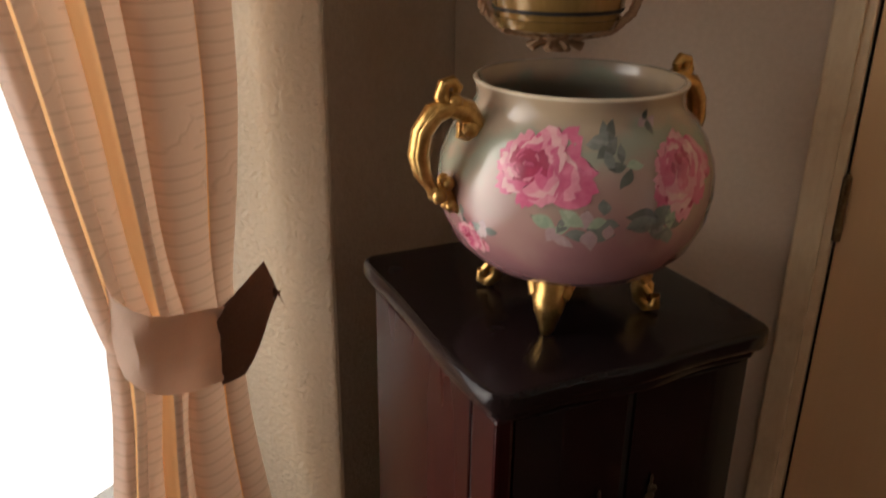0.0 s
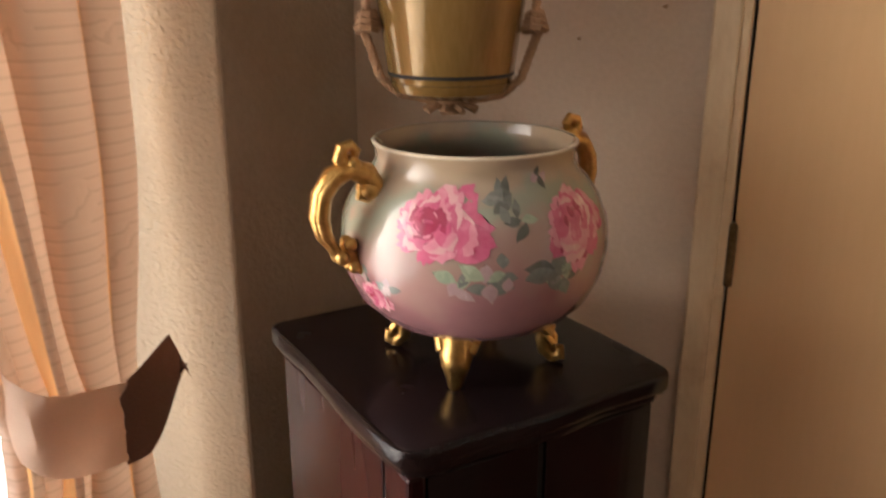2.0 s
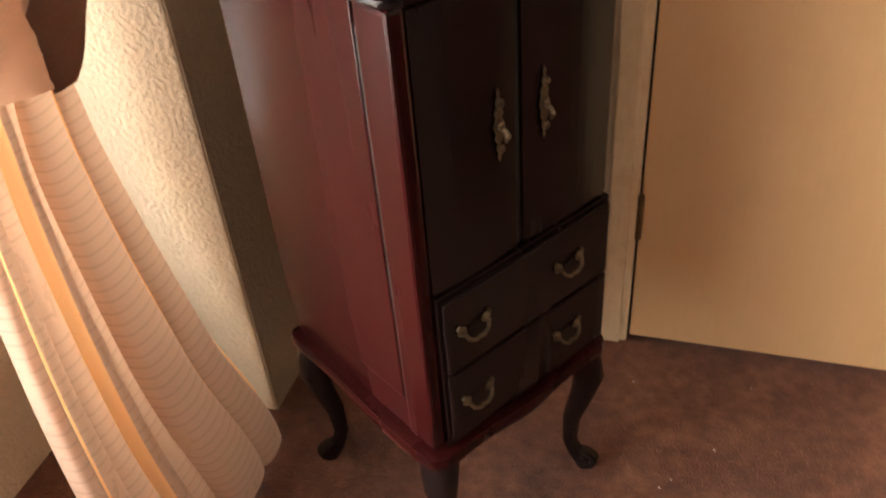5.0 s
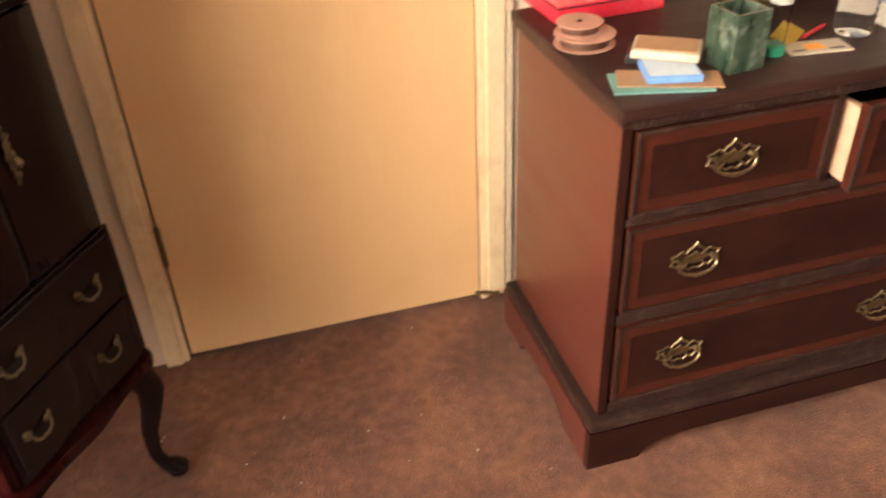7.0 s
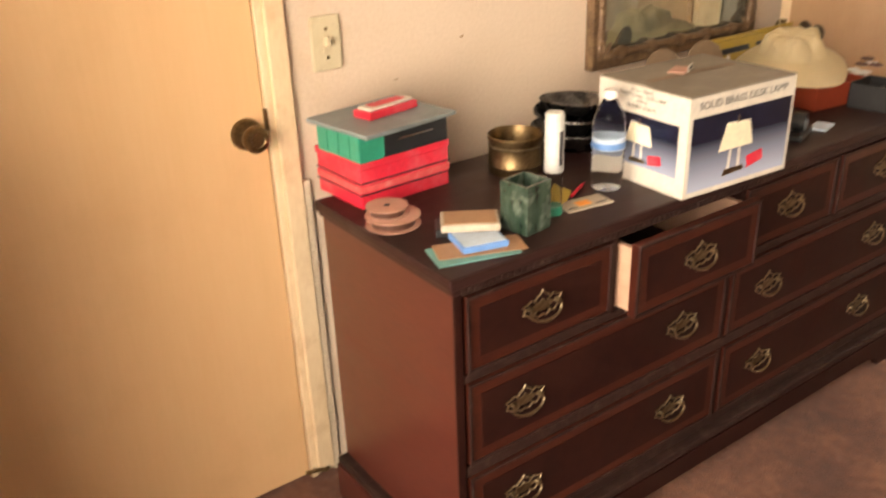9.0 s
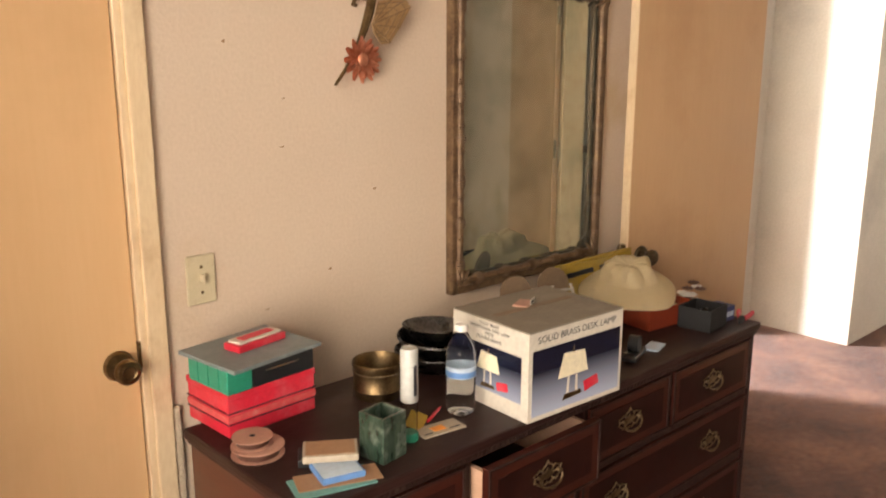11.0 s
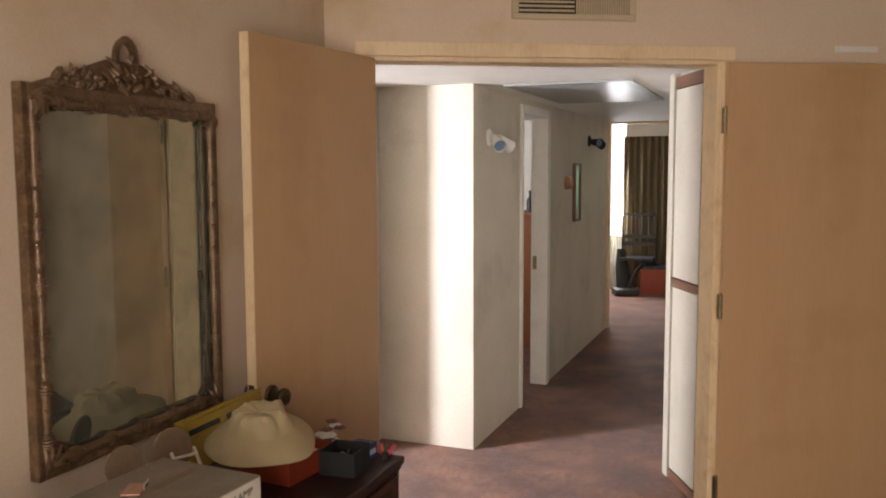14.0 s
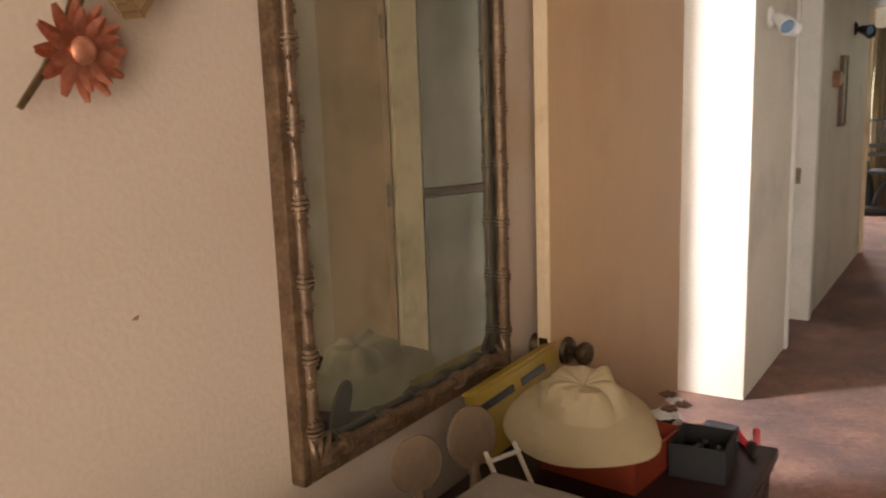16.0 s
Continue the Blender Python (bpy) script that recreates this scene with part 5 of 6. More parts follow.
world_part("twig", tube([(1.361, -0.035, 1.805), (1.364, -0.037, 1.775), (1.374, -0.038, 1.730), (1.364, -0.038, 1.695), (1.348, -0.038, 1.655), (1.330, -0.036, 1.615), (1.295, -0.032, 1.560), (1.263, -0.028, 1.519)], [0.005, 0.007, 0.012, 0.012, 0.010, 0.007, 0.005, 0.004], 8), DARKBRASS, bf, "dark bronze twig", True)
world_part("bracket", tube([(1.364, -0.034, 1.727), (1.345, -0.03, 1.729), (1.334, -0.02, 1.726), (1.334, -0.012, 1.714), (1.350, -0.002, 1.713)], 0.005, 8), DARKBRASS, bf, smooth=True)


def wing(cx, cz, pts, lean):
    """A thin butterfly wing about its root in x and z, standing out from the wall by lean, with raised ribs as pieces of their own."""
    bm = bmesh.new()
    n = len(pts)
    root = bm.verts.new((cx, -0.045, cz))
    rows = []
    for k in (0.35, 0.7, 1.0):
        rows.append([bm.verts.new((cx + x * k, -0.045 + lean * k * math.hypot(x, z) + 0.002 * math.sin(9 * k + i), cz + z * k)) for i, (x, z) in enumerate(pts)])
    ends = [(tuple(rows[1][i].co + Vector((0, -0.002, 0))), tuple(rows[2][i].co + Vector((0, -0.002, 0)))) for i in range(n)]
    for i in range(n - 1):
        bm.faces.new((root, rows[0][i], rows[0][i + 1]))
        for a, b in zip(rows, rows[1:]):
            bm.faces.new((a[i], a[i + 1], b[i + 1], b[i]))
    bmesh.ops.solidify(bm, geom=bm.faces[:], thickness=0.0012)
    w = world_part("wing", bm, GILT_WIRE, bf, "ribbed gilt butterfly wing", True)
    o = bf.matrix_basis.translation
    ribs = [tube([(cx, -0.047, cz), p, q], 0.0014, 5) for p, q in ends]
    ribs += [tube([(cx + x * k, -0.048 + lean * k * math.hypot(x, z), cz + z * k) for x, z in pts], 0.0012, 5) for k in (0.45, 0.65, 0.85)]
    for rib in ribs:
        bmesh.ops.translate(rib, vec=-o, verts=rib.verts[:])
        part("rib", rib, GILT_RIB, w, smooth=True)


W1 = [(-0.002, 0.032), (0.014, 0.069), (0.040, 0.102), (0.056, 0.090), (0.060, 0.056), (0.080, 0.020), (0.086, -0.011), (0.067, -0.032), (0.034, -0.031), (0.013, -0.016)]
wing(1.393, 1.809, W1, -0.12)
W2 = [(0.017, 0.057), (0.056, 0.064), (0.099, 0.066), (0.116, 0.046), (0.085, -0.006), (0.053, -0.045), (0.024, -0.048), (0.006, -0.025)]
wing(1.365, 1.665, W2, -0.12)
world_part("butterfly_body", tube([(1.342, -0.050, 1.846), (1.366, -0.050, 1.826), (1.390, -0.050, 1.806), (1.402, -0.049, 1.790), (1.408, -0.047, 1.774), (1.418, -0.044, 1.742)], [0.006, 0.009, 0.011, 0.009, 0.004, 0.002], 8), DARKBRASS, bf, "dark bronze butterfly body", True)
world_part("antenna", tube([(1.386, -0.052, 1.815), (1.376, -0.054, 1.832), (1.371, -0.055, 1.842)], 0.003, 6), DARKBRASS, bf, smooth=True)
FX, FZ = 1.331, 1.580
for layer, (cnt, ln, y) in enumerate(((12, 0.058, -0.040), (10, 0.046, -0.048))):
    for i in range(cnt):
        a = 2 * math.pi * (i + 0.5 * layer) / cnt
        c, s = math.cos(a), math.sin(a)
        pb = bmesh.new()
        rows = []
        for k in range(6):
            u = k / 5
            w = 0.0095 * math.sin(math.pi * (0.12 + 0.80 * u)) ** 0.7
            cup = 0.010 * u * u
            rows.append([pb.verts.new((FX + ln * u * c - v * w * s, y - 0.004 - cup + 0.003 * abs(v), FZ + ln * u * s + v * w * c)) for v in (-1, 0, 1)])
        for p, q in zip(rows, rows[1:]):
            for j in range(2):
                pb.faces.new((p[j], p[j + 1], q[j + 1], q[j]))
        bmesh.ops.solidify(pb, geom=pb.faces[:], thickness=0.001)
        world_part("petal", pb, COPPER, bf, smooth=True)
world_part("flower_centre", lathe([(0, 0), (0.016, 0.0), (0.016, 0.005), (0.010, 0.010), (0, 0.011)], 14, m=Matrix.Translation((FX, -0.050, FZ)) @ Matrix.Rotation(radians(90), 4, "X")), COPPER, bf, smooth=True)

# -- things on the dresser --
TOP = 0.790


def plain(name, c, rough=0.5, metal=0.0, var=0.12, bump=0.06, **k):
    return surface(name, tuple(v * (1 - var) for v in c), tuple(min(v * (1 + var), 1) for v in c), rough, metal, scale=14, grain=90, bump=bump, **k)


RED = plain("red_card", (0.62, 0.022, 0.045), 0.45, spot=(0.55, 0.25, 0.25), spot_amount=0.35, spot_scale=14)
BLACKP = plain("black_plastic", (0.016, 0.017, 0.018), 0.35)
GREEN = plain("green_plastic", (0.02, 0.26, 0.16), 0.35)
GREYCARD = plain("slate_grey_card", (0.17, 0.20, 0.20), 0.5, spot=(0.3, 0.31, 0.3), spot_amount=0.4, spot_scale=9)
REDBAND = plain("faded_red_print", (0.60, 0.085, 0.085), 0.5, spot=(0.62, 0.28, 0.25), spot_amount=0.6, spot_scale=60)
PINKCARD = plain("pink_spool_card", (0.46, 0.25, 0.18), 0.6)
RIBBON = plain("copper_ribbon", (0.10, 0.045, 0.03), 0.35, 0.3)
CREAM = plain("cream_card", (0.590, 0.549, 0.459), 0.55, spot=(0.55, 0.47, 0.36), spot_amount=0.4, spot_scale=12)
OLDCARD = plain("worn_grey_tan_card", (0.40, 0.345, 0.26), 0.5, spot=(0.24, 0.18, 0.12), spot_amount=0.5, spot_scale=20)
SMOKE = plain("grey_printed_sleeve", (0.50, 0.51, 0.47), 0.4)
TEAL = plain("teal_paper", (0.12, 0.30, 0.27), 0.6)
TAN = plain("tan_printed_paper", (0.34, 0.19, 0.10), 0.6)
BLUE = plain("sky_blue_card", (0.11, 0.25, 0.52), 0.5)
PALEBLUE = plain("pale_blue_label", (0.45, 0.56, 0.66), 0.45)
MARBLE = surface("green_marble", (0.012, 0.028, 0.018), (0.055, 0.085, 0.06), 0.25, scale=22, grain=70, bump=0.05, stretch=(1, 1, 0.4), spot=(0.30, 0.34, 0.29), spot_amount=0.5, spot_scale=26, coat=0.3)
ORANGE = plain("orange_sticker", (0.80, 0.30, 0.04), 0.5)
YELLOW = plain("yellow_plastic", (0.40, 0.27, 0.03), 0.5)
INK = plain("black_print", (0.02, 0.02, 0.025), 0.5)
PEWTER = surface("tarnished_silver_plate", (0.05, 0.05, 0.05), (0.19, 0.18, 0.17), 0.28, 1.0, scale=24, grain=120, bump=0.5, dist=0.002)
TERRACOTTA = plain("terracotta_plastic", (0.24, 0.036, 0.014), 0.5)
STRAW = surface("cream_cotton_canvas", (0.86, 0.72, 0.44), (0.92, 0.79, 0.52), 0.85, scale=14, grain=320, bump=0.6, dist=0.0015, spot=(0.5, 0.4, 0.25), spot_amount=0.35, spot_scale=12)
PALEWOOD = plain("pale_worn_wood", (0.20, 0.135, 0.08), 0.6, spot=(0.13, 0.085, 0.05), spot_amount=0.5, spot_scale=18)
DARKGREY = plain("dark_grey_plastic", (0.009, 0.0095, 0.010), 0.75)
NAVY = plain("navy_printed_card", (0.015, 0.03, 0.12), 0.4)
CHROME = plain("chrome", (0.62, 0.62, 0.62), 0.15, 1.0)
CLEAR, _t, _b = principled("clear_plastic")
_b.inputs["Transmission Weight"].default_value, _b.inputs["Roughness"].default_value, _b.inputs["IOR"].default_value = 1.0, 0.03, 1.12
_b.inputs["Base Color"].default_value = (0.93, 0.95, 0.96, 1)


def writing(text, size, mat, m, parent, extrude=0.0002, width=None):
    """Printed words as a flat mesh part."""
    c = bpy.data.curves.new("printed_text", "FONT")
    c.body, c.size, c.align_x, c.align_y, c.extrude = text, size, "CENTER", "CENTER", extrude
    tmp = new("printed_text", c)
    bpy.context.view_layer.update()
    me = bpy.data.meshes.new_from_object(tmp.evaluated_get(bpy.context.evaluated_depsgraph_get()))
    bpy.data.objects.remove(tmp)
    if width:
        xs = [v.co.x for v in me.vertices]
        k = width / (max(xs) - min(xs))
        for v in me.vertices:
            v.co.x *= k
    me.materials.clear()
    me.materials.append(mat)
    ob = new("printed_text", me)
    ob.parent, ob.matrix_local = parent, m
    return ob


# red gift box, cassette case, grey board and small red case in one pile
M = pose(0.932, -0.135, TOP, 0, 0, 3) @ Matrix.Diagonal((0.93, 0.93, 0.97, 1))
b = thing("red_box", "bright red cardboard box with thin black stripes", "box", M)
part("body", boxes((-0.122, 0.122, -0.090, 0.090, 0, 0.088), bevel=0.003), RED, b)
part("lid", boxes((-0.125, 0.125, -0.093, 0.093, 0.088, 0.104), bevel=0.003), RED, b)
for z in (0.030, 0.056):
    part("stripe", boxes((-0.1245, 0.1245, -0.0925, 0.0925, z, z + 0.0022)), INK, b, "thin black stripe")
part("dotted_band", boxes((-0.1238, 0.1238, -0.0918, 0.0918, 0.036, 0.050)), REDBAND, b, "faded red patterned band")
b = thing("cassette_case", "green and black plastic cassette case in the pile", "case", pose(0.930, -0.150, TOP + 0.1015, 0, 0, 5))
part("tray", boxes((-0.055, 0.112, -0.075, 0.075, 0, 0.056), bevel=0.003), BLACKP, b, "black plastic tray")
part("end_cap", boxes((-0.118, -0.0555, -0.076, 0.076, 0, 0.058), bevel=0.003), GREEN, b, "green plastic end")
for y in (-0.040, 0.0, 0.040):
    part("rib", boxes((-0.1195, -0.117, y - 0.004, y + 0.004, 0.006, 0.052)), GREEN, b)
part("label_strip", boxes((-0.02, 0.07, -0.0765, -0.0752, 0.030, 0.034)), CHROME, b, "silver label strip")
solo("grey_board", boxes((-0.120, 0.120, -0.100, 0.100, 0, 0.009), bevel=0.002), GREYCARD, "slate-grey board lying on the cassette case", "board", pose(0.921, -0.158, TOP + 0.160, 0, 0, 8))
b = thing("small_red_case", "small red case with clear lid on grey board", "case", pose(0.937, -0.152, TOP + 0.1695, 0, 0, 11))
part("base", boxes((-0.068, 0.068, -0.026, 0.026, 0, 0.016), bevel=0.003), RED, b)
part("lid", boxes((-0.060, 0.060, -0.020, 0.020, 0.0162, 0.022), bevel=0.002), CREAM, b, "pale worn lid")
part("window", boxes((-0.045, 0.045, -0.012, 0.012, 0.0222, 0.0235)), RED, b)

# ribbon spools


def spool(name, r, h, m, label):
    s = thing(name, label, "ribbon spool", m, "ribbon spools")
    part("flange", lathe([(0.006, 0), (r, 0), (r, 0.0015), (0.006, 0.0015)], 36), PINKCARD, s, smooth=True)
    part("flange", lathe([(0.006, h - 0.0015), (r, h - 0.0015), (r, h), (0.006, h)], 36), PINKCARD, s, smooth=True)
    part("ribbon", lathe([(r * 0.80, 0.0016), (r * 0.82, h * 0.5), (r * 0.80, h - 0.0016)], 36), RIBBON, s, "wound copper-brown ribbon", True)
    part("hub", lathe([(0.0065, -0.0), (0.0065, h + 0.0004), (0.0045, h + 0.0004), (0.0045, 0)], 14), BLACKP, s, smooth=True)


spool("ribbon_spool", 0.055, 0.020, pose(0.834, -0.322, TOP, 0, 0, 0), "large ribbon spool with pink card flanges")
spool("ribbon_spool", 0.042, 0.017, pose(0.828, -0.312, TOP + 0.0206, 0, 0, 30), "smaller ribbon spool stacked on another spool")

# booklets, cards
b = thing("cigarette_case", "worn cream flat case leaning on a black box", "case", pose(0.918, -0.452, TOP, 0, 0, -34))
part("black_box", boxes((-0.060, 0.030, -0.020, 0.040, 0, 0.016), bevel=0.002), BLACKP, b, "small black box")
part("support", boxes((-0.030, 0.0, -0.036, -0.021, 0, 0.018), bevel=0.002), OLDCARD, b)
part("case", boxes((-0.050, 0.060, -0.042, 0.030, 0.019, 0.034), bevel=0.003), OLDCARD, b, "cream case with worn brown lid")
part("lid_panel", boxes((-0.044, 0.054, -0.036, 0.025, 0.0342, 0.0355)), TAN, b, "faded brown panel")
solo("teal_paper", boxes((-0.080, 0.078, -0.040, 0.040, 0, 0.0022)), TEAL, "teal folded paper under other cards", "paper", pose(0.876, -0.526, TOP, 0, 0, -16))
solo("printed_card", boxes((-0.080, 0.085, -0.032, 0.032, 0, 0.0016)), TAN, "tan printed card lying on teal paper", "card", pose(0.889, -0.522, TOP + 0.0026, 0, 0, -22))
b = thing("blue_card_box", "flat sky-blue card box on printed cards", "box", pose(0.901, -0.507, TOP + 0.0046, 0, 0, -15))
part("box", boxes((-0.044, 0.044, -0.040, 0.040, 0, 0.012), bevel=0.002), BLUE, b)
part("label", boxes((-0.040, 0.040, -0.036, 0.036, 0.0122, 0.0130)), PALEBLUE, b, "pale blue label")

# marble holder, glue stick, tin, bowls, bottle
b = thing("marble_holder", "square green marble candle holder with open top", "candle holder", pose(1.019, -0.503, TOP, 0, 0, 8))
q, w = 0.034, 0.006
part("block", boxes((-q, q, -q, -q + w, 0, 0.098), (-q, q, q - w, q, 0, 0.098), (-q, -q + w, -q + w, q - w, 0, 0.098), (q - w, q, -q + w, q - w, 0, 0.098), (-q + w, q - w, -q + w, q - w, 0, 0.02), bevel=0.0012), MARBLE, b)
b = thing("glue_tube", "clear and white plastic tube with green cap standing", "tube", pose(1.107, -0.484, TOP) @ Matrix.Diagonal((1.03, 1.03, 1.04, 1)))
part("cap", lathe([(0, 0), (0.0185, 0), (0.0185, 0.014), (0.016, 0.017), (0, 0.017)], 24), GREEN, b, "green cap", True)
part("barrel", lathe([(0.0155, 0.017), (0.0165, 0.03), (0.0170, 0.085), (0.0155, 0.085), (0.015, 0.03), (0.014, 0.018)], 24), CLEAR, b, "clear barrel", True)
part("sleeve", lathe([(0.0178, 0.085), (0.0185, 0.088), (0.0185, 0.193), (0.0165, 0.198), (0, 0.198)], 24), SMOKE, b, "white printed sleeve", True)
part("print_bar", boxes((-0.004, 0.004, -0.0190, -0.0184, 0.10, 0.165)), INK, b, "black printed lettering bar")
b = thing("brass_tin", "open tarnished brass tin on the dresser", "tin", pose(1.213, -0.242, TOP) @ Matrix.Scale(0.95, 4))
part("wall", lathe([(0, 0), (0.061, 0), (0.063, 0.004), (0.063, 0.020), (0.0645, 0.022), (0.063, 0.024), (0.063, 0.078), (0.0655, 0.082), (0.0655, 0.090), (0.0635, 0.092), (0.0615, 0.088), (0.061, 0.008), (0, 0.006)], 40), DARKBRASS, b, smooth=True)
part("bead", lathe([(0.0632, 0.066), (0.0648, 0.068), (0.0632, 0.070)], 40), BRASS, b, smooth=True)
bm = bmesh.new()
for i in range(7):
    a = i * 0.9
    lathe([(0, -0.012), (0.010, -0.006), (0.012, 0), (0.009, 0.008), (0, 0.011)], 8, bm, Matrix.Translation((0.034 * math.cos(a), 0.034 * math.sin(a), 0.028 + 0.01 * (i % 3))))
part("contents", bm, CHROME, b, "small glinting trinkets", True)


def bowl(name, r, h, m, label):
    s = thing(name, label, "bowl", m, "stacked bowls")
    n = 48
    prof = [(0, 0), (r * 0.55, 0), (r * 0.62, 0.006), (r * 0.82, h * 0.45), (r * 0.94, h * 0.85), (r, h), (r * 0.985, h + 0.003), (r * 0.92, h * 0.86), (r * 0.78, h * 0.46), (r * 0.55, 0.010), (0, 0.008)]
    part("shell", lathe(prof, n), PEWTER, s, smooth=True)
    rb = bmesh.new()
    for i in range(48):
        a = 2 * math.pi * i / 48
        lathe([(0, -0.005), (0.005, 0), (0, 0.005)], 6, rb, Matrix.Translation((r * math.cos(a), r * math.sin(a), h)))
    part("beaded_rim", rb, PEWTER, s, "beaded rim", True)


bowl("silver_bowl", 0.108, 0.050, pose(1.438, -0.205, TOP), "tarnished silver bowl with beaded rim")
bowl("silver_bowl", 0.100, 0.055, pose(1.440, -0.202, TOP + 0.035, 3, -3), "dark tarnished silver bowl nested in another")
bowl("silver_bowl", 0.088, 0.045, pose(1.442, -0.200, TOP + 0.068, -2, 4), "small embossed tarnished silver bowl on top")
wb = thing("water_bottle", "half-full clear plastic water bottle with blue label", "bottle", pose(1.290, -0.451, TOP) @ Matrix.Diagonal((1.05, 1.05, 0.97, 1)))
prof = [(0, 0.006), (0.014, 0.004), (0.027, 0.0), (0.0315, 0.006), (0.0325, 0.016)]
for i in range(7):
    z = 0.022 + i * 0.012
    prof += [(0.0325, z), (0.0305, z + 0.006)]
prof += [(0.0325, 0.108), (0.0325, 0.146), (0.031, 0.158), (0.025, 0.176), (0.016, 0.192), (0.0125, 0.198), (0.0125, 0.205)]
part("bottle_wall", lathe(prof, 36), CLEAR, wb, smooth=True)
part("label", lathe([(0.0330, 0.092), (0.0334, 0.094), (0.0334, 0.116), (0.0330, 0.118)], 36), PALEBLUE, wb, "blue and white wrap label", True)
part("label_bar", lathe([(0.0336, 0.094), (0.0337, 0.096), (0.0337, 0.106), (0.0336, 0.108)], 36), BLUE, wb, "blue label band", True)
part("cap", lathe([(0.0128, 0.200), (0.0145, 0.201), (0.0145, 0.214), (0.013, 0.216), (0, 0.216)], 24), WHITE, wb, "white screw cap", True)

# flat packet with orange sticker and scissors
b = thing("seed_packet", "tan paper packet with orange sticker beside bottle", "packet", pose(1.187, -0.490, TOP, 0, 0, -8))
part("paper", boxes((-0.055, 0.055, -0.026, 0.026, 0, 0.003)), OLDCARD, b)
part("sticker", boxes((-0.020, 0.012, -0.012, 0.010, 0.0032, 0.0042)), ORANGE, b)
part("print_bar", boxes((-0.048, -0.026, -0.016, -0.012, 0.0032, 0.004)), INK, b)
part("print_bar", boxes((0.018, 0.046, -0.016, -0.012, 0.0032, 0.004)), INK, b)
solo("yellow_envelope", boxes((-0.035, 0.03, -0.02, 0.02, 0, 0.002)), YELLOW, "creased yellow envelope leaning on the tube", "envelope", pose(1.166, -0.438, TOP + 0.010, 20, -8, 35))
solo("red_pencil", tube([(0, 0, 0), (0.07, 0.01, 0.0), (0.085, 0.012, 0)], [0.0038, 0.0038, 0.0008], 6), RED, "short red pencil lying beside the bottle", "pencil", pose(1.191, -0.449, TOP + 0.004, 0, 0, 20), smooth=True)

# desk lamp carton
M = pose(1.346, -0.606, TOP, 0, 0, -3.5)
lb = thing("lamp_carton", "cream desk lamp carton printed with lamp photographs", "carton", M)
LW, LD, LH = 0.318, 0.258, 0.212
part("carton", boxes((0, LW, 0, LD, 0, LH - 0.004), bevel=0.002), CREAM, lb)
# Top face has its own darker grey, standing for weaker light on it.
part("top_flap", boxes((0.0005, LW - 0.0005, 0.0005, LD - 0.0005, LH - 0.0038, LH), bevel=0.0015), plain("dimmed_grey_card", (0.22, 0.185, 0.14), 0.7, spot=(0.30, 0.26, 0.20), spot_amount=0.5, spot_scale=14), lb, "carton top coloured grey for its weaker light")
NIGHT, _t, _b = principled("printed_night_photo")
_co = _t.nodes.new("ShaderNodeTexCoord")
_sp = _t.nodes.new("ShaderNodeSeparateXYZ")
_rp = _t.nodes.new("ShaderNodeValToRGB")
_mr = _t.nodes.new("ShaderNodeMapRange")
_mr.inputs[1].default_value, _mr.inputs[2].default_value = 0.01, 0.15
_t.links.new(_co.outputs["Object"], _sp.inputs[0])
_t.links.new(_sp.outputs["Z"], _mr.inputs[0])
_t.links.new(_mr.outputs[0], _rp.inputs[0])
_rp.color_ramp.elements[0].color, _rp.color_ramp.elements[1].color = (0.42, 0.47, 0.60, 1), (0.008, 0.009, 0.022, 1)
_rp.color_ramp.elements[1].position = 0.75
_t.links.new(_rp.outputs[0], _b.inputs["Base Color"])
_b.inputs["Roughness"].default_value = 0.25
part("front_print", boxes((0.012, LW - 0.010, -0.0008, -0.0002, 0.012, 0.167)), NIGHT, lb, "dark blue printed photograph")
part("side_print", boxes((-0.0008, -0.0002, 0.022, LD - 0.018, 0.040, 0.150)), NIGHT, lb, "dark blue printed photograph")
LAMPCREAM = plain("printed_lamp_cream", (0.80, 0.73, 0.52), 0.4)


def printed_lamp(x, z, k):
    """The lamp in the printed photograph: shade, two stems, base and red book, flat shapes in x and z."""
    def flat(pts, y):
        bm = prism([(x + a * k, z + c * k) for a, c in pts], 0, 0.0004)
        bmesh.ops.transform(bm, matrix=Matrix.Translation((0, y, 0)) @ Matrix.Rotation(radians(90), 4, "X"), verts=bm.verts[:])
        return bm
    return (("printed_shade", flat([(-0.050, 0.055), (0.050, 0.055), (0.036, 0.108), (-0.032, 0.112)], -0.0010), LAMPCREAM),
            ("printed_stem", flat([(-0.022, 0.012), (-0.014, 0.012), (-0.012, 0.054), (-0.018, 0.054)], -0.0012), CREAM),
            ("printed_stem", flat([(0.008, 0.012), (0.016, 0.012), (0.014, 0.054), (0.008, 0.054)], -0.0012), CREAM),
            ("printed_base", flat([(-0.034, 0.0), (0.030, 0.004), (0.026, 0.014), (-0.028, 0.014)], -0.0014), DARKBRASS),
            ("printed_book", flat([(0.040, 0.004), (0.088, 0.014), (0.082, 0.038), (0.036, 0.030)], -0.0013), RED),
            ("printed_finial", flat([(-0.003, 0.108), (0.003, 0.108), (0.002, 0.124), (-0.002, 0.124)], -0.0011), DARKBRASS))


for nm, bm, mt in printed_lamp(0.145, 0.028, 1.02):
    part(nm, bm, mt, lb)
SIDE = Matrix.Rotation(radians(-90), 4, "Z")
for nm, bm, mt in printed_lamp(-0.130, 0.046, 0.78):
    bmesh.ops.transform(bm, matrix=SIDE, verts=bm.verts[:])
    part(nm, bm, mt, lb)
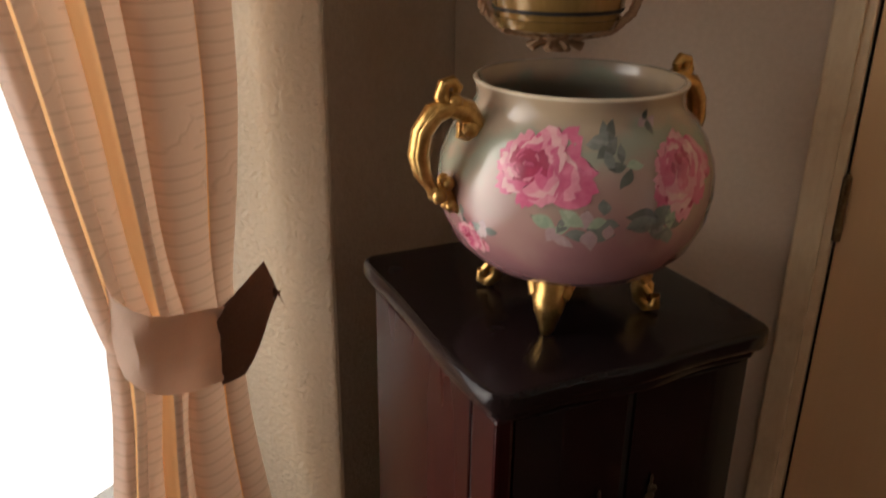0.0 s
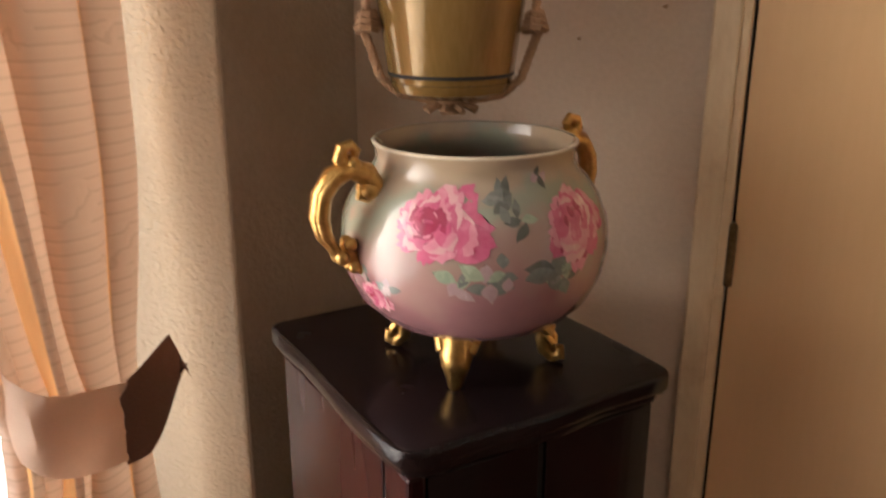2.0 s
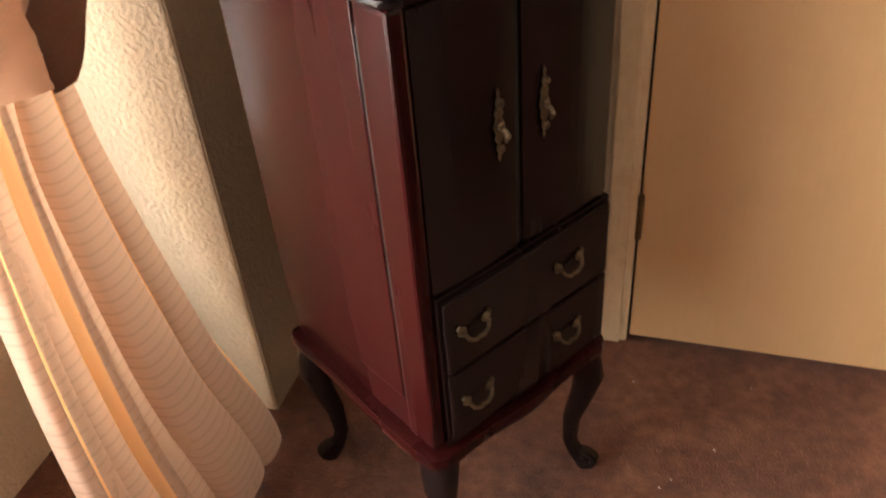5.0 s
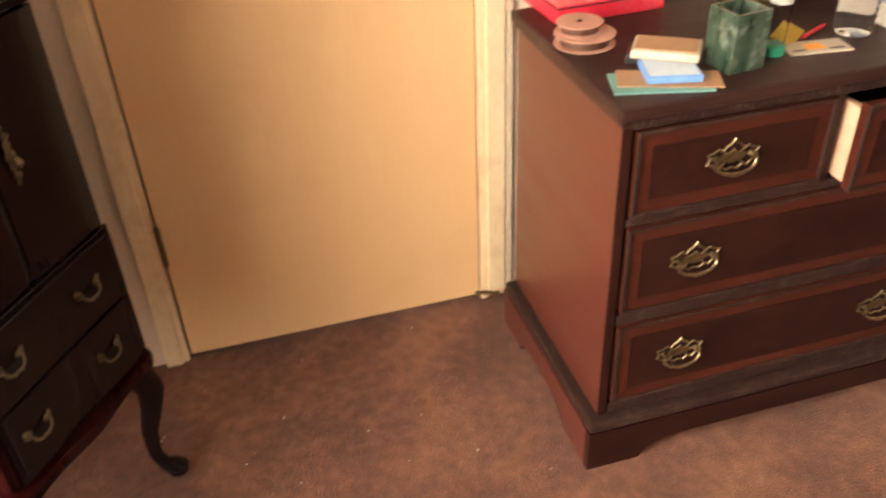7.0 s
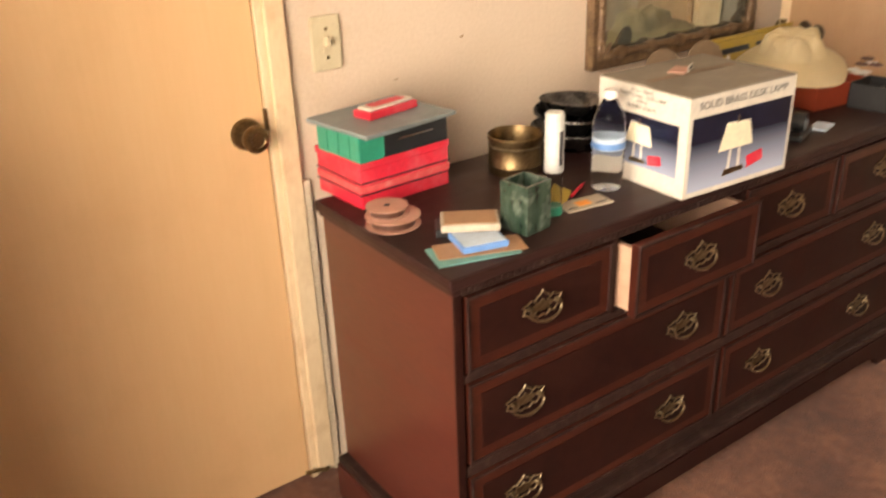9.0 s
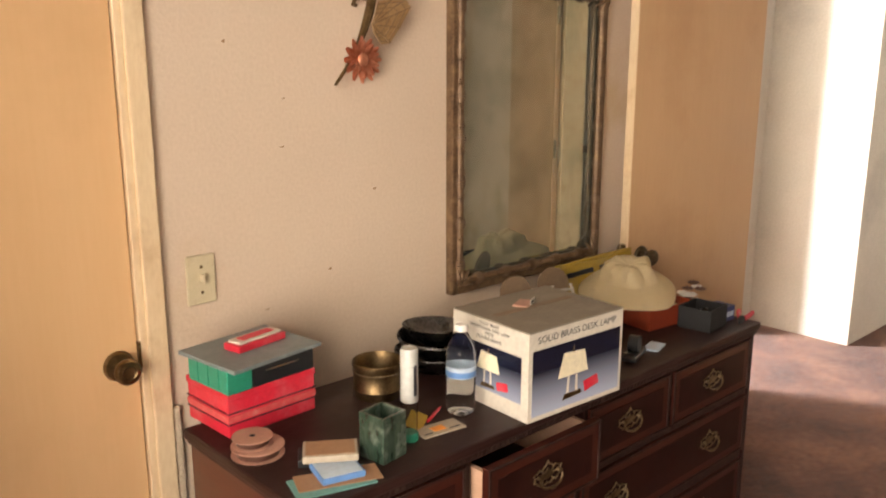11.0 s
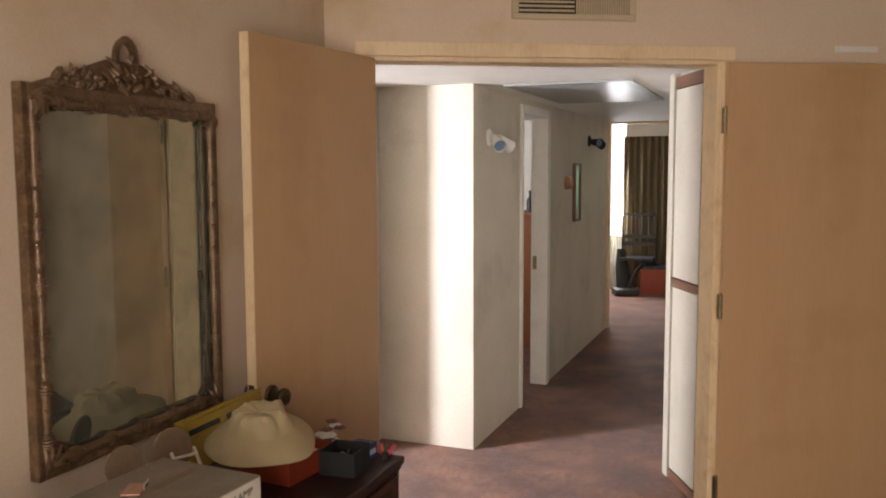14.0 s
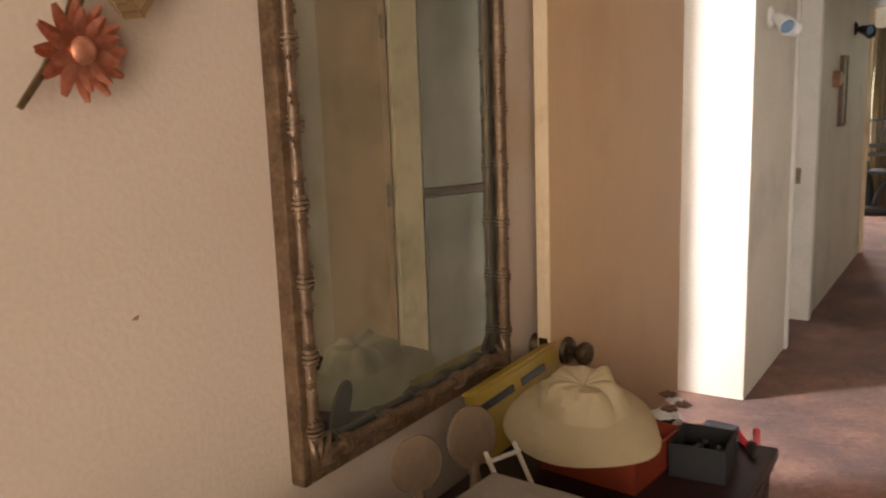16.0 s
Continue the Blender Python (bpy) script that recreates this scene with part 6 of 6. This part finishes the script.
writing("SOLID BRASS DESK LAMP", 0.022, INK, Matrix.Translation((LW * 0.50, -0.0006, 0.189)) @ Matrix.Rotation(radians(90), 4, "X"), lb, width=0.262)
for i, line in enumerate(("SOLID BRASS", "TRADITIONAL DESK LAMP", "WITH", "DOUBLE LIGHTS")):
    writing(line, 0.0115, INK, SIDE @ Matrix.Translation((-LD * 0.5, -0.0006, 0.200 - i * 0.0115)) @ Matrix.Rotation(radians(90), 4, "X"), lb)
part("tape", boxes((0.03, LW - 0.03, LD * 0.52, LD * 0.52 + 0.02, LH + 0.0002, LH + 0.0008)), PALEWOOD, lb, "yellowed packing tape")
b = thing("matchbook", "crumpled orange and white matchbook on the carton", "matchbook", pose(1.503, -0.447, TOP + LH + 0.0012, 0, 0, 25))
part("cover", boxes((-0.030, 0.028, -0.018, 0.018, 0, 0.004), bevel=0.001), PINKCARD, b)
part("flap", boxes((-0.006, 0.028, -0.020, -0.018, 0, 0.013)), CREAM, b)
part("print_bar", boxes((0.0, 0.02, -0.0206, -0.0201, 0.003, 0.009)), INK, b)

# hat on its tray and the clutter at the far end
hat = thing("sun_hat", "crumpled cream canvas sun hat on red tray", "hat", pose(2.170, -0.285, 0.896, 4, -9, 10) @ Matrix.Diagonal((1.0, 1.0, 0.84, 1)))
bm = bmesh.new()
n, rings = 48, []
for r, z in ((0.158, -0.022), (0.156, -0.016), (0.140, -0.002), (0.122, 0.012), (0.104, 0.023), (0.092, 0.033), (0.084, 0.048), (0.078, 0.066), (0.070, 0.082), (0.055, 0.092), (0.032, 0.089), (0.006, 0.080)):
    ring = []
    for i in range(n):
        a = 2 * math.pi * i / n
        wob = 1 + 0.05 * math.sin(2 * a + 0.6) + 0.02 * math.sin(5 * a + z * 60)
        dz2 = 0.012 * math.sin(2 * a + 1.0) * (r / 0.15) ** 2
        up = smooth01(0.02, 0.06, z)
        fold = -0.030 * math.exp(-((a - 4.3) / 0.22) ** 2) - 0.020 * math.exp(-((a - 5.3) / 0.25) ** 2) - 0.018 * math.exp(-((a - 3.3) / 0.3) ** 2)
        crease = 0.020 * noise.noise((2.6 * math.cos(a), 2.6 * math.sin(a), z * 16)) + 0.010 * noise.noise((6 * math.cos(a), 6 * math.sin(a), z * 40))
        out = r * wob + up * (fold * 0.40 + crease * 0.6)
        ring.append(bm.verts.new((out * math.cos(a), out * math.sin(a), z + dz2 + up * (fold * 0.10 + crease * 0.42))))
    rings.append(ring)
def hat_piece(name, chosen, label, closed=False):
    """One piece of the hat between the chosen rings, with cloth thickness."""
    pb = bmesh.new()
    rows = [[pb.verts.new(v.co) for v in ring] for ring in chosen]
    for a, b2 in zip(rows, rows[1:]):
        for i in range(n):
            pb.faces.new((a[i], a[(i + 1) % n], b2[(i + 1) % n], b2[i]))
    if closed:
        pb.faces.new(rows[-1])
    bmesh.ops.solidify(pb, geom=pb.faces[:], thickness=0.003)
    part(name, pb, STRAW, hat, label, True)


hat_piece("brim", rings[:6], "sloping stitched brim")
hat_piece("crown", rings[5:], "crumpled crown with deep creases", True)
bm.free()


def tray(name, w, d, h, mat, m, label, cat):
    s = thing(name, label, cat, m)
    part("bottom", boxes((-w / 2, w / 2, -d / 2, d / 2, 0, 0.004)), mat, s)
    for x0, x1, y0, y1 in ((-w / 2, w / 2, -d / 2, -d / 2 + 0.005), (-w / 2, w / 2, d / 2 - 0.005, d / 2), (-w / 2, -w / 2 + 0.005, -d / 2 + 0.005, d / 2 - 0.005), (w / 2 - 0.005, w / 2, -d / 2 + 0.005, d / 2 - 0.005)):
        part("side", boxes((x0, x1, y0, y1, 0.004, h), bevel=0.001), mat, s)
    return s


tr = tray("red_tray", 0.21, 0.20, 0.062, TERRACOTTA, pose(2.214, -0.330, TOP, 0, 0, -6), "terracotta-red plastic tray under the hat", "tray")
part("divider", boxes((0.02, 0.024, -0.095, 0.095, 0.004, 0.055)), TERRACOTTA, tr)
solo("folded_cloth", boxes((-0.085, 0.085, -0.075, 0.075, 0.0, 0.042), bevel=0.012), STRAW, "folded cream cloth inside the red tray", "cloth", pose(2.208, -0.326, TOP + 0.0045, 0, 0, -6), smooth=True)
b = tray("grey_caddy", 0.110, 0.105, 0.066, DARKGREY, pose(2.268, -0.492, TOP, 0, 0, 4), "dark grey plastic caddy holding small metal parts", "caddy")
rng = random.Random(3)
for i in range(5):
    fb = lathe([(0, 0), (0.006, 0.004), (0.010, 0.016), (0.004, 0.02), (0, 0.022)], 8, m=Euler((rng.uniform(-1, 1), rng.uniform(-1, 1), 0)).to_matrix().to_4x4())
    part("fitting", fb, PEWTER, b, "small tarnished metal fitting", True, pose(rng.uniform(-0.035, 0.035), rng.uniform(-0.03, 0.03), 0.03))
b = thing("white_flowers", "bunch of small white and dark plastic flowers", "flowers", pose(2.350, -0.395, TOP))
fb = tube([(0, 0, 0), (0.004, 0.004, 0.05)], 0.02, 8)
part("stem", fb, DARKGREY, b)
for i in range(9):
    x, y, z = rng.uniform(-0.055, 0.055), rng.uniform(-0.03, 0.03), rng.uniform(0.045, 0.095)
    fl = bmesh.new()
    for k in range(5):
        a = k * 1.2566 + i
        lathe([(0, -0.005), (0.010, 0), (0, 0.006)], 7, fl, Matrix.Translation((x + 0.011 * math.cos(a), y + 0.010 * math.sin(a), z)))
    part("blossom", fl, WHITE if i % 3 else RIBBON, b, smooth=True)
b = thing("navy_box", "small navy-blue printed cardboard box", "box", pose(2.378, -0.492, TOP, 0, 0, -4))
part("box", boxes((-0.026, 0.026, -0.032, 0.032, 0, 0.046), bevel=0.0015), NAVY, b)
part("print_bar", boxes((-0.018, 0.018, -0.0328, -0.0322, 0.014, 0.030)), PALEBLUE, b, "pale printed mark")
b = thing("red_pliers", "pliers with red plastic grips on dresser edge", "pliers", pose(2.405, -0.550, TOP + 0.008, 0, 0, 20))
part("grip", tube([(0.0, 0.006, 0), (0.035, 0.016, 0), (0.075, 0.020, 0), (0.10, 0.014, 0)][:3], 0.0075, 8), RED, b, "red grip", True)
part("grip", tube([(0.0, -0.006, 0), (0.035, -0.016, 0), (0.075, -0.020, 0)], 0.0075, 8), RED, b, "red grip", True)
part("jaws", tube([(0.0, 0, 0), (-0.02, 0, 0), (-0.055, 0.0, 0)], [0.010, 0.012, 0.004], 8), DARKGREY, b, "dark steel jaws", True)
b = thing("tape_dispenser", "black tape dispenser with blue card beside carton", "tape dispenser", pose(1.89, -0.510, TOP, 0, 0, 20))
part("base", boxes((-0.055, 0.055, -0.020, 0.020, 0, 0.014), bevel=0.004), BLACKP, b)
part("wheel", tube([(0.0, -0.014, 0.036), (0.0, 0.014, 0.036)], 0.024, 20), BLACKP, b, smooth=True)
part("blade", boxes((-0.058, -0.052, -0.014, 0.014, 0.012, 0.026)), CHROME, b)
solo("blue_packet", boxes((-0.035, 0.035, -0.022, 0.022, 0, 0.006), bevel=0.002), PALEBLUE, "pale blue folded packet on the dresser", "packet", pose(1.99, -0.508, TOP, 0, 0, 15))
# yellow level leaning under the mirror
b = thing("spirit_level", "yellow plastic spirit level leaning under mirror", "spirit level", pose(2.275, -0.112, TOP, -14, 0, 1))
part("beam", boxes((-0.195, 0.195, -0.012, 0.012, 0.003, 0.140), bevel=0.005), YELLOW, b)
part("slot", boxes((-0.175, -0.035, -0.0135, -0.0118, 0.100, 0.116), bevel=0.002), BLACKP, b, "dark slot")
part("slot", boxes((0.0, 0.12, -0.0135, -0.0118, 0.100, 0.116), bevel=0.002), BLACKP, b, "dark slot")
part("edge_rail", boxes((-0.197, 0.197, -0.014, 0.014, 0.1405, 0.148), bevel=0.003), YELLOW, b)


def paddle(m, label, mat, r=0.048):
    s = thing("hand_mirror", label, "hand mirror", m, "hand mirrors")
    bm = lathe([(0, -0.004), (r, -0.004), (r * 1.04, 0), (r, 0.004), (0, 0.004)], 32, m=Matrix.Translation((0, 0, 0.122)) @ Matrix.Rotation(radians(90), 4, "X"))
    part("head", bm, mat, s, smooth=True)
    part("grip", tube([(0, 0, 0.078), (0, 0, 0.04), (0, 0, 0.004)], [0.008, 0.011, 0.016], 10), mat, s, smooth=True)


paddle(pose(1.800, -0.160, TOP, -8, 0, -25), "pale wooden hand mirror propped behind carton", PALEWOOD)
paddle(pose(1.935, -0.185, TOP, -10, 4, -20), "worn pale hand mirror leaning beside another", PALEWOOD, 0.054)
ph = thing("picture_stand", "small cream wire stand behind the carton", "stand", pose(1.83, -0.330, TOP, 0, 0, -20))
for x in (-0.03, 0.03):
    part("leg", tube([(x, -0.07, 0.0), (x, 0.05, 0.165)], 0.004, 8), CREAM, ph, smooth=True)
part("bar", tube([(-0.034, 0.04, 0.152), (0.034, 0.04, 0.152)], 0.004, 8), CREAM, ph, smooth=True)

# -- hall fittings --
HW = 0.006
BULBGLASS = plain("blue_tinted_bulb_glass", (0.16, 0.27, 0.42), 0.08)


def spot_fixture(x, z, aims, name_label, mat):
    s = thing("spotlight", name_label, "spotlight", pose(x, HW, z))
    part("canopy", lathe([(0, 0), (0.05, 0), (0.05, 0.010), (0.03, 0.022), (0, 0.024)], 24, m=Matrix.Rotation(radians(90), 4, "X")), mat, s, smooth=True)
    for dx, dy, dz3 in aims:
        st = Vector((dx * 0.06, -0.05, -0.01))
        d3 = Vector((dx, dy, dz3)).normalized()
        arm2 = part("arm", tube([(0, -0.022, 0), (dx * 0.03, -0.045, 0.0), tuple(st)], 0.008, 8), mat, s, smooth=True)
        rot = d3.to_track_quat("Z", "Y").to_matrix().to_4x4()
        part("lamp_head", lathe([(0, -0.05), (0.022, -0.048), (0.030, -0.03), (0.034, 0.03), (0.041, 0.075), (0.038, 0.075), (0.030, 0.03), (0, 0.025)], 24, m=Matrix.Translation(st + d3 * 0.03) @ rot), mat, s, "cone-shaped lamp head", True)
        part("bulb", lathe([(0, 0.022), (0.02, 0.03), (0.033, 0.060), (0.026, 0.070), (0, 0.074)], 20, m=Matrix.Translation(st + d3 * 0.03) @ rot), BULBGLASS, s, "unlit reflector bulb", True)


WHITE_ENAMEL = plain("white_enamelled_metal", (0.86, 0.86, 0.84), 0.25, var=0.04)
spot_fixture(5.03, 1.815, ((-0.7, -0.55, -0.45), (0.85, -0.35, -0.4)), "white double spotlight, unlit, on hall wall", WHITE_ENAMEL)
spot_fixture(7.90, 1.885, ((-0.6, -0.6, -0.1), (0.95, -0.45, -0.25)), "dark double spotlight, unlit, on hall wall", DARKGREY)
th = thing("thermostat", "round tan wall dial on plate on hall wall", "thermostat", pose(7.01, HW, 1.52))
part("dial", lathe([(0, 0), (0.055, 0), (0.055, 0.012), (0.048, 0.05), (0.030, 0.058), (0, 0.058)], 28, m=Matrix.Rotation(radians(90), 4, "X")), TAN, th, smooth=True)
GREENISH = plain("pale_green_glass_print", (0.42, 0.56, 0.44), 0.15)
pf = thing("wall_picture", "narrow framed greenish picture on hall wall", "picture", pose(7.36, HW, 1.435))
part("frame", boxes((-0.11, -0.085, -0.03, -0.001, -0.245, 0.245), (0.085, 0.11, -0.03, -0.001, -0.245, 0.245), (-0.085, 0.085, -0.03, -0.001, 0.225, 0.245), (-0.085, 0.085, -0.03, -0.001, -0.245, -0.225)), BROWN, pf)
part("picture", boxes((-0.085, 0.085, -0.018, -0.001, -0.225, 0.225)), GREENISH, pf)
sw2 = thing("light_switch", "tan light switch plate at end of hall", "switch", pose(8.72, HW, 1.12))
part("plate", boxes((-0.036, 0.036, -0.007, -0.0005, -0.058, 0.058), bevel=0.003), SW_IVORY, sw2)
part("toggle", boxes((-0.005, 0.005, -0.020, -0.0065, -0.004, 0.014), bevel=0.002), SW_IVORY, sw2)
gr = thing("ceiling_grille", "large grey return air grille in hall ceiling", "vent", pose(5.52, -0.50, HALL_H))
GREYMETAL = plain("grey_enamelled_metal", (0.30, 0.31, 0.30), 0.4, 0.3)
part("frame", boxes((-0.66, -0.62, -0.36, 0.36, -0.014, -0.001), (0.62, 0.66, -0.36, 0.36, -0.014, -0.001), (-0.62, 0.62, -0.36, -0.32, -0.014, -0.001), (-0.62, 0.62, 0.32, 0.36, -0.014, -0.001), bevel=0.002), GREYMETAL, gr)
part("backing", boxes((-0.62, 0.62, -0.32, 0.32, -0.003, -0.001)), BLACK, gr)
for i in range(30):
    x = -0.605 + i * 0.0415
    part("slat", boxes((x, x + 0.026, -0.32, 0.32, -0.0115, -0.010)), GREYMETAL, gr)
# side room seen through the hall doorway
wd = thing("wood_dresser", "reddish wood dresser in the room off the hall", "dresser", pose(7.85, 0.80, 0))
VAN = plain("reddish_oak", (0.30, 0.11, 0.045), 0.5)
part("carcass", boxes((-0.25, 0.3, -0.45, 0.6, 0.0, 1.21), bevel=0.004), VAN, wd)
for z in (0.08, 0.46, 0.84):
    part("drawer", boxes((-0.265, -0.2505, -0.42, 0.57, z, z + 0.34), bevel=0.003), VAN, wd)
part("top", boxes((-0.28, 0.31, -0.47, 0.62, 1.2105, 1.24), bevel=0.004), VAN, wd)
for y, h in ((-0.30, 0.20), (-0.18, 0.36), (-0.06, 0.24), (0.06, 0.30)):
    bt = thing("bottle", "dark bottle on the side room dresser", "bottle", pose(7.72, 0.80 + y, 1.2405), "bottles on the side room dresser")
    part("body", lathe([(0, 0), (0.034, 0), (0.034, h * 0.55), (0.014, h * 0.72), (0.014, h * 0.9), (0, h * 0.9)], 16), BLACKP, bt, smooth=True)
    part("cap", lathe([(0, h * 0.901), (0.017, h * 0.901), (0.017, h), (0, h)], 12), DARKGREY, bt, smooth=True)
solo("strike_plate", boxes((6.3585, 6.3615, 0.07, 0.10, 0.88, 0.98), bevel=0.001), BRASS, "brass strike plate on the hall door jamb", "latch plate")
# Fill lamp added to brighten the side room; no window stands there.
area_lamp("side_room_daylight", (6.9, 1.85, 1.7), (8.0, 0.7, 1.5), 0.9, 0.7, 110, (0.92, 0.96, 1.0))

# -- far room --
CURT2 = plain("dim_olive_drape", (0.22, 0.17, 0.095), 0.85, bump=0.3)


def drape(y0, y1, x, z0, z1, mat, label, waves, amp=0.035):
    bm = bmesh.new()
    lo, hi = [], []
    n = waves * 8
    for i in range(n + 1):
        u = i / n
        px = x - amp * math.sin(2 * math.pi * waves * u) - 0.4 * amp * math.sin(2 * math.pi * waves * 0.37 * u)
        lo.append(bm.verts.new((px - 0.01, y0 + (y1 - y0) * u, z0)))
        hi.append(bm.verts.new((px, y0 + (y1 - y0) * u, z1)))
    for i in range(n):
        bm.faces.new((lo[i], lo[i + 1], hi[i + 1], hi[i]))
    bmesh.ops.solidify(bm, geom=bm.faces[:], thickness=0.004)
    return solo("far_drape", bm, mat, label, "curtain", smooth=True)


drape(-0.49, 0.345, 11.90, 0.02, 2.08, CURT2, "dim olive-brown drape on far room wall", 9)
SHEER = plain("sheer_white_curtain", (0.7, 0.68, 0.6), 0.8)
drape(0.325, 0.585, 11.93, 0.02, 0.72, SHEER, "pale sheer curtain below bright window", 4, 0.02)
wf = thing("window_2", "dark-framed far window with green garden beyond", "window", pose(12.0, -0.84, 1.02))
wf["kind"] = "structure"
part("window_frame", boxes((-0.03, 0.05, -0.38, -0.34, 0, 1.06), (-0.03, 0.05, 0.33, 0.37, 0, 1.06), (-0.03, 0.05, -0.34, 0.33, 1.02, 1.06), (-0.03, 0.05, -0.34, 0.33, 0, 0.04), (-0.02, 0.04, 0.14, 0.17, 0.04, 1.02)), BLACKP, wf)
ac = thing("air_conditioner", "white window air conditioner in far room", "air conditioner", pose(11.82, -0.73, 0.80))
part("case", boxes((-0.16, 0.16, -0.22, 0.22, 0, 0.34), bevel=0.01), WHITE, ac)
part("grille", boxes((-0.166, -0.161, -0.05, 0.18, 0.05, 0.28)), DARKGREY, ac, "dark grille")
solo("side_table", boxes((-0.2, 0.2, -0.3, 0.3, 0.0, 0.80), bevel=0.006), BROWN, "dark wooden cabinet under air conditioner", "cabinet", pose(11.75, -0.79, 0))
bn = thing("trash_bin", "pale blue plastic trash bin on far carpet", "trash bin", pose(11.20, -0.535, 0))
BINBLUE = plain("pale_blue_plastic", (0.40, 0.50, 0.62), 0.45)
part("bin_wall", lathe([(0, 0), (0.17, 0), (0.20, 0.50), (0.215, 0.51), (0.215, 0.535), (0.195, 0.535), (0.16, 0.02), (0, 0.02)], 28), BINBLUE, bn, smooth=True)
part("handle", boxes((-0.218, -0.205, -0.06, 0.06, 0.40, 0.43), bevel=0.003), DARKGREY, bn)
cr = tray("red_crate", 0.42, 0.42, 0.34, TERRACOTTA, pose(11.55, -0.19, 0), "dark red crate with black things inside", "crate")
part("contents", boxes((-0.18, 0.18, -0.18, 0.18, 0.05, 0.38), bevel=0.03), BLACKP, cr, "heap of black things")
ch = thing("folding_chair", "black metal folding chair by far drape", "chair", pose(11.65, 0.085, 0))
for y in (-0.22, 0.22):
    part("back_post", tube([(0.10, y, 0), (0.0, y, 0.5), (-0.02, y, 1.0), (0.0, y * 0.85, 1.04)], 0.014, 8), BLACKP, ch, smooth=True)
    part("front_leg", tube([(-0.25, y, 0), (-0.05, y, 0.46)], 0.014, 8), BLACKP, ch, smooth=True)
part("back_rail", tube([(-0.02, -0.2, 1.04), (-0.02, 0.2, 1.04)], 0.014, 8), BLACKP, ch, smooth=True)
for z in (0.72, 0.62):
    part("back_slat", boxes((-0.03, -0.012, -0.21, 0.21, z, z + 0.05), bevel=0.004), BLACKP, ch)
for y in (-0.12, -0.04, 0.04, 0.12):
    part("back_bar", tube([(-0.02, y, 0.77), (-0.02, y, 1.03)], 0.006, 6), BLACKP, ch, smooth=True)
part("seat", boxes((-0.30, 0.06, -0.21, 0.21, 0.44, 0.48), bevel=0.012), BLACKP, ch)
vc = thing("vacuum_cleaner", "black upright vacuum with hose on far carpet", "vacuum", pose(11.32, 0.21, 0, 0, 0, 20))
part("base", boxes((-0.20, 0.16, -0.16, 0.16, 0.0, 0.09), bevel=0.03), BLACKP, vc, smooth=True)
part("hose", tube([(0.0, -0.05, 0.09), (0.02, -0.10, 0.25), (0.05, -0.22, 0.40), (0.03, -0.36, 0.46), (0.10, -0.44, 0.36)], 0.028, 10), BLACKP, vc, smooth=True)
part("body", tube([(0.08, 0.0, 0.06), (0.14, 0.02, 0.34), (0.18, 0.03, 0.58)], [0.10, 0.09, 0.05], 14), DARKGREY, vc, smooth=True)

# small litter on the carpet
lt = bmesh.new()
rng = random.Random(21)
for i in range(70):
    x, y = rng.uniform(-0.2, 1.6), rng.uniform(-1.1, -0.05)
    if x > 0.75 and y > -0.66:
        continue
    s = rng.uniform(0.0008, 0.0022)
    box(lt, -s, s, -s * 0.7, s * 0.7, 0, s * 0.6, m=Matrix.Translation((x, y, 0.001)) @ Matrix.Rotation(rng.uniform(0, 6), 4, "Z"))
tagged(new("carpet_lint", mesh_of("carpet_lint", lt, CREAM)), "scattered pale lint specks on brown carpet", "litter", kind="stuff")
# scuffs and nail marks on the walls
OLDSCUFF = plain("rusty_brown_scuff", (0.33, 0.19, 0.09), 0.8)
sc = bmesh.new()
for x, z, w, h in ((1.13, 1.49, 0.005, 0.003), (1.12, 1.375, 0.007, 0.003), (1.40, 1.245, 0.006, 0.005), (0.98, 1.62, 0.005, 0.006), (1.25, 1.05, 0.006, 0.005), (-0.26, 1.40, 0.004, 0.004), (-0.13, 1.45, 0.005, 0.004), (1.06, 0.98, 0.007, 0.002)):
    prism([(x - w, z), (x - w * 0.3, z + h * 0.6), (x + w, z + h), (x + w * 0.6, z - h * 0.4)], 0.0002, 0.0012, bm=sc)
bmesh.ops.transform(sc, matrix=Matrix.Rotation(radians(90), 4, "X"), verts=sc.verts[:])
tagged(new("wall_scuffs", mesh_of("wall_scuffs", sc, OLDSCUFF)), "small brown scuffs and nail marks on wall", "marks", kind="stuff")
